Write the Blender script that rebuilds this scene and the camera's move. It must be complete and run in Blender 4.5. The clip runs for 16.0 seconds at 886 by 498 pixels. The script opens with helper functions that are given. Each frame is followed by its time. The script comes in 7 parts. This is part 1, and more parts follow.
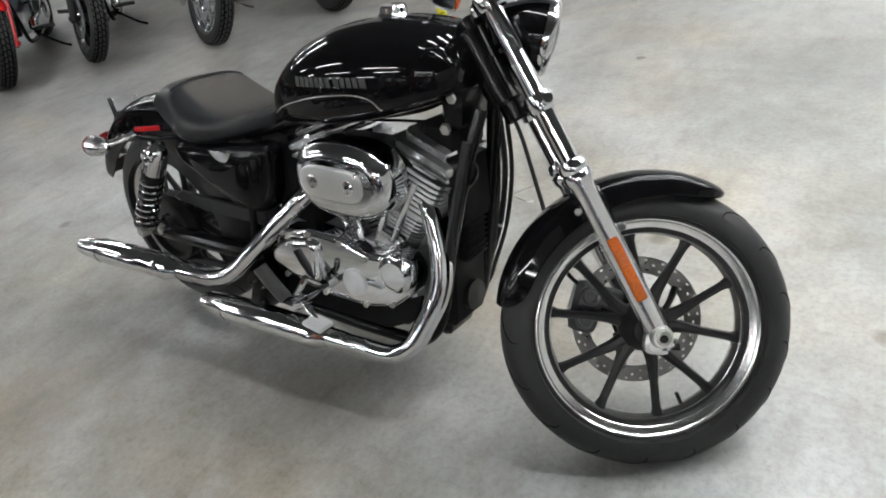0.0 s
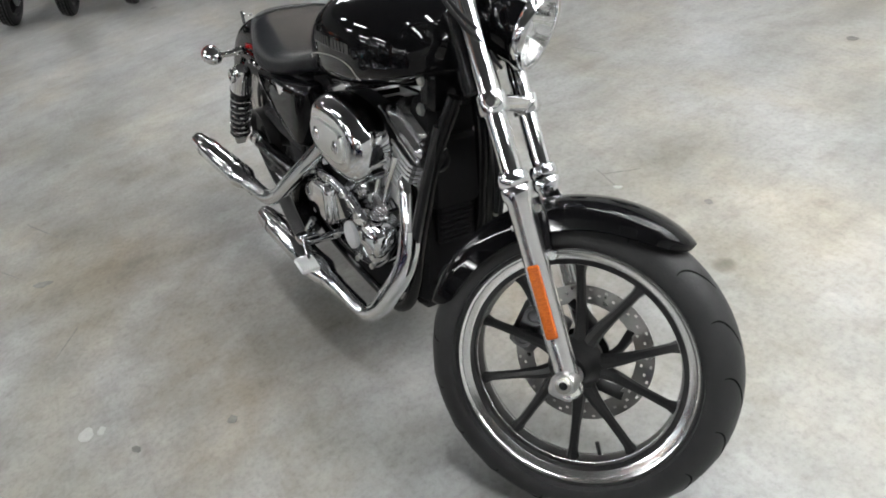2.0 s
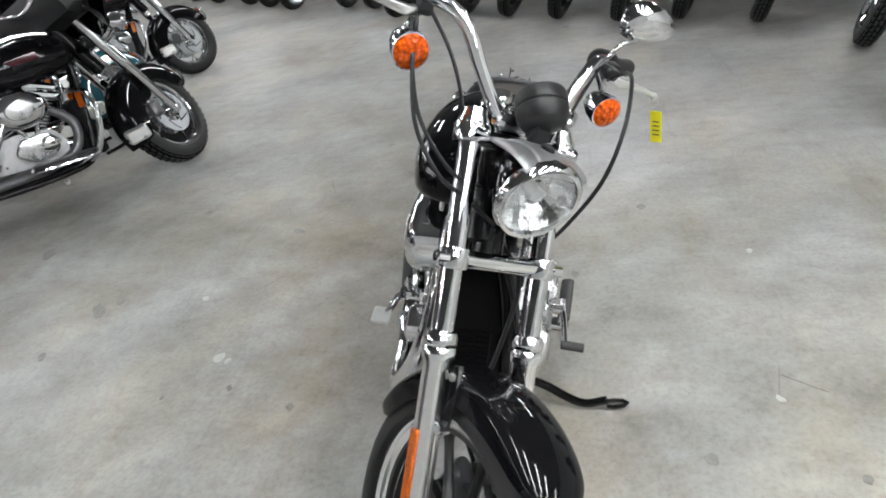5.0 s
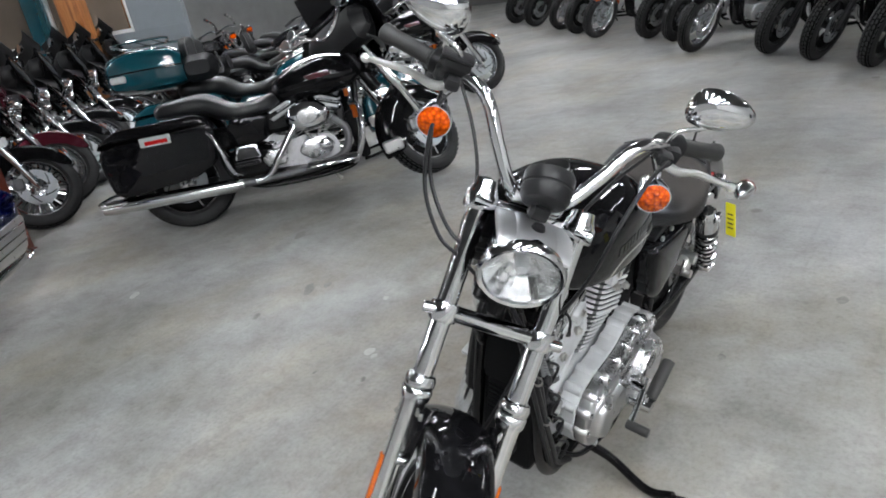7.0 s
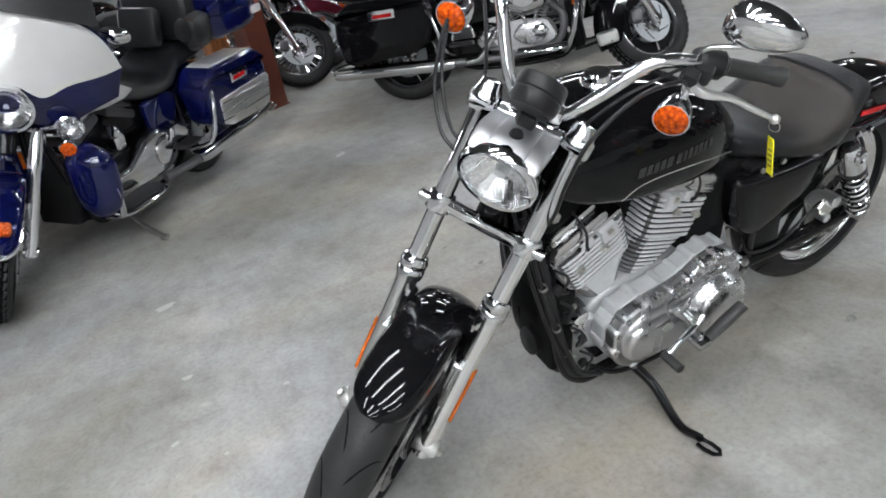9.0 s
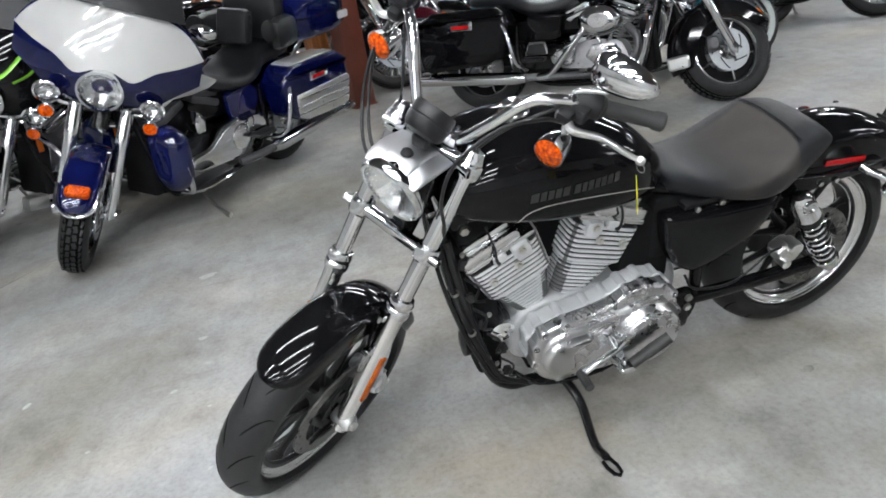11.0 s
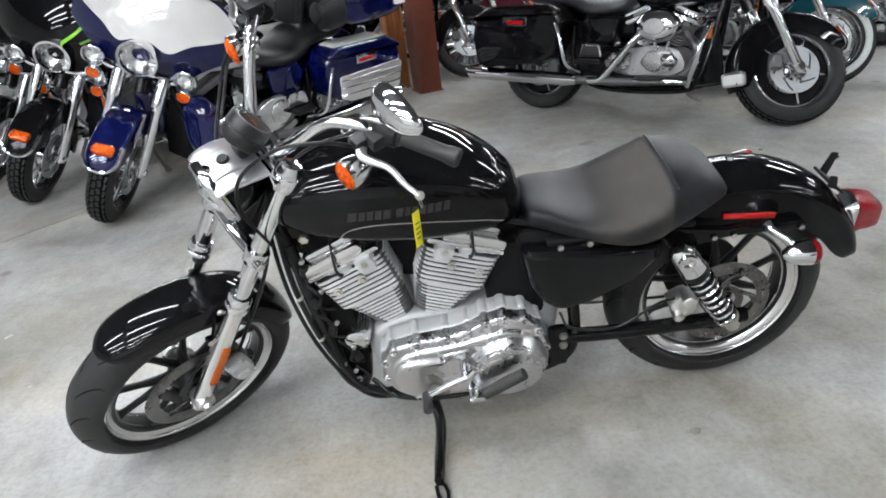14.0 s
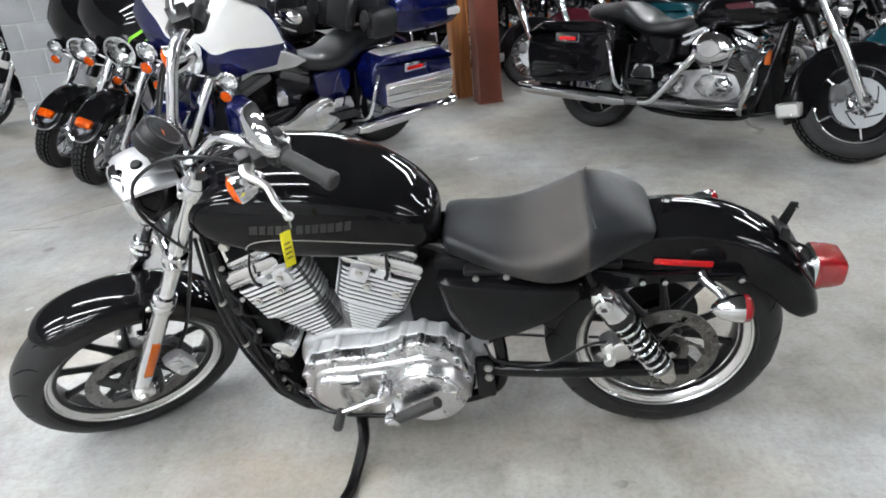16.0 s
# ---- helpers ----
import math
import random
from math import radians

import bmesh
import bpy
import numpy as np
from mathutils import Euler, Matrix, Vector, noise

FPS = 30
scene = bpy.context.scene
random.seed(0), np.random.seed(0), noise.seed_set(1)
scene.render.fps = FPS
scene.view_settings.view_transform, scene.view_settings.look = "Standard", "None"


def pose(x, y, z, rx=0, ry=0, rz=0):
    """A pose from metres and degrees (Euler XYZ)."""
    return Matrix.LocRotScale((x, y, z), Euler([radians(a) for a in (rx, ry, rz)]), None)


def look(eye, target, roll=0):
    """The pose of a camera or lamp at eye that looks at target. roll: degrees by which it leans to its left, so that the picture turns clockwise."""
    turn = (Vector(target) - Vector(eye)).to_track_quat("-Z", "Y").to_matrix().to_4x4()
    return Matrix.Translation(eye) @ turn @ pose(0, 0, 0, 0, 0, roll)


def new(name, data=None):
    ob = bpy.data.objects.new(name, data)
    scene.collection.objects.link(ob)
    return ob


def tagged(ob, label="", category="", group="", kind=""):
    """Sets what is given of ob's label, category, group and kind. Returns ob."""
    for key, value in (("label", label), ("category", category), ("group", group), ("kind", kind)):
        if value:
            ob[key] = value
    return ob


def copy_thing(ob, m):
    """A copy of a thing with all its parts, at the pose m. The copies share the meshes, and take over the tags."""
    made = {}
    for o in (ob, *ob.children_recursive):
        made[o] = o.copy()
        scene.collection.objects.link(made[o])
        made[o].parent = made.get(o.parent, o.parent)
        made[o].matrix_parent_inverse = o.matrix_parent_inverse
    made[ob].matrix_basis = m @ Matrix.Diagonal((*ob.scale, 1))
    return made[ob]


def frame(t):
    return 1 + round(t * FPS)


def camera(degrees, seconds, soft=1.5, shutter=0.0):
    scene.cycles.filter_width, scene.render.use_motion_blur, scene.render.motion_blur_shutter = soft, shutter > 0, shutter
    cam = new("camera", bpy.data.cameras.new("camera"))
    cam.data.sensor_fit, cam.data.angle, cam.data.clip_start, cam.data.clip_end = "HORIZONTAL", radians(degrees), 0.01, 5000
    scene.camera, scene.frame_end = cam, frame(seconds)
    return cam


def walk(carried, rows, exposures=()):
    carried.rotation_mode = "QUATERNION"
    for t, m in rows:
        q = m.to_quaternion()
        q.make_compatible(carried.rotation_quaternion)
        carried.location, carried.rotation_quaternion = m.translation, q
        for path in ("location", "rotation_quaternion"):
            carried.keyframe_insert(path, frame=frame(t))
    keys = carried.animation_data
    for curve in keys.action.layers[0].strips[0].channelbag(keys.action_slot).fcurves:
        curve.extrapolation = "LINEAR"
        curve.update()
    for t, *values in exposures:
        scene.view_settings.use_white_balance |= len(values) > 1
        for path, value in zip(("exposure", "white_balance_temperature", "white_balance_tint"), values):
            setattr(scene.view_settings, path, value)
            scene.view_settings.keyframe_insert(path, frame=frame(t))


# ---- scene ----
cam = camera(66.3, 16.0, soft=1.8)
PATH = [
    (0, (1.901, -0.98, 1.342), (0.816, 0.253, 0.2), -13.3),
    (0.5, (1.996, -0.853, 1.343), (0.842, 0.288, 0.173), -13.1),
    (1, (2.146, -0.723, 1.344), (0.843, 0.246, 0.177), -12.9),
    (1.5, (2.213, -0.6, 1.324), (0.813, 0.196, 0.138), -14.6),
    (2, (2.261, -0.451, 1.324), (0.778, 0.155, 0.127), -15.0),
    (2.5, (2.334, -0.293, 1.331), (0.818, 0.157, 0.107), -14.2),
    (3, (2.401, -0.157, 1.341), (0.789, 0.091, 0.183), -13.1),
    (3.5, (2.378, -0.019, 1.336), (0.706, 0.044, 0.241), -12.2),
    (4, (2.342, 0.124, 1.344), (0.63, 0.013, 0.315), -11.4),
    (4.2, (2.339, 0.182, 1.345), (0.624, -0.005, 0.334), -11.3),
    (6.3, (2.147, 0.719, 1.375), (0.599, -0.222, 0.528), -9.1),
    (6.5, (2.146, 0.789, 1.376), (0.645, -0.248, 0.558), -9.5),
    (7, (2.12, 0.901, 1.376), (0.739, -0.321, 0.603), -10.4),
    (7.5, (2.028, 0.969, 1.351), (0.761, -0.413, 0.655), -10.1),
    (8, (1.932, 1.044, 1.335), (0.827, -0.416, 0.532), -11.1),
    (8.5, (1.87, 1.152, 1.322), (0.956, -0.386, 0.429), -11.6),
    (8.7, (1.833, 1.211, 1.322), (1.033, -0.371, 0.397), -11.8),
    (10.8, (1.446, 1.578, 1.321), (1.034, -0.178, 0.457), -9.8),
    (11, (1.413, 1.604, 1.322), (1.038, -0.164, 0.465), -9.7),
    (11.5, (1.3, 1.619, 1.311), (0.978, -0.167, 0.47), -8.8),
    (12, (1.2, 1.613, 1.314), (0.932, -0.17, 0.449), -8.3),
    (12.5, (1.086, 1.666, 1.316), (0.874, -0.132, 0.465), -8.3),
    (13, (0.978, 1.735, 1.315), (0.853, -0.073, 0.47), -8.2),
    (13.5, (0.867, 1.724, 1.306), (0.787, -0.083, 0.453), -8.1),
    (14, (0.753, 1.691, 1.311), (0.734, -0.115, 0.451), -6.9),
    (14.5, (0.658, 1.698, 1.312), (0.661, -0.121, 0.479), -6.4),
    (15, (0.522, 1.75, 1.317), (0.626, -0.095, 0.552), -5.9),
    (15.5, (0.425, 1.735, 1.305), (0.601, -0.1, 0.528), -5.8),
    (16, (0.323, 1.646, 1.299), (0.582, -0.161, 0.481), -5.5),
]
walk(cam, [(t, look(eye, target, roll)) for t, eye, target, roll in PATH],
     [(0, 0.06, 6640, 9), (1, 0.09, 6640, 9), (2.5, 0.16, 6650, 9), (4, 0.19, 6640, 9), (6.5, -0.02, 6430, 10), (8.5, -0.06, 6410, 10), (11, 0.02, 6410, 10), (13, 0.11, 6420, 10), (14, 0.25, 6420, 10), (15, 0.42, 6430, 10), (15.5, 0.45, 6440, 10), (16, 0.46, 6440, 10)])

# ---- world and light ----
world = bpy.data.worlds.new("world")
scene.world = world
world.use_nodes = True
world.node_tree.nodes["Background"].inputs[0].default_value = (0.8, 0.85, 0.9, 1)
world.node_tree.nodes["Background"].inputs[1].default_value = 0.0
TUBE_STRENGTH = 74.0

# ---- materials ----
def material(name):
    m = bpy.data.materials.new(name)
    m.use_nodes = True
    nt = m.node_tree
    return m, nt, nt.nodes["Principled BSDF"]


def node(nt, kind, **values):
    n = nt.nodes.new(kind)
    for key, value in values.items():
        n.inputs[key].default_value = value
    return n


def ramp(nt, fac, stops):
    r = nt.nodes.new("ShaderNodeValToRGB")
    e = r.color_ramp.elements
    while len(e) < len(stops):
        e.new(0.5)
    for el, (p, c) in zip(e, stops):
        el.position, el.color = p, (*c, 1) if len(c) == 3 else c
    nt.links.new(fac, r.inputs[0])
    return r.outputs[0]


def mapped(nt, scale, detail=4.0, rough=0.6, coords="Object", kind="ShaderNodeTexNoise", stretch=None):
    tc = nt.nodes.new("ShaderNodeTexCoord")
    src = tc.outputs[coords]
    if stretch:
        mp = nt.nodes.new("ShaderNodeMapping")
        mp.inputs["Scale"].default_value = stretch
        nt.links.new(src, mp.inputs[0])
        src = mp.outputs[0]
    n = nt.nodes.new(kind)
    n.inputs["Scale"].default_value = scale
    if kind == "ShaderNodeTexNoise":
        n.inputs["Detail"].default_value, n.inputs["Roughness"].default_value = detail, rough
    nt.links.new(src, n.inputs["Vector"])
    return n.outputs[0]


def bumped(nt, bsdf, height, strength, distance):
    b = nt.nodes.new("ShaderNodeBump")
    b.inputs["Strength"].default_value, b.inputs["Distance"].default_value = strength, distance
    nt.links.new(height, b.inputs["Height"])
    nt.links.new(b.outputs[0], bsdf.inputs["Normal"])


def simple(name, color, rough=0.5, metal=0.0, var=0.12, scale=30.0, bump=0.0, coat=0.0, bump_scale=None, rvar=0.08, spec=0.5):
    """A surface with two scales of variation in colour and gloss, and fine relief."""
    m, nt, b = material(name)
    lo = tuple(c * (1 - var) for c in color)
    hi = tuple(min(1, c * (1 + var)) for c in color)
    big = mapped(nt, scale * 0.15, 3.0)
    small = mapped(nt, scale, 5.0)
    mix = nt.nodes.new("ShaderNodeMath")
    mix.operation = "MULTIPLY_ADD"
    mix.inputs[1].default_value = 0.5
    half = nt.nodes.new("ShaderNodeMath")
    half.operation = "MULTIPLY"
    half.inputs[1].default_value = 0.5
    nt.links.new(small, half.inputs[0])
    nt.links.new(big, mix.inputs[0])
    nt.links.new(half.outputs[0], mix.inputs[2])
    nt.links.new(ramp(nt, mix.outputs[0], [(0.3, lo), (0.7, hi)]), b.inputs["Base Color"])
    r = nt.nodes.new("ShaderNodeMapRange")
    r.inputs["From Min"].default_value, r.inputs["From Max"].default_value = 0.3, 0.7
    r.inputs["To Min"].default_value, r.inputs["To Max"].default_value = max(0.02, rough - rvar * rough), min(1, rough + rvar * rough * 2)
    nt.links.new(mix.outputs[0], r.inputs["Value"])
    nt.links.new(r.outputs[0], b.inputs["Roughness"])
    b.inputs["Metallic"].default_value = metal
    b.inputs["Specular IOR Level"].default_value = spec
    if coat:
        b.inputs["Coat Weight"].default_value, b.inputs["Coat Roughness"].default_value = coat, 0.02
    if bump:
        bumped(nt, b, mapped(nt, bump_scale or scale * 6, 4.0), 0.5, bump)
    return m


def lens_material(name, color, rough=0.08, trans=0.35, cells=170.0, deep=0.62):
    m, nt, b = material(name)
    b.inputs["Roughness"].default_value = rough
    b.inputs["Transmission Weight"].default_value = trans
    # lighter and deeper cells paint in how the lens facets catch light
    nt.links.new(ramp(nt, mapped(nt, cells, 1.0, 0.3, kind="ShaderNodeTexVoronoi"), [(0.0, (min(1, color[0] * 1.2), color[1] * 1.7, color[2] * 1.3)), (0.35, color), (0.9, tuple(c * deep for c in color))]), b.inputs["Base Color"])
    b.inputs["Coat Weight"].default_value = 0.12
    b.inputs["Specular IOR Level"].default_value = 0.3
    bumped(nt, b, mapped(nt, cells, 1.0, 0.3, kind="ShaderNodeTexVoronoi"), 0.8, 0.004)
    return m


BLACK = simple("gloss_black_paint", (0.0042, 0.0042, 0.0048), 0.035, var=0.2, scale=8, rvar=0.3, spec=0.22)
LETTER = simple("pewter_decal", (0.015, 0.015, 0.0148), 0.4, var=0.15, scale=60)
PINSTRIPE = simple("silver_pinstripe", (0.30, 0.29, 0.26), 0.3, scale=60)
CHROME = simple("chrome", (0.77, 0.78, 0.795), 0.045, 1.0, var=0.05, scale=14, rvar=0.5)
POLISHED = simple("polished_aluminium", (0.74, 0.74, 0.75), 0.15, 1.0, var=0.08, scale=24, bump=0.0001, bump_scale=60, rvar=0.4)
BUFFED = simple("buffed_engine_cover", (0.62, 0.62, 0.63), 0.26, 1.0, var=0.05, scale=24, rvar=0.12)
VISOR = simple("polished_visor", (0.56, 0.565, 0.58), 0.38, 1.0, var=0.05, scale=24, rvar=0.1)
SLIDER = simple("bright_fork_slider", (0.86, 0.86, 0.86), 0.17, 1.0, var=0.03, scale=20, rvar=0.08)
RIM = simple("polished_rim_lip", (0.88, 0.88, 0.88), 0.20, 1.0, var=0.03, scale=20, rvar=0.08)
# the web's dark tone stands for the shade deep between fins
WEB_SHADE = simple("shaded_fin_web", (0.12, 0.121, 0.124), 0.6, 0.2, var=0.2, scale=40)
SATIN = simple("satin_aluminium_slider", (0.84, 0.84, 0.83), 0.28, 1.0, var=0.06, scale=20, rvar=0.1)
CAST = simple("silver_powder_coated_cast", (0.60, 0.61, 0.62), 0.45, 0.20, var=0.14, scale=40, bump=0.0008, bump_scale=350)
SILVERP = simple("silver_painted_case", (0.54, 0.55, 0.56), 0.42, 0.35, var=0.12, scale=35, bump=0.0006, bump_scale=300)
WRINKLE = simple("black_frame_paint", (0.005, 0.005, 0.0055), 0.20, var=0.25, scale=25, spec=0.22)
PLASTIC = simple("black_plastic", (0.010, 0.010, 0.011), 0.40, var=0.25, scale=45, bump=0.0006, bump_scale=500, spec=0.28)
SATINBLACK = simple("satin_black_cast_wheel", (0.008, 0.008, 0.0085), 0.34, var=0.2, scale=30, spec=0.4)
RUBBER = simple("tyre_rubber", (0.017, 0.017, 0.0178), 0.50, var=0.35, scale=30, bump=0.0010, bump_scale=180, spec=0.3)
MATTE = simple("matt_black_box", (0.007, 0.007, 0.0075), 0.75, var=0.3, scale=40, spec=0.12)
DARKCAST = simple("dark_grey_engine_cast", (0.10, 0.10, 0.105), 0.4, 0.5, var=0.2, scale=30)
ENGINE = simple("bare_engine_metal", (0.42, 0.42, 0.43), 0.32, 0.85, var=0.2, scale=30, rvar=0.3)
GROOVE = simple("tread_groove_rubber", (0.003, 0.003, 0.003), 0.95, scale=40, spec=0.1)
GRIP = simple("grip_rubber", (0.022, 0.022, 0.022), 0.55, var=0.25, scale=60, bump=0.001, bump_scale=300)
VINYL = simple("black_vinyl", (0.010, 0.0105, 0.012), 0.33, var=0.25, scale=22, bump=0.0016, bump_scale=420)
# near-black put into gaps and holes in place of their shade
GAP_SHADE = simple("gap_shade_black", (0.013, 0.013, 0.014), 0.7, 0.1, scale=40, spec=0.3)
MIRRORED = simple("bright_mirrored_reflector", (0.94, 0.94, 0.94), 0.10, 1.0, var=0.04, scale=60, bump=0.004, bump_scale=38)
DISC = simple("slotted_disc_steel", (0.36, 0.375, 0.39), 0.42, 0.9, var=0.12, scale=40, rvar=0.2)
STEEL = simple("brushed_disc_steel", (0.21, 0.207, 0.20), 0.28, 1.0, var=0.2, scale=50, rvar=0.4)
ZINC = simple("zinc_hardware", (0.55, 0.54, 0.51), 0.3, 1.0, var=0.2, scale=80)
AMBER = lens_material("amber_lens", (0.90, 0.110, 0.0008), 0.05, 0.30, 125.0, 0.34)
REDLENS = lens_material("red_lens", (0.46, 0.005, 0.012), 0.06, 0.40, 500.0, 0.7)
REFLECT_O = lens_material("orange_reflector", (0.66, 0.13, 0.010), 0.2, 0.1, 420.0)
REFLECT_R = lens_material("red_reflector", (0.60, 0.010, 0.012), 0.2, 0.1, 420.0)
YELLOW = simple("yellow_tag_card", (0.80, 0.72, 0.015), 0.5, var=0.08, scale=60)
INK = simple("tag_ink", (0.10, 0.09, 0.03), 0.7, scale=90)
TEAL = simple("teal_paint", (0.005, 0.060, 0.082), 0.1, var=0.15, scale=8, coat=1.0)
COBALT = simple("cobalt_blue_paint", (0.0016, 0.0035, 0.040), 0.035, var=0.15, scale=8, coat=0.3)
PEARL = simple("pearl_silver_white_paint", (0.52, 0.52, 0.51), 0.14, 0.0, var=0.05, scale=8, coat=1.0)
REDPAINT = simple("red_paint", (0.45, 0.010, 0.010), 0.12, var=0.15, scale=8, coat=1.0)
REDDARK = simple("dark_maroon_paint", (0.05, 0.006, 0.012), 0.06, var=0.15, scale=8, coat=0.5)
ORANGEPAINT = simple("orange_paint", (0.60, 0.09, 0.012), 0.12, var=0.15, scale=8, coat=1.0)
GREEN = simple("lime_green_graphic", (0.20, 0.50, 0.04), 0.2, var=0.15, scale=20, coat=0.6)
MAROON = simple("maroon_painted_steel", (0.13, 0.030, 0.016), 0.4, var=0.25, scale=9, bump=0.001, bump_scale=60)
WHITEWALL = simple("whitewall_rubber", (0.52, 0.56, 0.55), 0.6, scale=40)
PALE = simple("pale_grey_plastic", (0.55, 0.56, 0.56), 0.4, scale=40)


def glass_material():
    m, nt, b = material("clear_lens")
    b.inputs["Base Color"].default_value = (0.96, 0.98, 0.99, 1)
    b.inputs["Roughness"].default_value = 0.01
    b.inputs["Transmission Weight"].default_value = 1.0
    b.inputs["IOR"].default_value = 1.06
    b.inputs["Coat Weight"].default_value = 0.7
    bumped(nt, b, mapped(nt, 9.0, 2.0), 0.1, 0.002)
    return m


def wood_material():
    m, nt, b = material("varnished_pine")
    g = mapped(nt, 3.0, 6.0, 0.6, stretch=(14, 14, 0.8))
    nt.links.new(ramp(nt, g, [(0.3, (0.14, 0.045, 0.012)), (0.55, (0.34, 0.125, 0.033)), (0.8, (0.42, 0.19, 0.06))]), b.inputs["Base Color"])
    b.inputs["Roughness"].default_value = 0.45
    bumped(nt, b, g, 0.2, 0.003)
    return m


def concrete_material():
    m, nt, b = material("sealed_concrete")
    big = mapped(nt, 0.75, 6.0, 0.66)
    mid = mapped(nt, 3.2, 6.0, 0.68)
    fine = mapped(nt, 60.0, 6.0, 0.7)
    warm = mapped(nt, 0.9, 4.0, 0.6, stretch=(1.0, 1.7, 1.0))
    grey = ramp(nt, big, [(0.32, (0.190, 0.184, 0.172)), (0.5, (0.300, 0.297, 0.288)), (0.66, (0.395, 0.393, 0.388))])
    blot = ramp(nt, mid, [(0.30, (0.66, 0.645, 0.62)), (0.44, (0.92, 0.91, 0.895)), (0.54, (1.0, 1.0, 1.0)), (0.70, (1.18, 1.18, 1.18))])
    tint = ramp(nt, warm, [(0.34, (1.06, 0.995, 0.885)), (0.5, (1, 1, 1)), (0.66, (0.96, 0.99, 1.03))])
    speck = ramp(nt, fine, [(0.30, (0.78, 0.78, 0.78)), (0.5, (1, 1, 1)), (0.7, (1.1, 1.1, 1.1))])
    # small dark spots of oil and dropped rubber
    vor = mapped(nt, 1.5, kind="ShaderNodeTexVoronoi")
    spots = ramp(nt, vor, [(0.0, (0.45, 0.44, 0.42)), (0.035, (0.62, 0.6, 0.58)), (0.06, (1, 1, 1))])
    vor2 = mapped(nt, 2.3, kind="ShaderNodeTexVoronoi", stretch=(1, 1.3, 1))
    pale = ramp(nt, vor2, [(0.0, (1.3, 1.3, 1.28)), (0.025, (1.18, 1.18, 1.17)), (0.05, (1, 1, 1))])
    # worn tyre drag marks
    drag = ramp(nt, mapped(nt, 1.2, 5.0, 0.7, stretch=(0.5, 5.0, 1)), [(0.26, (0.80, 0.79, 0.77)), (0.42, (1, 1, 1))])
    cloud = mapped(nt, 2.6, 6.0, 0.7)

    def tint_patch(cx, cy, rx, ry, turn, colour):
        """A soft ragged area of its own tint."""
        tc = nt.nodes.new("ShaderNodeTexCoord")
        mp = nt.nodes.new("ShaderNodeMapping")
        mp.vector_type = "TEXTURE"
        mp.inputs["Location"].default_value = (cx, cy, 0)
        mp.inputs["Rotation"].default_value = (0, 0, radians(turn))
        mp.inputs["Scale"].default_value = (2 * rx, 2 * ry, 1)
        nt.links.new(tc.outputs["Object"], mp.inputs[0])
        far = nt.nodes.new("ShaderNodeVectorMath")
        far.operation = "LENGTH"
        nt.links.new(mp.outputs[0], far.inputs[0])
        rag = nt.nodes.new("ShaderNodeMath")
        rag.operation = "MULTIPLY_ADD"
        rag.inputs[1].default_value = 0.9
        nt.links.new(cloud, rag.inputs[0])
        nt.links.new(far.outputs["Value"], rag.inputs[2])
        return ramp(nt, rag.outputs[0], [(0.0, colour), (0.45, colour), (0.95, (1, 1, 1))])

    # broad patches that darken, warm or lighten the floor at set places
    tint_layers = [tint_patch(*p) for p in ((-0.2, -0.62, 1.5, 0.70, 8, (0.75, 0.69, 0.63)), (0.72, -0.50, 0.75, 0.42, -20, (0.90, 0.835, 0.76)), (0.35, -3.58, 1.0, 0.5, 0, (0.85, 0.84, 0.82)), (-0.85, -0.98, 0.8, 0.16, 24, (0.84, 0.82, 0.79)),
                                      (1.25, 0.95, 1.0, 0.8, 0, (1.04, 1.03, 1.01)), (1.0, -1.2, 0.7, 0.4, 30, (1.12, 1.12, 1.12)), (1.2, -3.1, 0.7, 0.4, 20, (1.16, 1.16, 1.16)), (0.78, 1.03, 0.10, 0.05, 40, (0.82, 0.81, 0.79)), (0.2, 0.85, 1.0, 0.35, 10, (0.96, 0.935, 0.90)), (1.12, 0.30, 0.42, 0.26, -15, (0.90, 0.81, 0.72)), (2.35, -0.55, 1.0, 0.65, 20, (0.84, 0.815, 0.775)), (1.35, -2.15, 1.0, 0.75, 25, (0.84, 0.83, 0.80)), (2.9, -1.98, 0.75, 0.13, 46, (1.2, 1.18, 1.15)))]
    last = grey
    smear = ramp(nt, mapped(nt, 11.0, 6.0, 0.72, stretch=(1.0, 0.55, 1.0)), [(0.30, (0.80, 0.79, 0.775)), (0.50, (1, 1, 1)), (0.72, (1.10, 1.10, 1.10))])
    for layer in (blot, tint, speck, spots, pale, drag, smear, *tint_layers):
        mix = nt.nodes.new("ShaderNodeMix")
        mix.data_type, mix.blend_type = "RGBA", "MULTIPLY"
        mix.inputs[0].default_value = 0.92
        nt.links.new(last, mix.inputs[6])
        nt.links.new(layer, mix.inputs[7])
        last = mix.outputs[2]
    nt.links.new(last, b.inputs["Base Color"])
    rr = nt.nodes.new("ShaderNodeMapRange")
    rr.inputs["From Min"].default_value, rr.inputs["From Max"].default_value = 0.3, 0.7
    rr.inputs["To Min"].default_value, rr.inputs["To Max"].default_value = 0.34, 0.60
    nt.links.new(mid, rr.inputs["Value"])
    nt.links.new(rr.outputs[0], b.inputs["Roughness"])
    b.inputs["Specular IOR Level"].default_value = 0.4
    bumped(nt, b, fine, 0.25, 0.002)
    return m


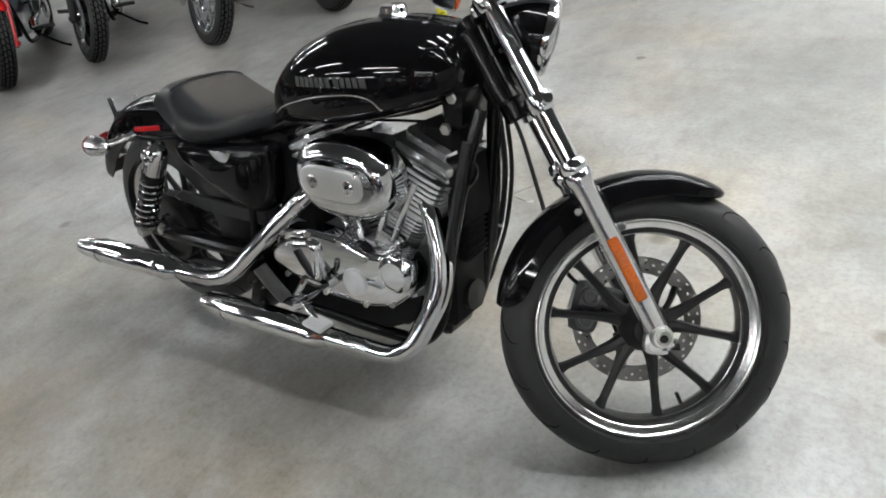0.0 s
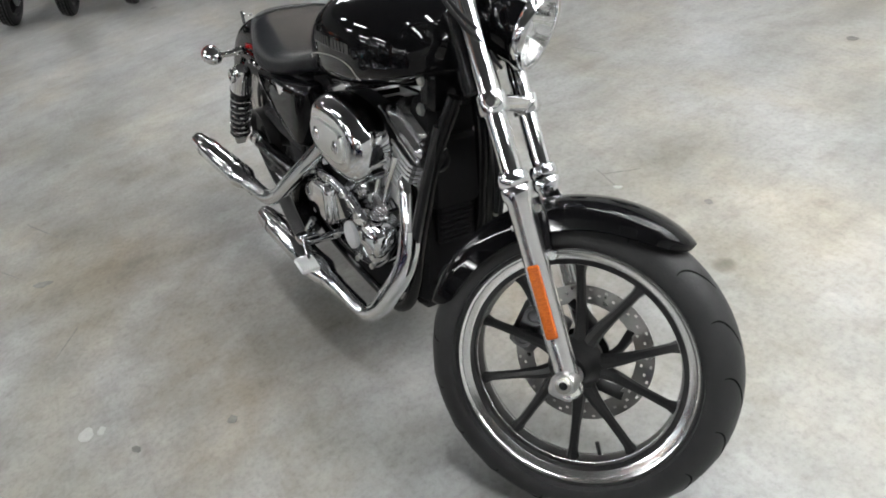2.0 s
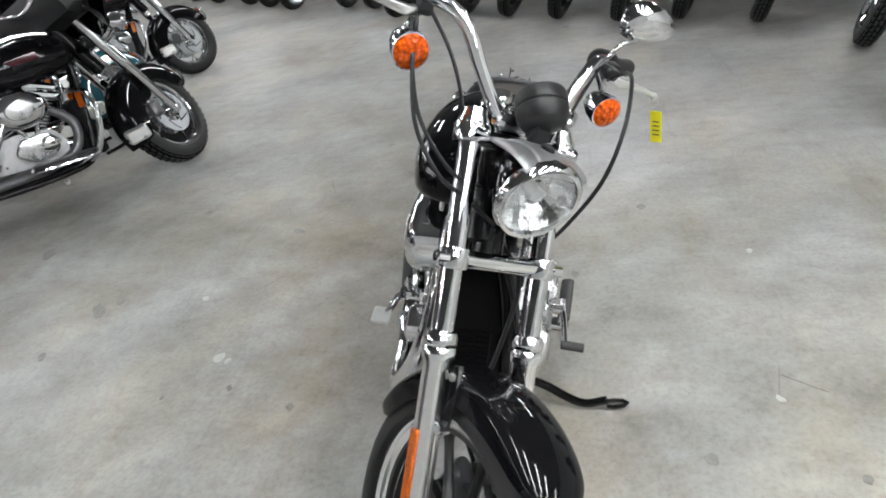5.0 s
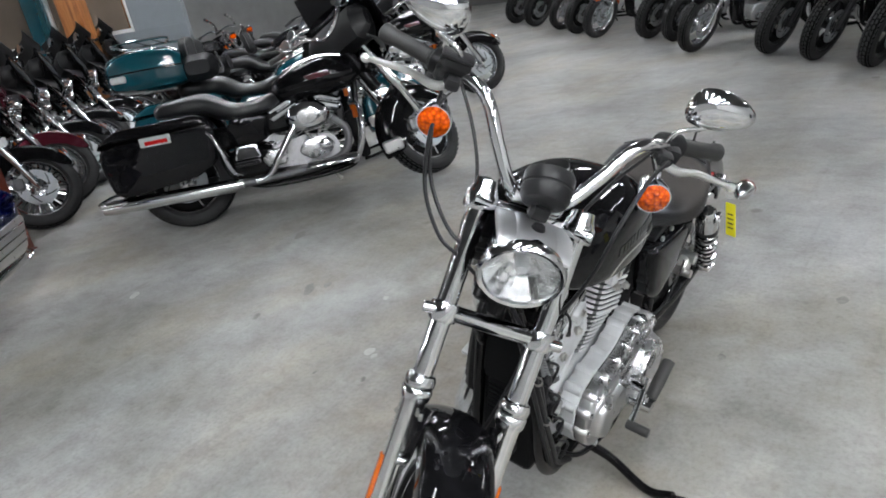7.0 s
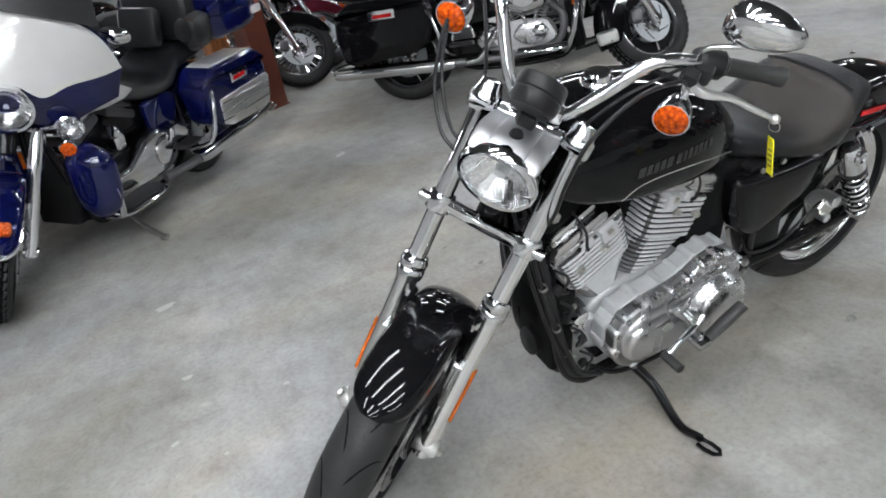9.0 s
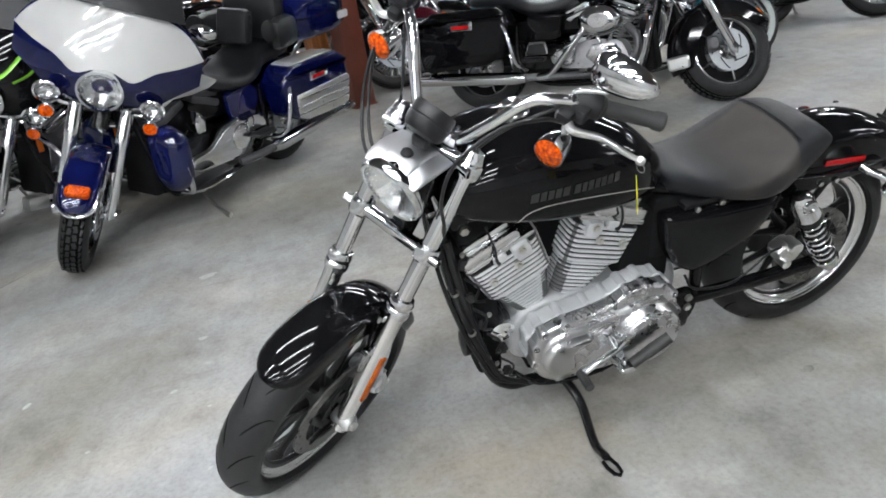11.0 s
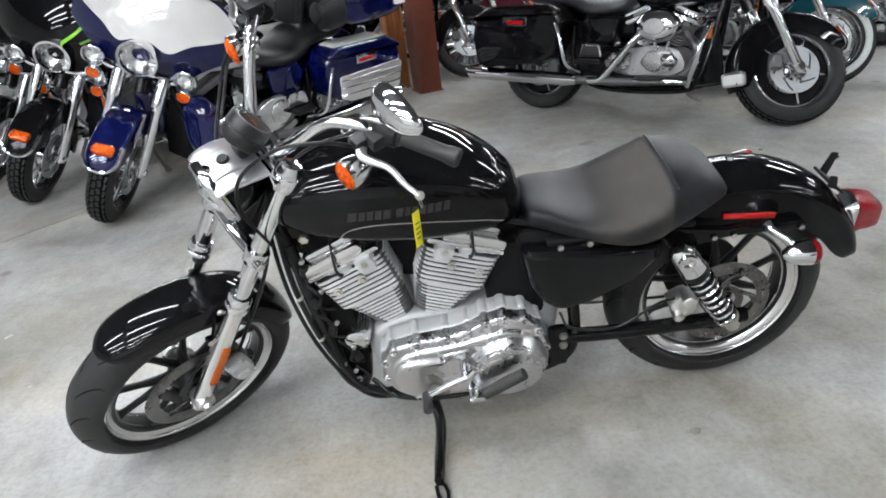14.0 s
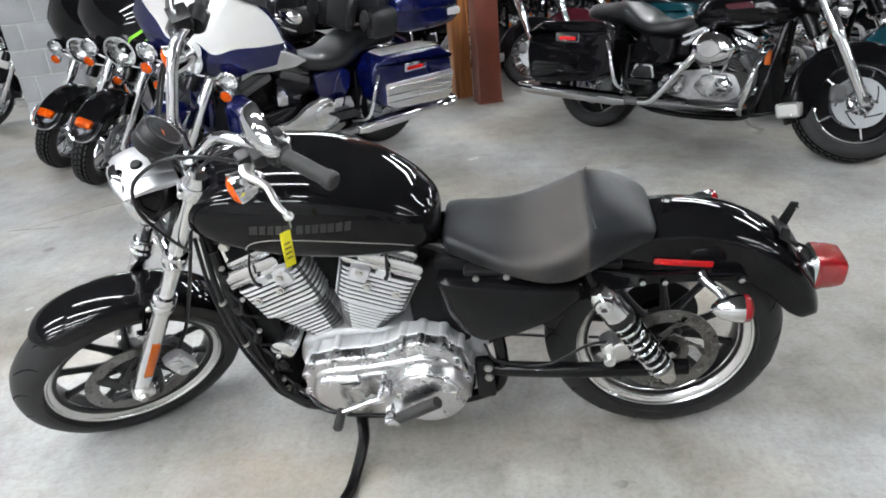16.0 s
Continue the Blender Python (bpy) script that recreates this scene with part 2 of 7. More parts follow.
def seat_material():
    """Black vinyl whose centre panel is scuffed brown-grey, fading towards the tank."""
    m, nt, b = material("scuffed_seat_vinyl")
    tc = nt.nodes.new("ShaderNodeTexCoord")
    xyz = nt.nodes.new("ShaderNodeSeparateXYZ")
    nt.links.new(tc.outputs["Object"], xyz.inputs[0])

    def step(src, a, c, lo, hi):
        r = node(nt, "ShaderNodeMapRange", **{"From Min": a, "From Max": c, "To Min": lo, "To Max": hi})
        r.interpolation_type = "SMOOTHSTEP"
        nt.links.new(src, r.inputs["Value"])
        return r.outputs[0]

    def math_node(op, p, q=None):
        n = nt.nodes.new("ShaderNodeMath")
        n.operation = op
        nt.links.new(p, n.inputs[0])
        if q is not None:
            nt.links.new(q, n.inputs[1])
        return n.outputs[0]

    side = math_node("ABSOLUTE", xyz.outputs[1])
    wear = step(mapped(nt, 9.0, 5.0), 0.2, 0.75, 0.55, 1.0)
    mask = math_node("MULTIPLY", step(xyz.outputs[0], 0.184, 0.192, 0, 1), step(xyz.outputs[0], 0.26, 0.43, 1, 0))
    mask = math_node("MULTIPLY", mask, step(side, 0.124, 0.140, 1, 0))
    mask = math_node("MULTIPLY", mask, wear)
    nt.links.new(ramp(nt, mask, [(0.0, (0.0085, 0.0092, 0.0112)), (1.0, (0.052, 0.046, 0.042))]), b.inputs["Base Color"])
    nt.links.new(step(mask, 0.0, 1.0, 0.40, 0.64), b.inputs["Roughness"])
    b.inputs["Specular IOR Level"].default_value = 0.27
    bumped(nt, b, mapped(nt, 420.0, 4.0), 0.5, 0.0016)
    return m


def emitter(name, color, strength):
    m, nt, b = material(name)
    b.inputs["Emission Color"].default_value = (*color, 1)
    b.inputs["Emission Strength"].default_value = strength
    b.inputs["Base Color"].default_value = (0.8, 0.8, 0.8, 1)
    return m


GLASS = glass_material()
SEAT = seat_material()
WOOD = wood_material()
CONCRETE = concrete_material()
TUBE = emitter("fluorescent_tube", (0.965, 0.99, 1.01), TUBE_STRENGTH)
BLOCK = simple("painted_block", (0.27, 0.275, 0.285), 0.7, var=0.12, scale=12, bump=0.002, bump_scale=80)
MORTAR = simple("mortar", (0.36, 0.36, 0.355), 0.9, scale=30)
# for the unseen walls, kept pale to throw light back
BOUNCE_WALL = simple("pale_bounce_wall", (0.55, 0.55, 0.54), 0.7, var=0.08, scale=4)
WALL = simple("dull_wall_panel", (0.13, 0.13, 0.13), 0.7, var=0.2, scale=4)
CEILING = simple("grey_roof_deck", (0.06, 0.06, 0.06), 0.75, var=0.2, scale=3)
WHITEMETAL = simple("white_enamel_reflector", (0.75, 0.75, 0.74), 0.4, scale=10)

# ---- mesh helpers ----
IDENT = Matrix()


def cat(*pieces):
    verts, faces = [], []
    for v, f in pieces:
        n = len(verts)
        verts += [tuple(p) for p in v]
        faces += [tuple(i + n for i in face) for face in f]
    return verts, faces


def moved(piece, m):
    return [tuple(m @ Vector(p)) for p in piece[0]], piece[1]


FIXED = set()


def part(name, piece, mat, parent=None, label="", xf=None, angle=38, mats=None, pick=None, fixed=False):
    """Links a piece as one mesh object under a thing or a part."""
    v, f = piece if xf is None else moved(piece, xf)
    me = bpy.data.meshes.new(name)
    me.from_pydata(v, [], f)
    bm = bmesh.new()
    bm.from_mesh(me)
    bmesh.ops.recalc_face_normals(bm, faces=bm.faces)
    bm.to_mesh(me)
    bm.free()
    for m in mats or (mat,):
        me.materials.append(m)
    if pick:
        for p in me.polygons:
            p.material_index = pick(p.center)
    me.polygons.foreach_set("use_smooth", [True] * len(me.polygons))
    me.set_sharp_from_angle(angle=radians(angle))
    ob = new(name, me)
    if fixed or (xf is not None and xf is not IDENT):
        FIXED.add(ob.name)
    if parent:
        ob.parent = parent
    if label:
        tagged(ob, label)
    return ob


def same_mesh(name, ob, parent, m=None):
    o = new(name, ob.data)
    o.parent = parent
    if m is not None:
        o.matrix_basis = m
    return o


def loft(loops, cap=True, closed=True, ring=False):
    n = len(loops[0])
    verts = [tuple(p) for loop in loops for p in loop]
    faces = []
    for a in range(len(loops) - (0 if ring else 1)):
        b = (a + 1) % len(loops)
        for i in range(n if closed else n - 1):
            j = (i + 1) % n
            faces.append((a * n + i, a * n + j, b * n + j, b * n + i))
    if cap and not ring:
        faces.append(tuple(range(n))[::-1])
        faces.append(tuple((len(loops) - 1) * n + i for i in range(n)))
    return verts, faces


def lathe(profile, c=(0, 0, 0), axis=(0, 1, 0), seg=48, closed=False, a0=0.0, a1=360.0):
    """Turns a profile of (radius, along) round an axis through c."""
    axis = Vector(axis).normalized()
    u = axis.orthogonal().normalized()
    if abs(axis.y) > 0.9:
        u = Vector((1, 0, 0))
    w = axis.cross(u)
    full = abs(a1 - a0) > 359.9
    loops = []
    for k in range(seg if full else seg + 1):
        a = radians(a0 + (a1 - a0) * k / seg)
        d = u * math.cos(a) + w * math.sin(a)
        loops.append([Vector(c) + d * r + axis * h for r, h in profile])
    return loft(loops, cap=not full, closed=closed, ring=full)


def smooth_path(points, sub=8):
    p = [Vector(q) for q in points]
    if sub <= 1 or len(p) < 3:
        return p
    ext = [p[0] * 2 - p[1], *p, p[-1] * 2 - p[-2]]
    out = []
    for i in range(1, len(ext) - 2):
        a, b, c, d = ext[i - 1 : i + 3]
        for k in range(sub):
            t = k / sub
            out.append(0.5 * ((2 * b) + (c - a) * t + (2 * a - 5 * b + 4 * c - d) * t * t + (3 * b - a - 3 * c + d) * t**3))
    return out + [p[-1]]


def filleted(points, radius, steps=6):
    """A polyline with its corners rounded."""
    p = [Vector(q) for q in points]
    out = [p[0]]
    for a, b, c in zip(p, p[1:], p[2:]):
        da, dc = (a - b), (c - b)
        r = min(radius, da.length * 0.48, dc.length * 0.48)
        s, e = b + da.normalized() * r, b + dc.normalized() * r
        for k in range(steps + 1):
            t = k / steps
            out.append(s * (1 - t) ** 2 + b * 2 * t * (1 - t) + e * t * t)
    return out + [p[-1]]


def tube(points, r, seg=12, sub=8, radii=None, flat=1.0, path=None):
    """A round bar along a smooth path; radii gives a width at each given point."""
    pts = path or smooth_path(points, sub)
    n = len(pts)
    if radii is None:
        rad = [r] * n
    else:
        rad = [float(np.interp(i / (n - 1), np.linspace(0, 1, len(radii)), radii)) for i in range(n)]
    loops = []
    t0 = (pts[1] - pts[0]).normalized()
    nrm = t0.orthogonal().normalized()
    for i, p in enumerate(pts):
        t = (pts[min(i + 1, n - 1)] - pts[max(i - 1, 0)]).normalized()
        nrm = (nrm - t * nrm.dot(t)).normalized()
        bi = t.cross(nrm)
        loops.append([p + (nrm * math.cos(a) + bi * math.sin(a) * flat) * rad[i] for a in np.linspace(0, 2 * math.pi, seg, endpoint=False)])
    return loft(loops)


def rod(a, b, r, seg=12, bevel=0.0):
    a, b = Vector(a), Vector(b)
    h = (b - a).length
    e = bevel or min(r * 0.15, h * 0.2)
    return lathe([(0.0, 0), (r - e, 0), (r, e), (r, h - e), (r - e, h), (0.0, h)], a, b - a, seg)


def offset_outline(pts, d):
    n, out = len(pts), []
    area = sum(pts[i][0] * pts[(i + 1) % n][1] - pts[(i + 1) % n][0] * pts[i][1] for i in range(n))
    sgn = 1 if area > 0 else -1
    for i in range(n):
        (x0, z0), (x1, z1), (x2, z2) = pts[i - 1], pts[i], pts[(i + 1) % n]
        n1 = Vector((z1 - z0, x0 - x1)).normalized()
        n2 = Vector((z2 - z1, x1 - x2)).normalized()
        m = (n1 + n2)
        m = m.normalized() / max(0.5, m.normalized().dot(n1)) if m.length > 1e-6 else n1
        out.append((x1 + m.x * d * sgn, z1 + m.y * d * sgn))
    return out


def round_outline(pts, radius, steps=4):
    p = [Vector((x, 0, z)) for x, z in pts]
    out = []
    n = len(p)
    for i in range(n):
        a, b, c = p[i - 1], p[i], p[(i + 1) % n]
        da, dc = a - b, c - b
        r = min(radius, da.length * 0.45, dc.length * 0.45)
        s, e = b + da.normalized() * r, b + dc.normalized() * r
        for k in range(steps + 1):
            t = k / steps
            q = s * (1 - t) ** 2 + b * 2 * t * (1 - t) + e * t * t
            out.append((q.x, q.z))
    return out


def prism(outline, y0, y1, bevel=0.006, back=0.0, steps=3):
    """An outline in x and z drawn out along y from y0 to y1, with a rounded edge at y1."""
    d = 1 if y1 > y0 else -1
    loops = [(0.0 if not back else -back, y0)]
    if back:
        loops.append((0.0, y0 + d * back))
    for k in range(steps + 1):
        a = math.pi / 2 * k / steps
        loops.append((-bevel * (1 - math.cos(a)), y1 - d * bevel * (1 - math.sin(a))))
    return loft([[(x, y, z) for x, z in offset_outline(outline, o)] for o, y in loops])


def dome(outline, y0, y1, flat=0.80):
    """A bulging panel: an outline in x and z that swells from y0 to y1."""
    cx, cz = (sum(v) / len(outline) for v in zip(*outline))
    loops = []
    for q, h in ((1.0, 0.0), (1.0, 0.42), (0.985, 0.60), (0.95, 0.74), (0.89, 0.85), (flat, 0.92), (0.6, 0.965), (0.35, 0.99), (0.08, 1.0)):
        loops.append([(cx + (x - cx) * q, y0 + (y1 - y0) * h, cz + (z - cz) * q) for x, z in outline])
    return loft(loops)


def block(c, size, bevel=0.004, rot=None, steps=2):
    """A box with rounded edges."""
    sx, sy, sz = (s / 2 for s in size)
    bevel = min(bevel, sx * 0.9, sy * 0.9, sz * 0.9)
    out = round_outline([(-sx, -sz), (sx, -sz), (sx, sz), (-sx, sz)], bevel * 1.6, 2)
    p = prism(out, -sy, sy, bevel, bevel, steps)
    m = Matrix.Translation(c) @ (rot.to_4x4() if rot else IDENT)
    return moved(p, m)


def super_loop(x, w, zb, zt, zc=None, et=2.2, eb=3.0, n=36, dish=0.0):
    """A rounded cross-section at x: half width w, from zb to zt, widest at zc."""
    zc = (zb + zt) / 2 if zc is None else zc
    loop = []
    for k in range(n):
        a = 2 * math.pi * k / n
        c, s = math.cos(a), math.sin(a)
        e = et if s >= 0 else eb
        y = w * math.copysign(abs(c) ** (2 / e), c)
        h = (zt - zc) if s >= 0 else (zc - zb)
        z = zc + h * math.copysign(abs(s) ** (2 / e), s)
        if dish and s > 0:
            z -= dish * (1 - min(1, abs(y) / w) ** 2)
        loop.append((x, y, z))
    return loop


def interp_sections(table, n):
    """Smoothly spaced rows between the given rows of numbers."""
    t = np.array(table, float)
    k = np.arange(len(t))
    out = []
    for u in np.linspace(0, len(t) - 1, n):
        i = min(int(u), len(t) - 2)
        f = u - i
        a, b, c, d = t[max(i - 1, 0)], t[i], t[i + 1], t[min(i + 2, len(t) - 1)]
        out.append(0.5 * ((2 * b) + (c - a) * f + (2 * a - 5 * b + 4 * c - d) * f * f + (3 * b - a - 3 * c + d) * f**3))
    return out


def bolt_head(c, axis, r=0.006, h=0.005):
    return lathe([(0, h), (r * 0.8, h), (r, h * 0.6), (r, 0), (0, 0)], c, axis, 6)


def mudguard(c, rows, thick=0.003, nseg=40, across=15):
    """A fender round c. Rows of (angle, radius, half width, skirt, crown), smoothly joined."""
    loops = []
    for a, R, hw, skirt, crown in interp_sections(rows, nseg):
        d = Vector((math.cos(radians(a)), 0, math.sin(radians(a))))
        outer, inner = [], []
        prof = []
        for k in range(across):
            u = -1 + 2 * k / (across - 1)
            prof.append((hw * math.sin(u * math.pi / 2), R - crown * (1 - math.cos(u * math.pi / 2))))
        side = []
        for s in (0.35, 0.7, 1.0):
            side.append((hw * (1 + 0.03 * s), R - crown - skirt * s))
        prof = [(-y, r) for y, r in reversed(side)] + prof + side
        for y, r in prof:
            outer.append(Vector(c) + d * r + Vector((0, y, 0)))
            inner.append(Vector(c) + d * (r - thick) + Vector((0, y - math.copysign(min(abs(y), thick), y), 0)))
        loops.append(outer + inner[::-1])
    return loft(loops)


def tyre_profile(R, rim, w, tread_flat=0.0):
    """Closed cross-section of a tyre: radius and distance across."""
    pts = []
    rc = w / 2
    for k in range(17):
        a = math.pi * k / 16
        s, cc = math.sin(a), math.cos(a)
        r = (R - rc) + rc * s**0.9 if s > 0 else R - rc
        pts.append((r, rc * cc * (1.0 if s < 0.5 else 1.0)))
    low = [(rim + (R - rc - rim) * 0.5, -rc * 0.97), (rim + 0.004, -rc * 0.72), (rim - 0.008, -rc * 0.66), (rim - 0.008, rc * 0.66), (rim + 0.004, rc * 0.72), (rim + (R - rc - rim) * 0.5, rc * 0.97)]
    return pts + low


def empty(name, m, label, category, group="", kind=""):
    ob = new(name)
    ob.empty_display_size = 0.2
    ob.matrix_basis = m
    return tagged(ob, label, category, group, kind)

# ---- the hall ----
X0, X1, Y0, Y1, TOP = -15.0, 9.0, -13.0, 8.2, 3.6
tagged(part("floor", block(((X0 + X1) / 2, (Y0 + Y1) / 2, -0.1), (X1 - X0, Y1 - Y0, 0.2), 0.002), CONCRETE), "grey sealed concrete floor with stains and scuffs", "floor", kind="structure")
tagged(part("ceiling", block(((X0 + X1) / 2, (Y0 + Y1) / 2, TOP + 0.1), (X1 - X0 + 0.6, Y1 - Y0 + 0.6, 0.2), 0.002), CEILING), "dull grey roof deck of a showroom hall", "ceiling", kind="structure")
for nm, c, s in (("wall_west", (X0 - 0.1, (Y0 + Y1) / 2, TOP / 2), (0.2, Y1 - Y0, TOP)), ("wall_east", (X1 + 0.1, (Y0 + Y1) / 2, TOP / 2), (0.2, Y1 - Y0, TOP)),
                 ("wall_south", ((X0 + X1) / 2, Y0 - 0.1, TOP / 2), (X1 - X0 + 0.4, 0.2, TOP)), ("wall_north", ((X0 + X1) / 2, Y1 + 0.1, TOP / 2), (X1 - X0 + 0.4, 0.2, TOP))):
    # east and north stay out of view, pale to brighten chrome reflections
    tagged(part(nm, block(c, s, 0.002), BOUNCE_WALL if nm in ("wall_east", "wall_north") else WALL), "plain wall added to close the hall", "wall", kind="structure")


def strip_light():
    root = empty("ceiling_light", IDENT, "long white fluorescent strip light under the roof", "ceiling light", "strip lights under the roof")
    part("housing", block((0, 0, 0.05), (2.44, 0.16, 0.06), 0.006), WHITEMETAL, root)
    t = part("tube", rod((-1.2, -0.04, 0), (1.2, -0.04, 0), 0.019, 8), TUBE, root, "glowing white tube")
    same_mesh("tube", t, root, pose(0, 0.08, 0))
    return root


first_light = strip_light()
LIGHT_TURN = 8.0
spots = [(x, y) for y in (0.5, 1.7, 2.9, 4.1) for x in (1.9, 4.7) if (x, y) != (4.7, 0.5)] + [(x, y) for y in (-10.0, -6.2) for x in (-11.0, -6.6, -2.2, 2.2, 6.6)] + [(-4.6, -2.9), (-9.0, -2.9), (4.6, -5.6), (-1.9, -4.3)] + [(x, y) for y in (0.9, 4.6) for x in (-12.0, -8.2)] + [(-5.0, 1.4)] + [(2.0, 6.4), (6.0, 6.4)]
for k, (x, y) in enumerate(spots):
    m = pose(x, y, TOP - 0.12, 0, 0, LIGHT_TURN)
    if k == 0:
        first_light.matrix_basis = m
    else:
        copy_thing(first_light, m)

# ---- the black motorcycle ----
LEAN, PITCH, RAKE, STEER = 13.0, 0.8, 31.5, 38.0
REAR = Vector((0.0, 0.0, 0.306))
FRONT = Vector((1.493, 0.0, 0.3125))
BIKE = pose(0, 0, 0, -LEAN) @ pose(0, 0, 0, 0, PITCH)
UP = Vector((-math.sin(radians(RAKE)), 0, math.cos(radians(RAKE))))      # along the fork, upwards
AHEAD = Vector((UP.z, 0, -UP.x))                                         # square to the fork, forwards
HEAD = Vector((FRONT.x - 0.0465, 0, FRONT.z))                            # a point of the steering axis
STEERED = Matrix.Translation(HEAD) @ Matrix.Rotation(radians(STEER), 4, UP) @ Matrix.Translation(-HEAD)
FORK_Y = 0.098
AXLE = FRONT + Vector((-0.008, 0, -0.003))


def on_fork(d, y=0.0, f=0.0):
    """A point d metres up the fork from the axle, f metres ahead of its line."""
    return FRONT + UP * d + AHEAD * f + Vector((0, y, 0))


def cast_wheel(bike, name, c, R, rim, tyre_w, rim_w, xf, disc_y, label):
    """A five-pair split-spoke black cast wheel with polished rim lips."""
    h = rim_w / 2
    flange = []
    for s in (-1, 1):
        flange.append(lathe([(rim, s * (h - 0.004)), (rim - 0.001, s * (h + 0.002)), (rim - 0.005, s * (h + 0.0035)), (rim - 0.009, s * (h + 0.001)), (rim - 0.011, s * (h - 0.003)), (rim - 0.018, s * (h - 0.006)), (rim - 0.027, s * (h - 0.012)), (rim - 0.030, s * (h - 0.018)), (rim - 0.033, s * (h - 0.021)), (rim - 0.037, s * (h - 0.022)), (rim - 0.036, s * (h - 0.028)), (rim - 0.006, s * (h - 0.018))], c, (0, 1, 0), 72, closed=True))
    wheel = part(name, cat(*flange), RIM, bike, label, xf=xf)
    part("tyre", lathe(tyre_profile(R, rim, tyre_w), c, (0, 1, 0), 72, closed=True), RUBBER, wheel, "black rubber tyre with curved tread grooves", xf=xf)
    part("barrel", lathe([(rim - 0.012, -h * 0.8), (rim - 0.034, -h * 0.72), (rim - 0.040, 0), (rim - 0.034, h * 0.72), (rim - 0.012, h * 0.8)], c, (0, 1, 0), 64, closed=True), SATINBLACK, wheel, "black rim barrel", xf=xf)
    part("hub", lathe([(0.014, -0.058), (0.032, -0.058), (0.038, -0.048), (0.042, -0.03), (0.054, -0.014), (0.056, 0.0), (0.054, 0.014), (0.044, 0.03), (0.044, 0.05), (0.038, 0.058), (0.014, 0.058)], c, (0, 1, 0), 32, closed=True), SATINBLACK, wheel, "black wheel hub", xf=xf)
    for k in range(5):
        for s in (-1, 1):
            a = radians(72 * k + 14 + (0 if name == "front_wheel" else 20))
            b = a + s * radians(17.5)
            p0 = c + Vector((math.cos(a + s * 0.22), 0, math.sin(a + s * 0.22))) * 0.030
            p1 = c + Vector((math.cos(a + s * 0.20), 0, math.sin(a + s * 0.20))) * 0.075
            p2 = c + Vector((math.cos(b), 0, math.sin(b))) * (rim - 0.055)
            p3 = c + Vector((math.cos(b), 0, math.sin(b))) * (rim - 0.030)
            part("spoke", tube([p0, p1, (p1 + p2) / 2, p2, p3], 0.01, 8, 4, [0.020, 0.0145, 0.0098, 0.010, 0.018], flat=1.0), SATINBLACK, wheel, xf=xf)
    # tread grooves: short curved sipes on the crown
    g = []
    rc = tyre_w / 2
    for k in range(17):
        for s in (-1, 1):
            pts = []
            for u in np.linspace(0.06, 0.97, 12):
                q = math.pi / 2 - s * u * 1.15
                a = radians(360 / 17 * (k + (0.5 if s > 0 else 0)) + 46 * u - 26 * u * u)
                r = (R - rc) + rc * math.sin(q) ** 0.9 - 0.0022
                pts.append(c + Vector((math.cos(a) * r, rc * math.cos(q), math.sin(a) * r)))
            g.append(tube(pts, 0.002, 6, 2, [0.0012, 0.0030, 0.0028, 0.0024, 0.0010]))
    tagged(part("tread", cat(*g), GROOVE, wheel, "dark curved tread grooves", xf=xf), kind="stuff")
    # drilled disc: a polar sheet with missing cells, made thick
    yy = disc_y
    verts, faces = [], []
    nr, na = 9, 132
    radii = np.linspace(0.108, 0.146, nr) if name == "front_wheel" else np.linspace(0.094, 0.130, nr)
    for side in (0, 1):
        for r in radii:
            for k in range(na):
                a = 2 * math.pi * k / na
                verts.append((c.x + r * math.cos(a), c.y + yy + (0.0025 if side else -0.0025), c.z + r * math.sin(a)))
    hole = lambda i, k: (i == 2 and k % 11 in (3,)) or (i == 4 and k % 11 in (6, 0)) or (i == 6 and k % 11 in (9, 3))
    idx = lambda side, i, k: side * nr * na + i * na + k % na
    for i in range(nr - 1):
        for k in range(na):
            q = [(i, k), (i + 1, k), (i + 1, k + 1), (i, k + 1)]
            if hole(i, k):
                for (i0, k0), (i1, k1) in zip(q, q[1:] + q[:1]):
                    faces.append((idx(0, i0, k0), idx(0, i1, k1), idx(1, i1, k1), idx(1, i0, k0)))
            else:
                faces.append(tuple(idx(0, *p) for p in q))
                faces.append(tuple(idx(1, *p) for p in reversed(q)))
    for k in range(na):
        for i in (0, nr - 1):
            faces.append((idx(0, i, k), idx(0, i, k + 1), idx(1, i, k + 1), idx(1, i, k)))
    disc = part("brake_disc", (verts, faces), STEEL, wheel, "drilled steel brake disc", xf=xf, angle=25)
    arms = []
    for k in range(5):
        a = radians(72 * k + 30)
        d, t = Vector((math.cos(a), 0, math.sin(a))), Vector((-math.sin(a), 0, math.cos(a)))
        o = c + Vector((0, yy, 0))
        arms.append(tube([o + d * 0.045 - t * 0.022, o + d * 0.08 + t * 0.0, o + d * (0.112 if name == "front_wheel" else 0.098) + t * 0.03], 0.009, 8, 5, [0.020, 0.013, 0.016], flat=0.30))
    arms.append(lathe([(0.036, yy - 0.004), (0.056, yy - 0.004), (0.056, yy + 0.004), (0.036, yy + 0.004)], c, (0, 1, 0), 32, closed=True))
    part("disc_carrier", cat(*arms), SATINBLACK if name == "front_wheel" else STEEL, wheel, "black disc carrier" if name == "front_wheel" else "steel disc carrier", xf=xf)
    return wheel


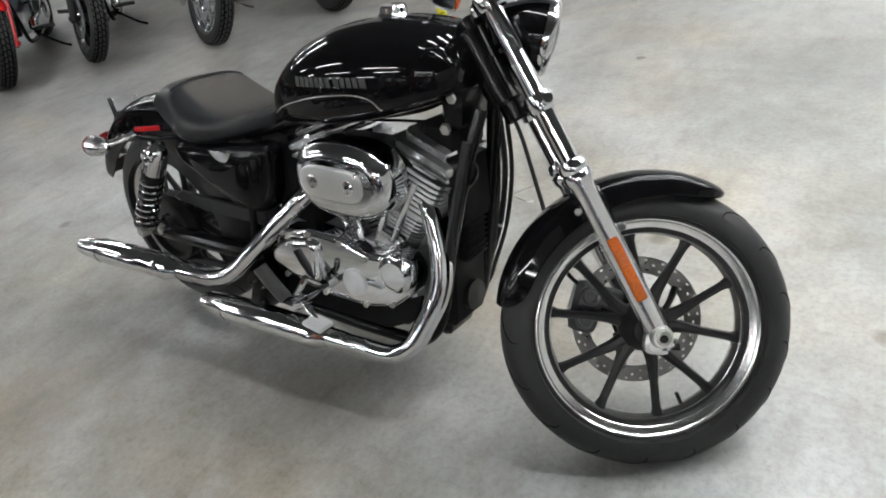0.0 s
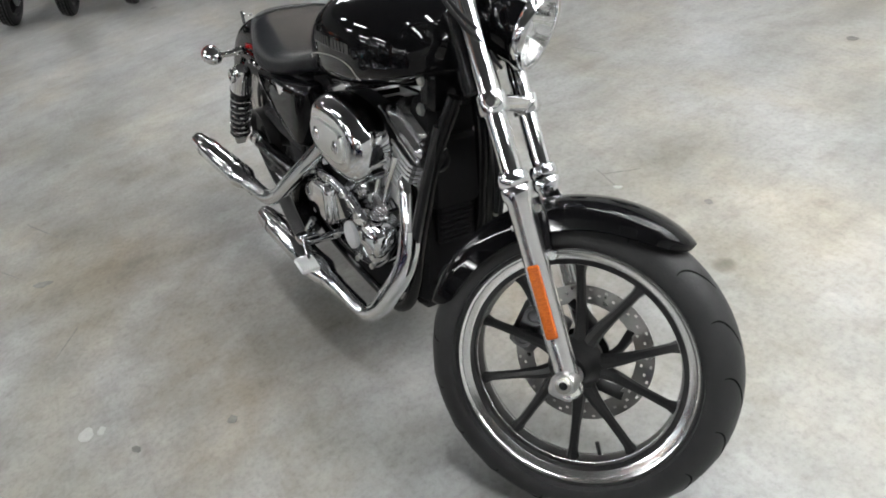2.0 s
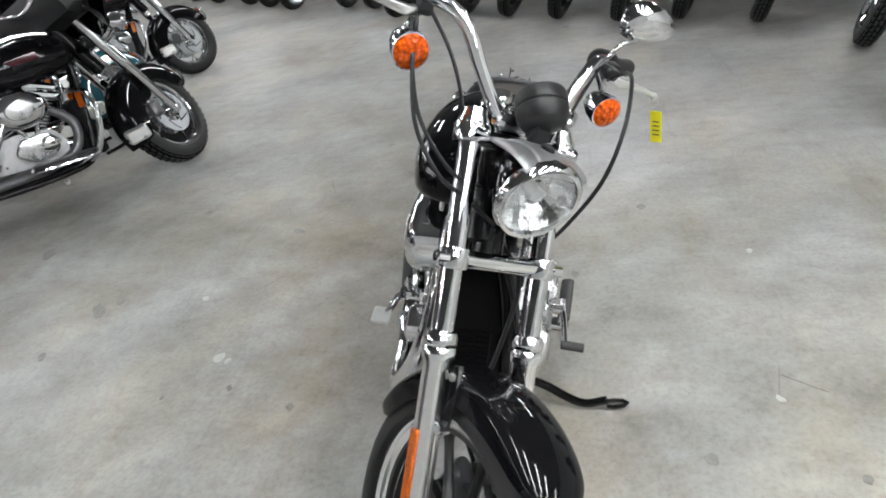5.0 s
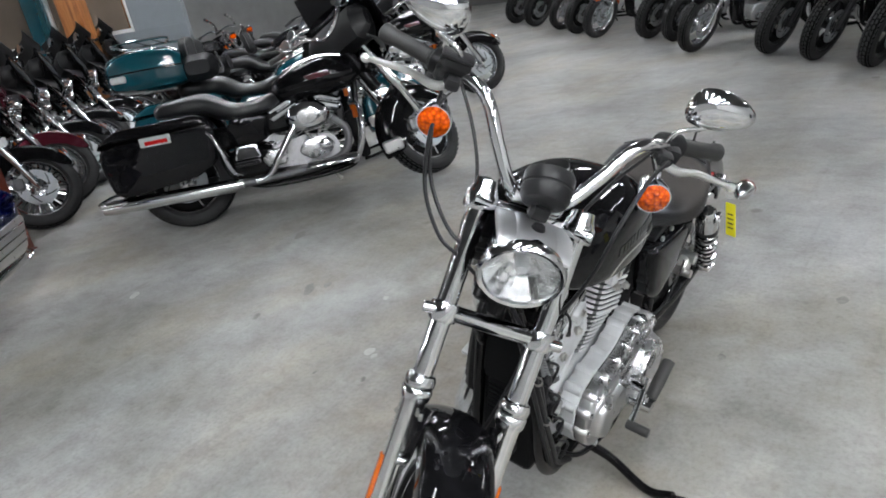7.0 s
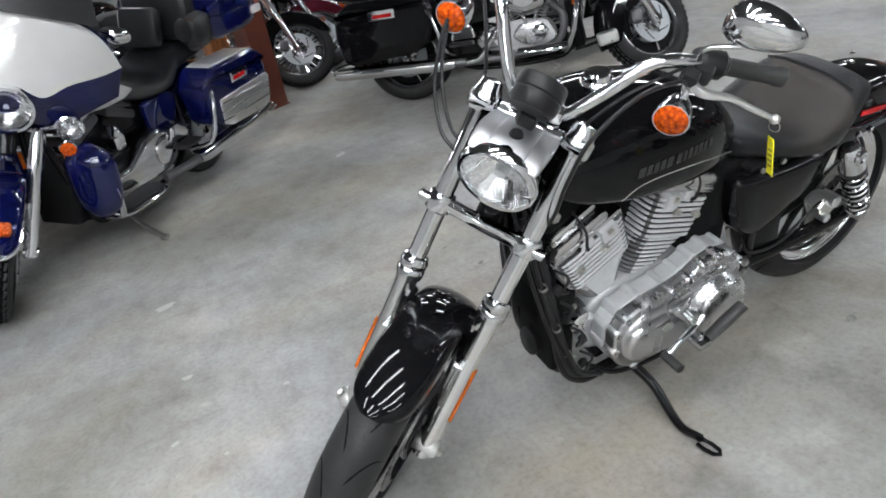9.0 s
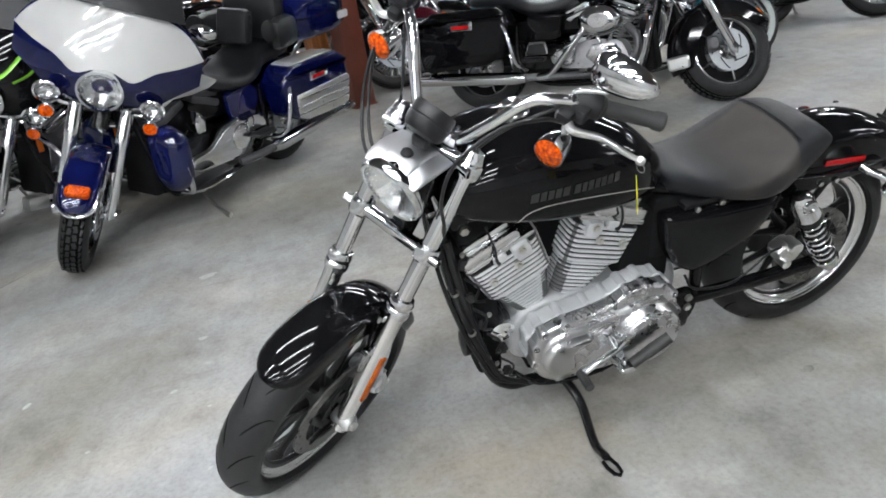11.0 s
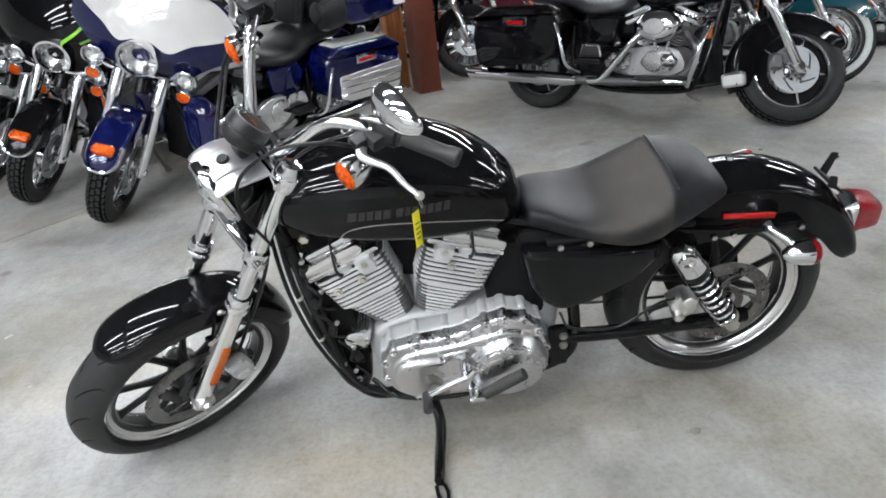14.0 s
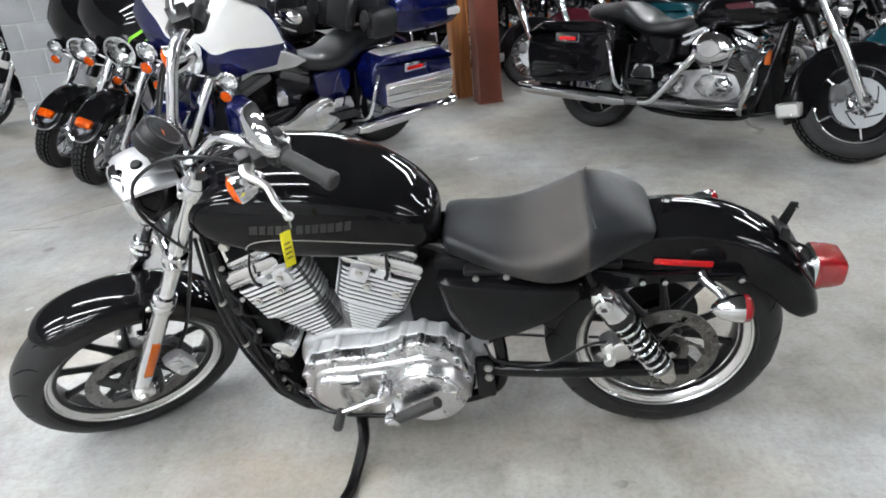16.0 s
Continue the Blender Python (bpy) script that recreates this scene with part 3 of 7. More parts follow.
def sport_cruiser():
    bike = empty("motorcycle", BIKE, "gloss black cruiser motorcycle with chrome fork, leaning on its kickstand", "motorcycle")
    F = STEERED
    fw = cast_wheel(bike, "front_wheel", AXLE, 0.3125, 0.2425, 0.120, 0.082, F, 0.062, "black cast front wheel with polished rim")
    a = radians(-62)
    v = FRONT + Vector((math.cos(a), 0, math.sin(a))) * 0.197
    part("valve_stem", rod(v, v + Vector((-math.cos(a), 0, -math.sin(a))) * 0.028, 0.0045, 8), PLASTIC, fw, xf=F)
    rw = cast_wheel(bike, "rear_wheel", REAR, 0.306, 0.230, 0.150, 0.105, IDENT, 0.085, "black cast rear wheel with polished rim")
    part("belt_pulley", lathe([(0.05, -0.075), (0.105, -0.075), (0.112, -0.07), (0.112, -0.105), (0.100, -0.107), (0.09, -0.09), (0.05, -0.09)], REAR, (0, 1, 0), 64, closed=True), SATINBLACK, rw, "black drive belt pulley")

    # fork
    for s, side in ((-1, "right"), (1, "left")):
        y = s * FORK_Y
        leg = part("fork_slider", lathe([(0, -0.034), (0.018, -0.034), (0.023, -0.028), (0.0235, 0.05), (0.0245, 0.10), (0.0245, 0.345), (0.027, 0.352), (0.027, 0.36), (0, 0.36)], on_fork(0, y), UP, 28), SLIDER, bike, "bright aluminium fork slider", xf=F)
        part("collar", lathe([(0.0, 0.352), (0.029, 0.352), (0.031, 0.362), (0.031, 0.372), (0.028, 0.376), (0.031, 0.381), (0.031, 0.392), (0.027, 0.402), (0.020, 0.405), (0.0, 0.405)], on_fork(0, y), UP, 28), CHROME, leg, "chrome dust cover", xf=F)
        part("axle_boss", cat(lathe([(0.0, -0.028), (0.021, -0.028), (0.024, -0.022), (0.024, 0.022), (0.019, 0.03), (0.0, 0.03)], on_fork(0, y), (0, s, 0), 24), block(on_fork(-0.012, y, -0.012), (0.05, 0.04, 0.045), 0.008)), SATIN, leg, xf=F)
        nut = on_fork(0, y + s * 0.03)
        part("axle_nut", cat(lathe([(0.009, 0.0), (0.014, 0.0), (0.0155, 0.004), (0.0155, 0.008), (0.009, 0.009), (0.007, 0.002)], nut, (0, s, 0), 20, closed=True) if s < 0 else bolt_head(nut, (0, 1, 0), 0.0135, 0.012)), ZINC, leg, "zinc axle nut", xf=F)
        if s < 0:
            # a near-black disc paints the shade inside the hollow axle
            part("axle_hole", rod(nut, nut + Vector((0, s * 0.0075, 0)), 0.0088, 16), GAP_SHADE, leg, "dark disc painted as the shaded hollow of the axle", xf=F)
        part("fork_tube", rod(on_fork(0.36, y), on_fork(0.74, y), 0.0205, 28), CHROME, bike, "chrome fork tube", xf=F)
        # orange side reflector
        o = on_fork(0.157, y + s * 0.0245)
        part("side_reflector", moved(block((0, 0, 0), (0.024, 0.007, 0.142), 0.003), Matrix.Translation(o) @ Matrix.Rotation(-radians(RAKE), 4, "Y")), REFLECT_O, leg, "orange side reflector", xf=F)
        part("fender_lug", cat(rod(on_fork(0.235, y - s * 0.01, 0.018), on_fork(0.235, y - s * 0.01, 0.04), 0.0085, 10), rod(on_fork(0.235, y - s * 0.022, 0.032), on_fork(0.235, y + s * 0.0, 0.032), 0.0095, 12)), CHROME, leg, xf=F)
        part("fork_cap", lathe([(0.0, 0.735), (0.026, 0.735), (0.028, 0.742), (0.028, 0.775), (0.024, 0.782), (0.022, 0.795), (0.0, 0.80)], on_fork(0, y), UP, 24), CHROME, bike, "chrome fork cap", xf=F)
    # lower clamp bar and upper clamp
    part("lower_clamp", cat(
        tube([on_fork(0.532, -FORK_Y, 0.0), on_fork(0.532, 0, 0.004), on_fork(0.532, FORK_Y, 0.0)], 0.02, 10, 4, flat=0.85),
        *[lathe([(0.021, 0.513), (0.027, 0.513), (0.029, 0.518), (0.029, 0.546), (0.027, 0.551), (0.021, 0.551)], on_fork(0, s * FORK_Y), UP, 24, closed=True) for s in (-1, 1)],
        *[rod(on_fork(0.532, s * (FORK_Y + 0.018), 0.012), on_fork(0.532, s * (FORK_Y + 0.043), 0.012), 0.0115, 12) for s in (-1, 1)]), CHROME, bike, "polished lower fork clamp", xf=F)
    part("upper_clamp", cat(block(on_fork(0.752, 0, -0.015), (0.05, 0.2, 0.028), 0.008, Matrix.Rotation(-radians(RAKE), 3, "Y")),
        *[lathe([(0.02, 0.735), (0.031, 0.735), (0.033, 0.74), (0.033, 0.765), (0.030, 0.77), (0.02, 0.77)], on_fork(0, s * FORK_Y), UP, 24, closed=True) for s in (-1, 1)],
        *[rod(on_fork(0.752, s * (FORK_Y - 0.014), 0.02), on_fork(0.752, s * (FORK_Y + 0.02), 0.03), 0.012, 10) for s in (-1, 1)]), CHROME, bike, "chrome upper fork clamp", xf=F)
    part("steering_stem", rod(HEAD + UP * 0.50, HEAD + UP * 0.74, 0.03, 20), WRINKLE, bike, "black steering stem", xf=F)
    # headlight
    hc = Vector((1.228, 0, 0.912))
    hx = Vector((math.cos(radians(9)), 0, -math.sin(radians(9))))
    hl = part("headlight", lathe([(0.0, -0.115), (0.03, -0.112), (0.055, -0.095), (0.070, -0.06), (0.075, -0.02), (0.075, -0.004), (0.07, -0.004)], hc, hx, 40), BLACK, bike, "round headlight in a black shell with chrome ring", xf=F)
    part("trim_ring", lathe([(0.068, -0.012), (0.079, -0.012), (0.082, -0.004), (0.081, 0.006), (0.076, 0.012), (0.070, 0.010), (0.068, 0.0)], hc, hx, 48, closed=True), CHROME, hl, "chrome headlight ring", xf=F)
    part("reflector", cat(lathe([(0.012, -0.058), (0.026, -0.050), (0.040, -0.038), (0.052, -0.024), (0.062, -0.010), (0.069, 0.001)], hc, hx, 22),
        ), MIRRORED, hl, "faceted silver reflector", xf=F, angle=1)
    part("bulb_cap", lathe([(0.0, -0.012), (0.010, -0.014), (0.013, -0.022), (0.013, -0.05), (0.0, -0.05)], hc, hx, 20), PALE, hl, "pale bulb shield", xf=F)
    part("lens", lathe([(0.0, 0.024), (0.02, 0.0225), (0.04, 0.018), (0.058, 0.011), (0.0705, 0.002)], hc, hx, 40), GLASS, hl, "clear domed lens", xf=F).visible_shadow = False
    # aluminium visor above the headlight
    rows = [(1.118, 0.070, 0.956, 0.966), (1.145, 0.072, 0.960, 0.976), (1.176, 0.073, 0.967, 0.984), (1.204, 0.072, 0.970, 0.985), (1.228, 0.070, 0.969, 0.980), (1.240, 0.066, 0.967, 0.973)]
    ridge = [(1.120, 0.036, 0.960, 0.971), (1.145, 0.037, 0.966, 0.982), (1.176, 0.038, 0.972, 0.990), (1.206, 0.038, 0.974, 0.991), (1.232, 0.037, 0.971, 0.985), (1.244, 0.035, 0.968, 0.977)]
    part("headlight_visor", loft([super_loop(x, w, zb, zt, zb + (zt - zb) * 0.35, 3.6, 9.0, 44) for x, w, zb, zt in interp_sections(rows, 14)]), VISOR, bike, "polished aluminium headlight visor", xf=F)
    part("visor_ridge", loft([super_loop(x, w, zb, zt, zb + (zt - zb) * 0.35, 5.0, 9.0, 44) for x, w, zb, zt in interp_sections(ridge, 14)]), VISOR, bike, "raised centre band of the visor", xf=F)
    part("visor_plug", lathe([(0.0, 0.006), (0.011, 0.006), (0.014, 0.0), (0.014, -0.01)], (1.186, 0, 0.991), (0.02, 0, 1), 24), PLASTIC, bike, "round black visor plug", xf=F)
    # speedometer
    gx = Vector((-0.80, 0, 0.60))
    gc = Vector((1.120, 0, 1.036))
    gauge = part("speedometer", lathe([(0.0, -0.036), (0.026, -0.036), (0.040, -0.031), (0.0465, -0.020), (0.047, -0.004), (0.0455, -0.002), (0.0455, 0.0), (0.0475, 0.002), (0.0475, 0.022), (0.045, 0.028), (0.040, 0.028), (0.040, 0.024), (0.0, 0.024)], gc, gx, 40), PLASTIC, bike, "round black speedometer pod", xf=F)
    part("dial", lathe([(0.0, 0.0275), (0.039, 0.0275)], gc, gx, 32), WRINKLE, gauge, "dark dial face", xf=F)
    part("pointer", block(gc + gx * 0.029 + Vector((0.005, 0.012, 0.003)), (0.004, 0.02, 0.002), 0.0008), REFLECT_O, gauge, xf=F)
    part("bracket", cat(block(gc - gx * 0.040 + Vector((-0.010, 0, -0.015)), (0.03, 0.040, 0.035), 0.008)), PLASTIC, gauge, xf=F)
    # handlebar
    half = [(1.082, 0.0, 0.992), (1.084, 0.05, 0.992), (1.052, 0.098, 1.045), (1.010, 0.146, 1.108), (0.975, 0.19, 1.122), (0.905, 0.27, 1.108), (0.862, 0.355, 1.104)]
    path = smooth_path([(x, -y, z) for x, y, z in reversed(half[1:])] + half, 7)
    part("handlebar", tube(None, 0.0127, 16, path=path), CHROME, bike, "chrome handlebar", xf=F)
    part("bar_riser", cat(block((1.084, 0.0, 0.985), (0.04, 0.115, 0.045), 0.012), *[bolt_head((1.084 + dx, y, 1.006), (0, 0, 1), 0.006, 0.007) for y in (-0.04, 0.04) for dx in (-0.012, 0.012)]), CHROME, bike, "chrome riser clamp", xf=F)
    for s, side in ((1, "left"), (-1, "right")):
        gi, ge = Vector((0.912, s * 0.262, 1.109)), Vector((0.858, s * 0.364, 1.104))
        d = (ge - gi).normalized()
        part("grip", lathe([(0.0, 0), (0.020, 0), (0.0205, 0.004), (0.0165, 0.008), (0.0165, 0.10), (0.019, 0.106), (0.0195, 0.122), (0.016, 0.126), (0.0, 0.126)], gi, d, 20), GRIP, bike, "black rubber grip", xf=F)
        sw = part("switch_housing", cat(lathe([(0.0, -0.055), (0.022, -0.055), (0.026, -0.05), (0.027, -0.004), (0.022, 0.0), (0.0, 0.0)], gi, d, 20), block(gi - d * 0.03 + Vector((0.02, 0, -0.004)), (0.05, 0.04, 0.034), 0.007), block(gi - d * 0.03 + Vector((-0.02, 0, 0.0)), (0.014, 0.022, 0.016), 0.003)), PLASTIC, bike, "black switch housing", xf=F)
        part("switch_button", block(gi - d * 0.028 + Vector((-0.03, 0, 0.008)), (0.006, 0.012, 0.008), 0.002), PALE, sw, xf=F)
        if s < 0:
            part("brake_reservoir", cat(block(gi - d * 0.045 + Vector((0.026, 0, 0.022)), (0.046, 0.062, 0.030), 0.010), block(gi - d * 0.045 + Vector((0.026, 0, 0.039)), (0.048, 0.064, 0.006), 0.0025)), PLASTIC, bike, "black brake fluid reservoir", xf=F)
        # lever with a ball end
        p = [gi - d * 0.038 + Vector((0.052, 0, -0.014)), gi - d * 0.01 + Vector((0.075, 0, -0.016)), gi + d * 0.045 + Vector((0.078, 0, -0.014)), gi + d * 0.10 + Vector((0.102, 0, -0.014)), gi + d * 0.140 + Vector((0.112, 0, -0.018))]
        lever = part("lever", cat(tube(p, 0.008, 12, 6, [0.012, 0.0115, 0.009, 0.0075, 0.006], flat=0.75), lathe([(0.0, -0.010), (0.007, -0.007), (0.0098, 0.0), (0.007, 0.007), (0.0, 0.010)], p[-1], d, 14)), SATIN, bike, "bare aluminium hand lever with ball end", xf=F)
        part("perch", cat(block(gi - d * 0.048 + Vector((0.036, 0, -0.006)), (0.055, 0.034, 0.026), 0.007)), PLASTIC, bike, "black lever perch", xf=F)
        part("pivot_screw", rod(p[0] + Vector((0, 0, -0.013)), p[0] + Vector((0, 0, 0.015)), 0.006, 10), ZINC, lever, xf=F)
        if s > 0:
            tip = p[-1]
        # mirror: flattened chrome shell with a glass face
        mc = Vector((0.938, s * 0.280, 1.213))
        part("mirror_stem", tube([gi - d * 0.05 + Vector((0.02, 0, 0.012)), gi - d * 0.055 + Vector((0.03, s * 0.01, 0.05)), mc + Vector((0.006, -s * 0.004, -0.035)), mc + Vector((0.012, 0, -0.01))], 0.005, 10, 6), CHROME, bike, "chrome mirror stem", xf=F)
        ml = []
        for k, (f, sc) in enumerate([(0.030, 0.02), (0.028, 0.35), (0.022, 0.66), (0.012, 0.88), (0.0, 0.99), (-0.006, 1.0), (-0.010, 0.97)]):
            ml.append([mc + Vector((f, s * (math.cos(t) * 0.068 + 0.012 * math.cos(2 * t)) * sc, math.sin(t) * 0.041 * sc + 0.006 * math.cos(t) * sc)) for t in np.linspace(0, 2 * math.pi, 36, endpoint=False)])
        shell = part("mirror", loft(ml), CHROME, bike, "teardrop chrome mirror", xf=F)
        part("mirror_glass", loft([[mc + Vector((-0.0112 - 0.001 * q, s * (math.cos(t) * 0.068 + 0.012 * math.cos(2 * t)) * 0.93, math.sin(t) * 0.041 * 0.93 + 0.006 * math.cos(t))) for t in np.linspace(0, 2 * math.pi, 36, endpoint=False)] for q in (0, 1)]), CHROME, shell, "mirror glass", xf=F)
        # front indicator: chrome bullet and amber lens
        ic, ix = Vector((1.020, s * 0.228, 1.038)), Vector((1, s * 0.03, -0.04)).normalized()
        ind = part("front_indicator", lathe([(0.0, -0.062), (0.012, -0.06), (0.022, -0.05), (0.030, -0.03), (0.034, -0.006), (0.034, 0.004), (0.030, 0.004)], ic, ix, 28), CHROME, bike, "chrome bullet indicator with amber lens", xf=F)
        part("amber_lens", lathe([(0.0, 0.017), (0.010, 0.0165), (0.022, 0.013), (0.031, 0.006), (0.032, 0.0)], ic, ix, 28), AMBER, ind, "amber lens", xf=F)
        part("indicator_arm", tube([ic - ix * 0.03, ic - ix * 0.03 + Vector((-0.012, 0, 0.03)), gi - d * 0.06 + Vector((0.02, 0, -0.015))], 0.008, 10, 5), CHROME, ind, xf=F)
    # price tag hung from the clutch lever
    hang = BIKE.inverted() @ Vector((0, 0, -1))
    hang = (hang - BIKE.inverted().translation).normalized()
    tw = (STEERED @ tip)
    ring = part("key_ring", lathe([(0.0095, -0.0008), (0.0105, 0.0), (0.0095, 0.0008)], tw + hang * 0.014, (1, 0.3, 0), 24, closed=True), ZINC, bike, "small steel key ring", fixed=True)
    side = hang.cross(Vector((-0.866, 0.5, 0))).normalized()
    fwd = side.cross(hang).normalized()
    tm = Matrix((( *side, 0), (*fwd, 0), (*hang, 0), (0, 0, 0, 1))).transposed()
    tm.translation = tw + hang * 0.064 + Vector((0.012, 0.004, 0))
    tag = part("price_tag", moved(block((0, 0, 0), (0.026, 0.0016, 0.072), 0.0006), tm), YELLOW, bike, "yellow paper tag on the clutch lever", fixed=True)
    for z in (-0.012, -0.002, 0.008, 0.018):
        for q in (-1, 1):
            part("writing_bar", moved(block((0, q * 0.0012, z), (0.016 - 0.1 * abs(z), 0.0008, 0.0028), 0.0002), tm), INK, tag, fixed=True)

    # front fender
    fr = [(66, 0.329, 0.020, 0.004, 0.008), (69, 0.332, 0.045, 0.008, 0.016), (75, 0.335, 0.062, 0.016, 0.022), (88, 0.338, 0.068, 0.026, 0.025), (115, 0.339, 0.069, 0.034, 0.026), (145, 0.338, 0.069, 0.036, 0.026), (166, 0.336, 0.067, 0.032, 0.025), (173, 0.334, 0.060, 0.018, 0.020), (175.5, 0.333, 0.048, 0.006, 0.012)]
    fender = part("front_fender", mudguard(FRONT, fr, nseg=56, across=17), BLACK, bike, "gloss black front fender", xf=F)
    for s in (-1, 1):
        part("fender_bracket", tube([on_fork(0.235, s * (FORK_Y - 0.02), 0.02), on_fork(0.30, s * 0.074, 0.028), on_fork(0.345, s * 0.066, 0.02)], 0.011, 8, 4, flat=0.35), BLACK, fender, "black fender bracket", xf=F)
        for dd, ff in ((0.325, 0.024), (0.30, -0.03)):
            part("fender_bolt", bolt_head(on_fork(dd, s * 0.075, ff), (0, s, 0), 0.008, 0.006), ZINC, fender, xf=F)
    # front caliper on the left leg
    ca = radians(170)
    cc = FRONT + Vector((math.cos(ca) * 0.128, 0.075, math.sin(ca) * 0.128))
    rot = Matrix.Rotation(-(ca - math.pi / 2), 3, "Y")
    cal = part("front_caliper", cat(block(cc + Vector((0, 0.014, 0)), (0.105, 0.038, 0.062), 0.012, rot), *[rod(cc + rot @ Vector((dx, 0.02, -0.004)), cc + rot @ Vector((dx, 0.040, -0.004)), 0.019, 16) for dx in (-0.022, 0.022)]), CAST, bike, "cast aluminium front brake caliper", xf=F)
    inner = part("caliper_half", cat(block(cc + Vector((0, -0.030, 0)), (0.118, 0.030, 0.066), 0.012, rot), block(cc + rot @ Vector((0.03, -0.03, -0.045)), (0.05, 0.02, 0.06), 0.008, rot)), DARKCAST, cal, "dark grey inner caliper half", xf=F)
    for dx in (-0.027, 0.027):
        part("piston_boss", lathe([(0.0, 0.004), (0.012, 0.005), (0.014, 0.011), (0.020, 0.012), (0.022, 0.006), (0.022, -0.01)], cc + Vector((0, -0.045, 0)) + rot @ Vector((dx, 0, 0)), (0, -1, 0), 20), DARKCAST, inner, xf=F)
    for dx in (-0.04, 0.04):
        part("caliper_bolt", bolt_head(cc + rot @ Vector((dx, 0.031, 0.024)), (0, 1, 0), 0.006, 0.006), ZINC, cal, xf=F)
    part("brake_hose", tube([cc + Vector((0, 0.01, 0.03)), on_fork(0.20, 0.06, -0.10), on_fork(0.36, 0.085, -0.07), on_fork(0.50, 0.09, -0.045), on_fork(0.58, 0.03, -0.05)], 0.005, 8, 8), PLASTIC, bike, "black brake hose", xf=F)
    # cables at the bars
    for nm, pts in (("clutch_cable", [(0.985, 0.222, 1.092), (1.045, 0.205, 1.128), (1.120, 0.160, 1.122), (1.195, 0.125, 1.062), (1.218, 0.120, 0.970), (1.195, 0.122, 0.860), (1.175, 0.11, 0.78)]),
                    ("throttle_cable", [(0.985, -0.232, 1.085), (1.035, -0.228, 1.03), (1.085, -0.20, 0.955), (1.135, -0.150, 0.905), (1.155, -0.105, 0.885), (1.13, -0.05, 0.87)]),
                    ("brake_line", [(0.995, -0.226, 1.085), (1.05, -0.228, 1.02), (1.10, -0.205, 0.94), (1.15, -0.155, 0.885), (1.17, -0.105, 0.865), (1.19, -0.03, 0.83)]),
                    ("switch_wire", [(0.965, -0.205, 1.11), (1.02, -0.160, 1.06), (1.06, -0.125, 1.0), (1.10, -0.105, 0.93), (1.12, -0.07, 0.88)]),
                    ("switch_wire", [(0.965, 0.205, 1.11), (1.03, 0.142, 1.06), (1.075, 0.10, 1.0), (1.10, 0.07, 0.93), (1.11, 0.04, 0.86)])):
        part(nm, tube(pts, 0.0040 if nm != "switch_wire" else 0.0036, 8, 8), PLASTIC, bike, "black control cable", xf=F)

    # frame
    nt_, nb_ = Vector((HEAD + UP * 0.535)), Vector((HEAD + UP * 0.72))
    part("steering_neck", rod(HEAD + UP * 0.545, HEAD + UP * 0.715, 0.036, 24), WRINKLE, bike, "black steering neck")
    for s in (-1, 1):
        dn = [(1.112, s * 0.028, 0.765), (1.085, s * 0.062, 0.62), (1.052, s * 0.083, 0.42), (1.030, s * 0.092, 0.27), (0.985, s * 0.098, 0.192), (0.90, s * 0.10, 0.172), (0.60, s * 0.10, 0.175), (0.45, s * 0.102, 0.215), (0.41, s * 0.105, 0.31), (0.42, s * 0.105, 0.50), (0.40, s * 0.10, 0.60), (0.20, s * 0.10, 0.645)]
        part("frame_rail", tube(dn, 0.0165, 14, 6), WRINKLE, bike, "gloss black frame rail")
        part("top_rail", tube([(1.10, s * 0.02, 0.84), (0.95, s * 0.035, 0.76), (0.6, s * 0.05, 0.70), (0.42, s * 0.085, 0.655), (0.2, s * 0.10, 0.645)], 0.015, 10, 6), WRINKLE, bike)
        part("swingarm", cat(tube([(0.46, s * 0.10, 0.300), (0.30, s * 0.114, 0.300), (0.15, s * 0.122, 0.302), (-0.05, s * 0.122, 0.303)], 0.026, 12, 5, flat=0.8), block((-0.005, s * 0.122, 0.304), (0.10, 0.02, 0.05), 0.008)), WRINKLE, bike, "black swingarm")
        ax = part("rear_axle_nut", cat(bolt_head((0.0, s * 0.135, 0.306), (0, s, 0), 0.016, 0.012), lathe([(0.0, 0), (0.022, 0), (0.022, 0.003), (0, 0.003)], (0.0, s * 0.132, 0.306), (0, s, 0), 20)), ZINC, bike, "zinc rear axle nut")
        # fender strut
        part("fender_strut", prism(round_outline([(0.215, 0.640), (0.19, 0.575), (0.13, 0.565), (0.05, 0.580), (-0.06, 0.580), (-0.15, 0.572), (-0.165, 0.582), (-0.15, 0.596), (-0.05, 0.604), (0.06, 0.608)], 0.01), s * 0.098, s * 0.118, 0.004), BLACK, bike, "gloss black fender strut")
        for x, z in ((0.075, 0.590), (0.025, 0.588), (-0.145, 0.584)):
            part("strut_bolt", bolt_head((x, s * 0.119, z), (0, s, 0), 0.009, 0.007), CHROME, bike, "chrome strut bolt")
        # shock
        st, sb = (Vector((0.168, 0.164, 0.588)), Vector((0.006, 0.160, 0.318))) if s > 0 else (Vector((0.152, -0.190, 0.588)), Vector((-0.016, -0.186, 0.320)))
        d = (sb - st).normalized()
        L = (sb - st).length
        shock = part("shock_absorber", cat(rod(st + d * 0.03, sb, 0.010, 12), lathe([(0.0, 0.0), (0.02, 0.0), (0.022, 0.01), (0.022, 0.10), (0.0, 0.10)], sb - d * 0.14, d, 20), lathe([(0.0, 0.07), (0.0215, 0.07), (0.0215, L - 0.04), (0.0, L - 0.04)], st, d, 20)), PLASTIC, bike, "chrome coil-over rear shock with a black body")
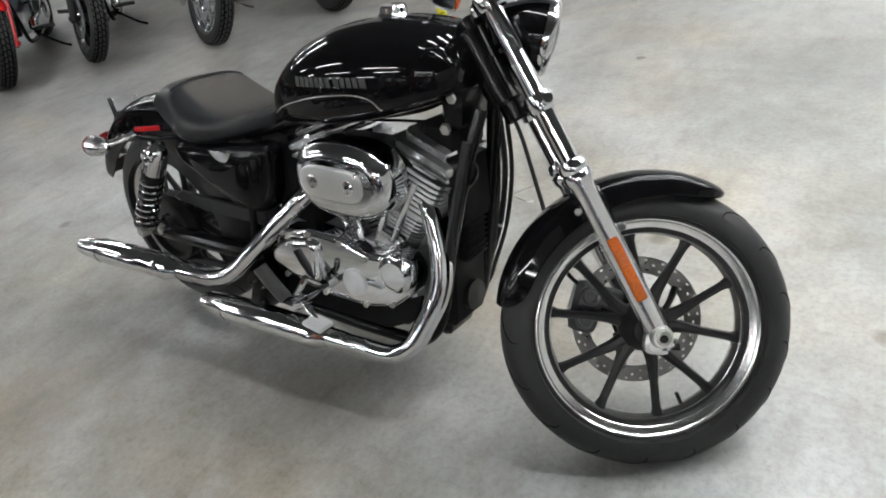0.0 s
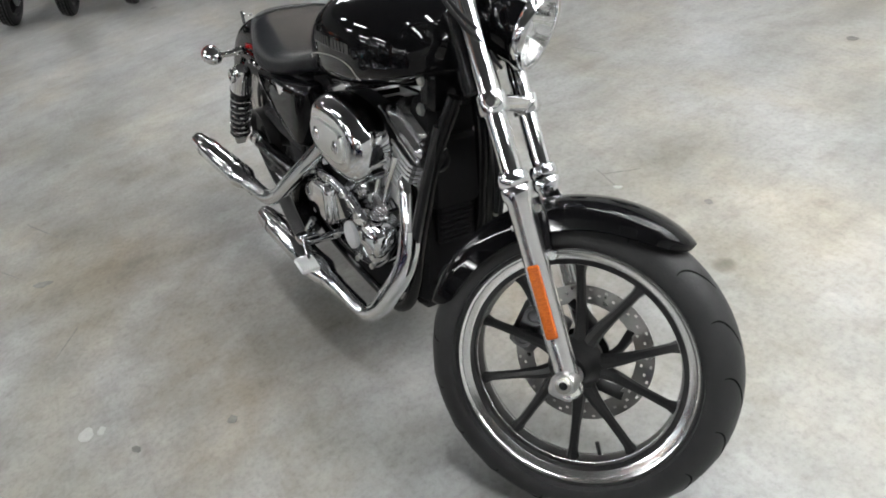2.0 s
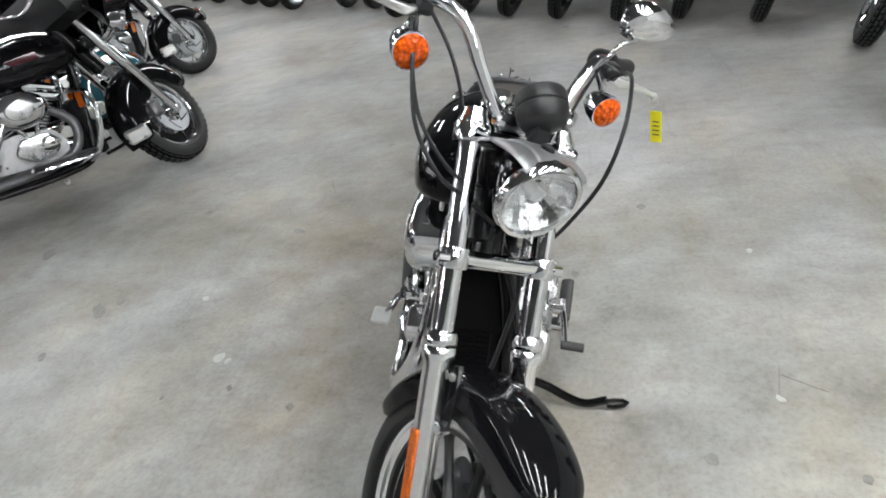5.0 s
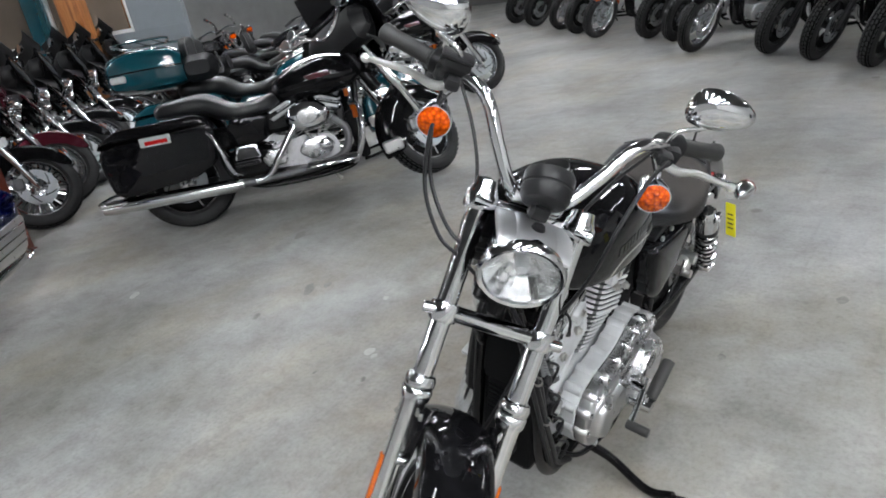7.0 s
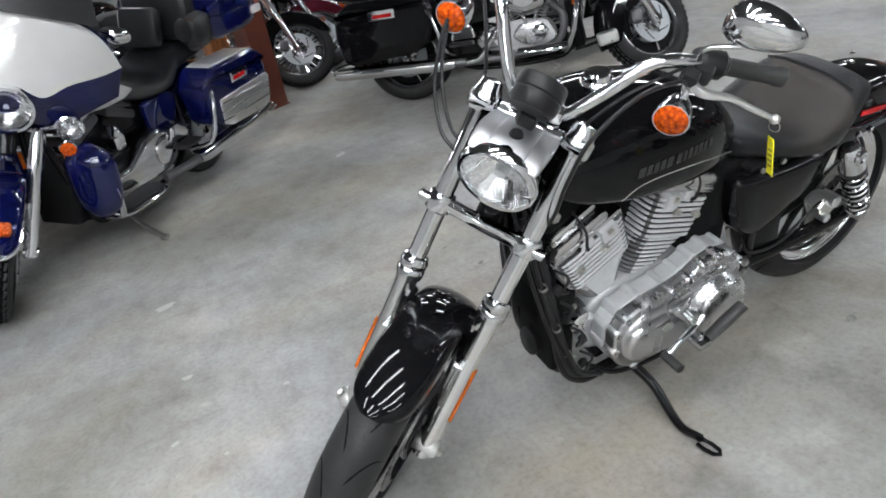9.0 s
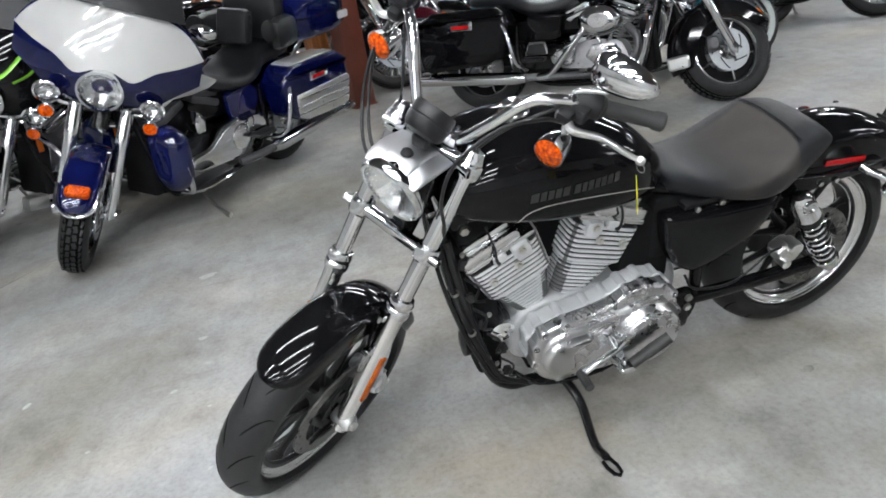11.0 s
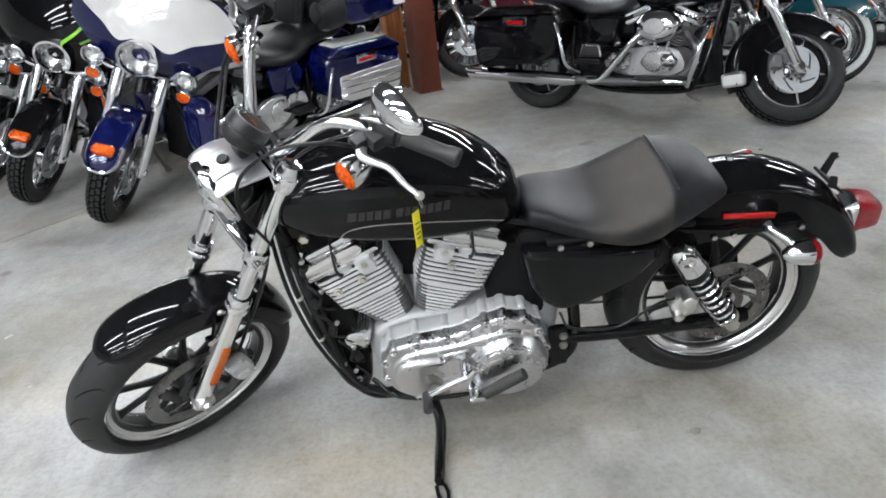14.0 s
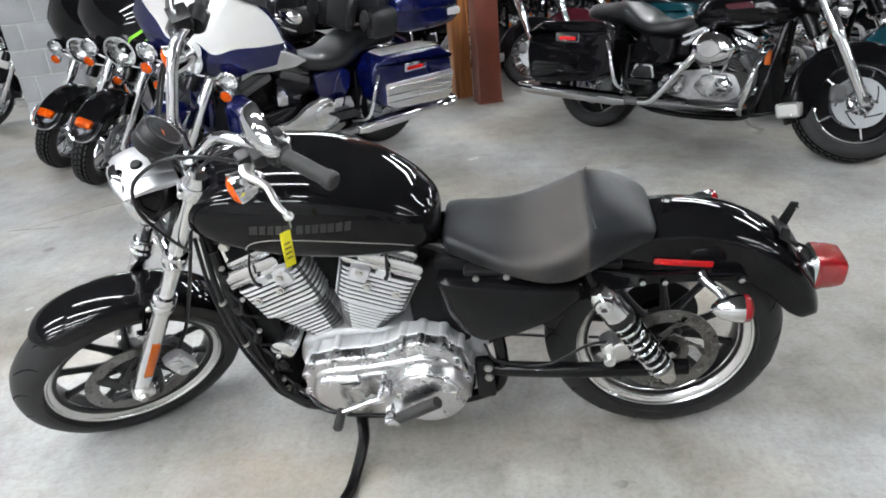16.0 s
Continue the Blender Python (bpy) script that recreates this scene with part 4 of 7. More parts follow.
        part("shock_cap", cat(lathe([(0.0, -0.030), (0.018, -0.028), (0.027, -0.018), (0.031, 0.0), (0.032, 0.045), (0.0335, 0.060), (0.0, 0.062)], st, d, 28), lathe([(0.008, 0.0), (0.020, 0.0), (0.022, 0.004), (0.020, 0.010), (0.013, 0.011), (0.008, 0.006)], st + Vector((0, s * 0.026, 0)), (0, s, 0), 24, closed=True)), CHROME, shock, "chrome upper shock cover")
        part("preload_collar", lathe([(0.012, 0.060), (0.034, 0.060), (0.035, 0.066), (0.034, 0.080), (0.012, 0.080)], st, d, 24, closed=True), PLASTIC, shock, "black preload collar")
        turns = []
        u = d.orthogonal().normalized()
        w = d.cross(u)
        n = 8.0
        for k in range(int(n * 16) + 1):
            t = k / (n * 16)
            an = 2 * math.pi * n * t
            turns.append(st + d * (0.080 + t * (L - 0.112)) + (u * math.cos(an) + w * math.sin(an)) * 0.0295)
        part("spring", tube(None, 0.0052, 8, path=turns), CHROME, shock, "chrome spring")
        part("shock_eye", cat(lathe([(0.0, -0.016), (0.016, -0.016), (0.018, -0.012), (0.018, 0.012), (0.016, 0.016), (0.0, 0.016)], sb, (0, 1, 0), 20), lathe([(0.0, L - 0.035), (0.03, L - 0.035), (0.03, L - 0.026), (0.0, L - 0.022)], st, d, 24)), ZINC, shock)
        # rear indicator
        rc_, rx = Vector((-0.128, 0.200, 0.570) if s > 0 else (-0.144, -0.202, 0.582)), Vector((-1, s * 0.03, 0.0)).normalized()
        ri = part("rear_indicator", lathe([(0.0, -0.068), (0.010, -0.064), (0.021, -0.05), (0.029, -0.028), (0.032, -0.006), (0.032, 0.004), (0.028, 0.004)], rc_, rx, 28), CHROME, bike, "chrome bullet rear indicator with red lens")
        part("red_lens", lathe([(0.0, 0.024), (0.012, 0.023), (0.024, 0.019), (0.031, 0.012), (0.0325, 0.0)], rc_, rx, 28), REDLENS, ri, "red lens")
        part("indicator_arm", tube([(-0.055, s * 0.120, 0.606), (-0.06, s * 0.14, 0.602), (-0.085, s * 0.175, 0.592), rc_ - rx * 0.03], 0.012, 10, 5, [0.014, 0.011, 0.009, 0.009]), CHROME, ri)
        # fender side reflector
        part("fender_reflector", block((-0.018, s * 0.0965, 0.622), (0.135, 0.006, 0.016), 0.002, Matrix.Rotation(radians(-8), 3, "Y")), REFLECT_R, bike, "red side reflector")
    # rear fender
    rr = [(62, 0.413, 0.082, 0.03, 0.035), (80, 0.412, 0.088, 0.05, 0.04), (100, 0.411, 0.091, 0.062, 0.042), (120, 0.409, 0.091, 0.066, 0.042), (138, 0.404, 0.090, 0.06, 0.040), (152, 0.398, 0.087, 0.05, 0.036), (160, 0.392, 0.080, 0.03, 0.028), (163, 0.388, 0.066, 0.014, 0.016)]
    part("rear_fender", mudguard(REAR, rr, nseg=56, across=17), BLACK, bike, "gloss black rear fender")
    # tail light
    lowered = lambda d, *rows: [(x, w, zb - d, zt - d) for x, w, zb, zt in rows]
    tl = part("tail_light", loft([super_loop(x, w, zb, zt, None, 5, 5, 28) for x, w, zb, zt in lowered(0.014, (-0.320, 0.030, 0.496, 0.556), (-0.340, 0.044, 0.482, 0.572), (-0.346, 0.046, 0.480, 0.574))]), CHROME, bike, "red tail light on a chrome base")
    part("tail_lens", loft([super_loop(x, w, zb, zt, None, 5, 5, 28) for x, w, zb, zt in lowered(0.014, (-0.346, 0.0470, 0.479, 0.575), (-0.362, 0.0475, 0.479, 0.575), (-0.364, 0.046, 0.482, 0.572), (-0.388, 0.046, 0.483, 0.570), (-0.412, 0.043, 0.488, 0.562), (-0.418, 0.037, 0.496, 0.554))]), REDLENS, tl, "ribbed red lens")
    # plate bracket, empty
    lug = lambda y, x0, z0, x1, z1, w: prism(round_outline([(x0, z0), (x0 + w, z0 + w * 0.5), (x1 + w * 0.8, z1 + w * 0.2), (x1, z1)], 0.004), y - 0.002, y + 0.002, 0.0008)
    pb = part("plate_bracket", cat(block((-0.268, 0.0, 0.624), (0.055, 0.085, 0.008), 0.002, Matrix.Rotation(radians(-40), 3, "Y")), lug(-0.036, -0.284, 0.612, -0.302, 0.678, 0.024), lug(0.040, -0.268, 0.620, -0.262, 0.660, 0.026), tube([(-0.285, 0.036, 0.614), (-0.310, 0.040, 0.600), (-0.330, 0.040, 0.566)], 0.009, 6, 2, flat=0.35)), PLASTIC, bike, "bare black licence plate bracket")
    part("bracket_bolt", cat(bolt_head((-0.296, -0.032, 0.668), (0, 1, 0), 0.005, 0.008), bolt_head((-0.325, 0.044, 0.572), (0, 1, 0), 0.007, 0.006)), CHROME, pb)
    part("seat_bolt", cat(bolt_head((0.01, 0.0, 0.733), (-0.1, 0, 1), 0.011, 0.008), bolt_head((-0.10, -0.06, 0.703), (-0.3, -0.5, 1), 0.008, 0.006)), CHROME, bike)

    # fuel tank
    T = [(0.528, 0.032, 0.722, 0.762, 0.740), (0.536, 0.070, 0.706, 0.786, 0.740), (0.556, 0.098, 0.699, 0.812, 0.748), (0.595, 0.124, 0.699, 0.852, 0.762), (0.665, 0.148, 0.704, 0.900, 0.782), (0.760, 0.164, 0.714, 0.936, 0.800), (0.870, 0.170, 0.735, 0.953, 0.814), (0.960, 0.167, 0.759, 0.952, 0.826), (1.030, 0.155, 0.781, 0.938, 0.838), (1.075, 0.134, 0.800, 0.914, 0.844), (1.100, 0.100, 0.814, 0.886, 0.846), (1.106, 0.05, 0.826, 0.866, 0.845)]
    tank = part("fuel_tank", loft([super_loop(x, w, zb, zt, zc, 2.5, 4.0, 64) for x, w, zb, zt, zc in interp_sections(T, 72)]), BLACK, bike, "gloss black teardrop fuel tank with charcoal side panels")
    part("tank_seam", tube([(0.56, 0.0, 0.694), (0.7, 0.0, 0.70), (0.95, 0.0, 0.718)], 0.004, 6, 4), WRINKLE, tank)
    Ti = interp_sections(T, 240)

    def on_tank(x, z, s, lift=0.0012):
        row = min(Ti, key=lambda r: abs(r[0] - x))
        _, w, zb, zt, zc = row
        e, h = (2.5, zt - zc) if z >= zc else (4.0, zc - zb)
        q = min(0.999, abs(z - zc) / h)
        y = w * (1 - q**e) ** (1 / e)
        ny = Vector((0, (y / w) ** (e - 1) / w, math.copysign(q ** (e - 1), z - zc) / h)).normalized()
        return Vector((x, s * (y + lift * ny.y), z + lift * ny.z))

    for s in (-1, 1):
        # wedge panel low on the flank, its pinstripe, and the lettering as a plain band
        line = [on_tank(p.x, p.z, s, 0.0012) for p in smooth_path([(0.580, 0, 0.732), (0.63, 0, 0.757), (0.72, 0, 0.784), (0.80, 0, 0.800), (0.88, 0, 0.808), (0.930, 0, 0.801), (0.952, 0, 0.780)], 8)]
        part("pinstripe", tube(None, 0.0011, 6, path=line), PINSTRIPE, tank, "thin silver pinstripe")
        bars = []
        for k, (xa, xb) in enumerate(((0.702, 0.716), (0.720, 0.735), (0.738, 0.752), (0.755, 0.768), (0.772, 0.785), (0.789, 0.800), (0.805, 0.820), (0.832, 0.848), (0.852, 0.866), (0.870, 0.884), (0.888, 0.902), (0.906, 0.925))):
            for q in range(4):
                za, zb = 0.813 + 0.065 * (xa - 0.70) + 0.0052 * q, 0.8182 + 0.065 * (xa - 0.70) + 0.0052 * q
                bars.append(([on_tank(xa - 0.0012 * q, za, s), on_tank(xb - 0.0012 * q, za, s), on_tank(xb - 0.0012 * q, zb, s), on_tank(xa - 0.0012 * q, zb, s)], [(0, 1, 2, 3)]))
        tagged(part("decal_band", cat(*bars), LETTER, tank, "dark pewter decal band"), kind="stuff")
    part("filler_cap", lathe([(0.0, 0.024), (0.026, 0.023), (0.030, 0.019), (0.031, 0.008), (0.036, 0.004), (0.038, -0.004), (0.0, -0.004)], (0.885, -0.012, 0.953), (0.02, -0.05, 1), 32), CHROME, tank, "chrome filler cap")
    part("tank_bolt", cat(*[bolt_head((1.078, s * 0.085, 0.80), (0.4, s, 0), 0.013, 0.008) for s in (-1, 1)], *[bolt_head((1.05, s * 0.07, 0.728), (0.2, s, 0), 0.014, 0.009) for s in (-1, 1)]), ZINC, tank)
    part("tank_mount", cat(block((1.06, 0, 0.77), (0.05, 0.14, 0.09), 0.012)), WRINKLE, tank)

    # seat
    S = [(0.524, 0.050, 0.680, 0.722, 0.70), (0.514, 0.085, 0.665, 0.734, 0.70), (0.47, 0.105, 0.650, 0.728, 0.69), (0.41, 0.130, 0.635, 0.709, 0.675), (0.35, 0.152, 0.622, 0.704, 0.664), (0.29, 0.166, 0.612, 0.724, 0.660), (0.235, 0.166, 0.614, 0.754, 0.668), (0.190, 0.154, 0.630, 0.779, 0.685), (0.130, 0.134, 0.650, 0.775, 0.700), (0.085, 0.116, 0.672, 0.754, 0.706), (0.054, 0.098, 0.684, 0.729, 0.706), (0.044, 0.07, 0.692, 0.714, 0.704)]
    Si = interp_sections(S, 56)
    seat = part("seat", loft([super_loop(x, w, zb, zt, zc, 2.9, 3.2, 64, dish=0.012 if x > 0.2 else 0.003) for x, w, zb, zt, zc in Si]), SEAT, bike, "black vinyl solo seat with worn insert", angle=60)
    ridge = [(0.182 + 0.010 * math.cos(q), 0.128 * math.sin(q), 0.7795 - 0.022 * abs(math.sin(q)) ** 3) for q in np.linspace(-1.5, 1.5, 30)]
    part("seat_piping", tube(None, 0.0028, 6, path=[Vector(p) for p in ridge]), VINYL, seat, "raised black seam")
    part("seat_pan", cat(block((0.30, 0, 0.632), (0.36, 0.22, 0.02), 0.006)), PLASTIC, seat)

    # side covers
    part("battery_cover", dome(round_outline([(0.545, 0.634), (0.530, 0.53), (0.500, 0.462), (0.455, 0.424), (0.38, 0.440), (0.262, 0.495), (0.205, 0.562), (0.200, 0.600), (0.36, 0.612)], 0.022), 0.085, 0.146), BLACK, bike, "gloss black battery cover")
    oil = part("oil_tank", dome(round_outline([(0.545, 0.648), (0.535, 0.52), (0.50, 0.452), (0.43, 0.452), (0.30, 0.505), (0.17, 0.575), (0.155, 0.605), (0.34, 0.628)], 0.025), -0.085, -0.160), BLACK, bike, "gloss black oil tank with a small silver wing badge")
    part("badge", prism(round_outline([(0.43, 0.620), (0.405, 0.590), (0.385, 0.588), (0.365, 0.592), (0.335, 0.617)], 0.006), -0.150, -0.159, 0.002), CHROME, oil, "plain silver wing badge")
    for x in (0.45, 0.38):
        part("seat_rail_bolt", rod((x, 0.118, 0.628), (x, 0.126, 0.628), 0.008, 8), ZINC, bike)

    # engine: crankcase, cylinders, covers
    part("crankcase", cat(prism(round_outline([(0.965, 0.32), (0.945, 0.39), (0.87, 0.425), (0.74, 0.43), (0.62, 0.42), (0.47, 0.44), (0.44, 0.36), (0.47, 0.24), (0.62, 0.205), (0.86, 0.205), (0.945, 0.24)], 0.03), -0.10, 0.07, 0.015)), SILVERP, bike, "silver-grey crankcase")
    V = Vector((0.823, 0, 0.297))
    for nm, sgn in (("front_cylinder", 1), ("rear_cylinder", -1)):
        tilt = radians(22.5) * sgn
        up = Vector((math.sin(tilt), 0, math.cos(tilt)))
        m = Matrix.Translation(V) @ Matrix.Rotation(tilt, 4, "Y")
        back = m.inverted()
        # core coloured near-black for the shade behind the fins
        cyl = part(nm, lathe([(0.0, 0.10), (0.046, 0.10), (0.050, 0.345), (0.0, 0.345)], V, up, 24), GAP_SHADE, bike, "silver finned engine cylinder")
        for k in range(17):
            z = 0.132 + 0.0140 * k
            g = min(1.0, k / 9)
            hx, hy = 0.056 + 0.033 * g, 0.064 + 0.030 * g
            th = 0.0076
            if k > 8:
                hx, hy, th = 0.092 + 0.0012 * (k - 8), 0.099, 0.0086
            out = round_outline([(-hx, -hy), (hx, -hy), (hx, hy), (-hx, hy)], 0.044 if k < 9 else 0.036, 5)
            # a thin web coloured dark as the shade between fins, with a thicker silver edge; head fins dip in the
            # middle of each flank
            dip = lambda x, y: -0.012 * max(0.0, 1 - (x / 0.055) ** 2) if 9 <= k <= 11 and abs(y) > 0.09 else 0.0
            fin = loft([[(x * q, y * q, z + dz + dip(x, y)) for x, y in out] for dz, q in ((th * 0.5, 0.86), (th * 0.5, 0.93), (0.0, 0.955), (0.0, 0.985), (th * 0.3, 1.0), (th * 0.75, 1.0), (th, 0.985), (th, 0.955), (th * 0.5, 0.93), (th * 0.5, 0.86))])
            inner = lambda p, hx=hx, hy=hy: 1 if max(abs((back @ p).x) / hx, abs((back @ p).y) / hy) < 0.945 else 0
            part("fin", moved(fin, m), CAST, cyl, angle=50, mats=(CAST, WEB_SHADE), pick=inner)
        part("cylinder_head", moved(cat(block((0, 0, 0.352), (0.13, 0.15, 0.06), 0.012), block((-0.045 * sgn, 0.088, 0.358), (0.050, 0.040, 0.046), 0.010), block((0.012 * sgn, 0.082, 0.368), (0.040, 0.036, 0.030), 0.008)), m), CAST, bike, "silver cylinder head")
        rocker = part("rocker_cover", moved(cat(block((0.004 * sgn, 0, 0.384), (0.198, 0.190, 0.016), 0.005), block((0.020 * sgn, 0, 0.405), (0.165, 0.192, 0.034), 0.010), block((0.015 * sgn, 0, 0.432), (0.130, 0.16, 0.026), 0.011)), m), POLISHED, bike, "polished rocker cover")
        for x in np.linspace(-0.020, 0.070, 10):
            part("rib", moved(block((x * sgn, 0.094, 0.424), (0.0045, 0.008, 0.008), 0.001), m), POLISHED, rocker)
        # a dark dish paints the shade of the plug recess
        part("plug_well", moved(lathe([(0.0, 0.0), (0.014, 0.0), (0.017, 0.004), (0.017, -0.03), (0.0, -0.03)], (0.020 * sgn, 0.094, 0.362), (0, 1, 0), 16), m), GAP_SHADE, cyl, "plug well painted dark for its shade")
        for x, z in ((-0.045 * sgn, 0.366), (-0.018 * sgn, 0.330), (0.055 * sgn, 0.326)):
            part("head_bolt", moved(cat(rod((x, 0.096, z), (x, 0.115, z), 0.0075, 12), lathe([(0.004, 0.0), (0.0075, 0.0), (0.0115, 0.002), (0.0115, 0.005), (0.0075, 0.006)], (x, 0.103, z), (0, 1, 0), 16)), m), ZINC, cyl)
        part("spark_plug_lead", moved(tube([(0.020 * sgn, 0.085, 0.362), (0.020 * sgn, 0.104, 0.366), (0.020 * sgn, 0.108, 0.385), (0.008 * sgn, 0.104, 0.42), (0.0, 0.06, 0.45)], 0.005, 10, 6, [0.0055, 0.005, 0.0038, 0.003, 0.003]), m), PLASTIC, cyl, "black plug lead")
        for q in (-1, 1):
            part("pushrod_tube", moved(rod((0.02 * q - 0.01 * sgn, -0.092, 0.14), (0.026 * q, -0.096, 0.345), 0.010, 12), m), CHROME, cyl, "chrome pushrod tube")
        part("tappet_block", moved(block((0.0, -0.085, 0.145), (0.075, 0.045, 0.05), 0.008), m), POLISHED, bike, "polished tappet block")
    # left: primary case and its covers
    case = [(0.928, 0.30), (0.924, 0.362), (0.896, 0.404), (0.830, 0.419), (0.750, 0.422), (0.695, 0.432), (0.650, 0.456), (0.600, 0.464), (0.545, 0.447), (0.506, 0.402), (0.487, 0.330), (0.495, 0.260), (0.540, 0.207), (0.605, 0.187), (0.720, 0.182), (0.850, 0.196), (0.908, 0.240)]
    pcase = part("primary_case", prism(round_outline(case, 0.03), 0.078, 0.126, 0.004), SILVERP, bike, "silver-grey primary case")
    # dark ring painted as the dark reflection in the polished cover's side
    part("gasket_band", prism(round_outline(offset_outline(case, -0.003), 0.03), 0.124, 0.129, 0.001), PLASTIC, bike, "dark band painted for the cover edge's reflection")
    cov = part("primary_cover", prism(round_outline(offset_outline(case, -0.002), 0.03), 0.129, 0.162, 0.010, steps=5), BUFFED, bike, "polished aluminium primary cover")
    # screw lugs stand out round the rim of cover and case
    ci = offset_outline(case, -0.010)
    for x, z in ci[0:12] + ci[13:16]:
        part("screw_lug", cat(lathe([(0.0, 0.128), (0.013, 0.128), (0.013, 0.160), (0.011, 0.163), (0.0, 0.163)], (x, 0, z), (0, 1, 0), 18)), BUFFED, cov)
        part("case_lug", rod((x, 0.075, z), (x, 0.124, z), 0.015, 14), SILVERP, pcase)
        part("cover_screw", cat(lathe([(0.0045, 0.168), (0.0078, 0.168), (0.0085, 0.166), (0.0085, 0.160), (0.0045, 0.160)], (x, 0, z), (0, 1, 0), 14, closed=True), rod((x, 0.158, z), (x, 0.163, z), 0.005, 8)), CHROME, cov, "chrome cover screw")
    inner_o = [(0.905, 0.325), (0.885, 0.372), (0.840, 0.390), (0.745, 0.395), (0.660, 0.410), (0.600, 0.425), (0.540, 0.405), (0.510, 0.33), (0.520, 0.26), (0.600, 0.212), (0.720, 0.205), (0.840, 0.225), (0.895, 0.27)]
    part("cover_face", prism(round_outline(inner_o, 0.03), 0.155, 0.174, 0.014, steps=5), BUFFED, cov)
    lobe = [(0.905, 0.325), (0.880, 0.365), (0.835, 0.372), (0.765, 0.368), (0.752, 0.352), (0.775, 0.337), (0.815, 0.325), (0.800, 0.262), (0.850, 0.240), (0.895, 0.275)]
    part("alternator_bulge", prism(round_outline(lobe, 0.022), 0.168, 0.190, 0.017, steps=5), BUFFED, cov)
    derby = part("derby_cover", lathe([(0.0, 0.005), (0.050, 0.0048), (0.080, 0.0040), (0.084, 0.0020), (0.086, -0.003), (0.091, -0.004), (0.095, -0.009), (0.099, -0.022), (0.106, -0.034)], (0.598, 0.200, 0.300), (0, 1, 0), 56), BUFFED, bike, "polished round derby cover")
    for k in range(5):
        part("derby_screw", bolt_head((0.598 + 0.074 * math.cos(radians(72 * k + 18)), 0.2035, 0.300 + 0.074 * math.sin(radians(72 * k + 18))), (0, 1, 0), 0.006, 0.004), ZINC, derby)
    part("inspection_cover", cat(prism(round_outline([(0.690, 0.352), (0.765, 0.346), (0.768, 0.374), (0.694, 0.382)], 0.012), 0.172, 0.180, 0.003), *[rod((x, 0.176, 0.364), (x, 0.184, 0.364), 0.007, 12) for x in (0.708, 0.750)]), BUFFED, cov)
    # left controls
    part("shift_lever", cat(rod((0.712, 0.165, 0.330), (0.712, 0.225, 0.330), 0.014, 16), tube([(0.712, 0.222, 0.330), (0.75, 0.228, 0.322), (0.805, 0.234, 0.302), (0.82, 0.236, 0.296)], 0.009, 10, 5), tube([(0.712, 0.222, 0.33), (0.690, 0.220, 0.35)], 0.009, 8, 1)), CHROME, bike, "chrome shift lever")
    part("shift_peg", rod((0.82, 0.225, 0.295), (0.82, 0.285, 0.295), 0.0125, 14), GRIP, bike, "black rubber shift peg")
    peg = part("foot_peg", cat(tube([(0.672, 0.235, 0.270), (0.618, 0.236, 0.300), (0.566, 0.238, 0.330)], 0.021, 12, 4, [0.019, 0.021, 0.020], flat=0.8)), GRIP, bike, "folded black rubber foot peg")
    part("peg_mount", cat(block((0.690, 0.215, 0.262), (0.045, 0.07, 0.026), 0.007), rod((0.655, 0.16, 0.25), (0.69, 0.245, 0.262), 0.010, 10), rod((0.690, 0.228, 0.245), (0.69, 0.228, 0.29), 0.008, 10)), CHROME, peg, "chrome peg clevis")
    part("gear_shaft", tube([(0.97, 0.10, 0.24), (0.90, 0.15, 0.208), (0.76, 0.165, 0.196), (0.66, 0.16, 0.205)], 0.007, 8, 6), WRINKLE, bike, "black brake line under the case")
    # kickstand
    ks = BIKE.inverted() @ Matrix.Translation((0, 0.022, 0))
    foot = ks @ Vector((0.820, 0.395, 0.012))
    part("kickstand", cat(tube([(0.815, 0.075, 0.175), (0.812, 0.13, 0.155), (0.800, 0.20, 0.13), (0.815, 0.31, 0.10), foot + (Vector((0, -0.025, 0.012)))], 0.012, 10, 6, [0.022, 0.019, 0.017, 0.016, 0.015], flat=0.75),
        tube(None, 0.0055, 8, path=[ks @ Vector(p) for p in ((0.808, 0.370, 0.014), (0.800, 0.392, 0.010), (0.801, 0.418, 0.010), (0.810, 0.428, 0.010), (0.821, 0.418, 0.010), (0.827, 0.392, 0.010), (0.829, 0.372, 0.014))])), WRINKLE, bike, "black kickstand with looped foot")
    part("kickstand_spring", rod((0.79, 0.11, 0.165), (0.70, 0.11, 0.19), 0.008, 8), ZINC, bike)
    # horn / front fittings
    part("horn", lathe([(0.0, 0.034), (0.026, 0.033), (0.033, 0.028), (0.036, 0.0), (0.032, -0.06), (0.0, -0.06)], (0.982, 0.078, 0.400), (0.1, 1, -0.05), 28), CHROME, bike, "chrome canister at the engine front")
    part("oil_filter", lathe([(0.0, 0.0), (0.034, 0.0), (0.038, 0.006), (0.038, 0.07), (0.0, 0.075)], (1.0, 0.0, 0.285), (1, 0, 0.1), 28), PLASTIC, bike, "black oil filter")
    reg = part("regulator", block((1.058, 0, 0.45), (0.03, 0.085, 0.11), 0.006), MATTE, bike, "finned black regulator between the frame rails")
    for k in range(7):
        part("fin", block((1.076, 0, 0.405 + 0.014 * k), (0.010, 0.08, 0.004), 0.001), MATTE, reg)
    part("lower_mount", block((1.00, 0.0, 0.215), (0.05, 0.13, 0.07), 0.018), WRINKLE, bike, "black lower engine mount")
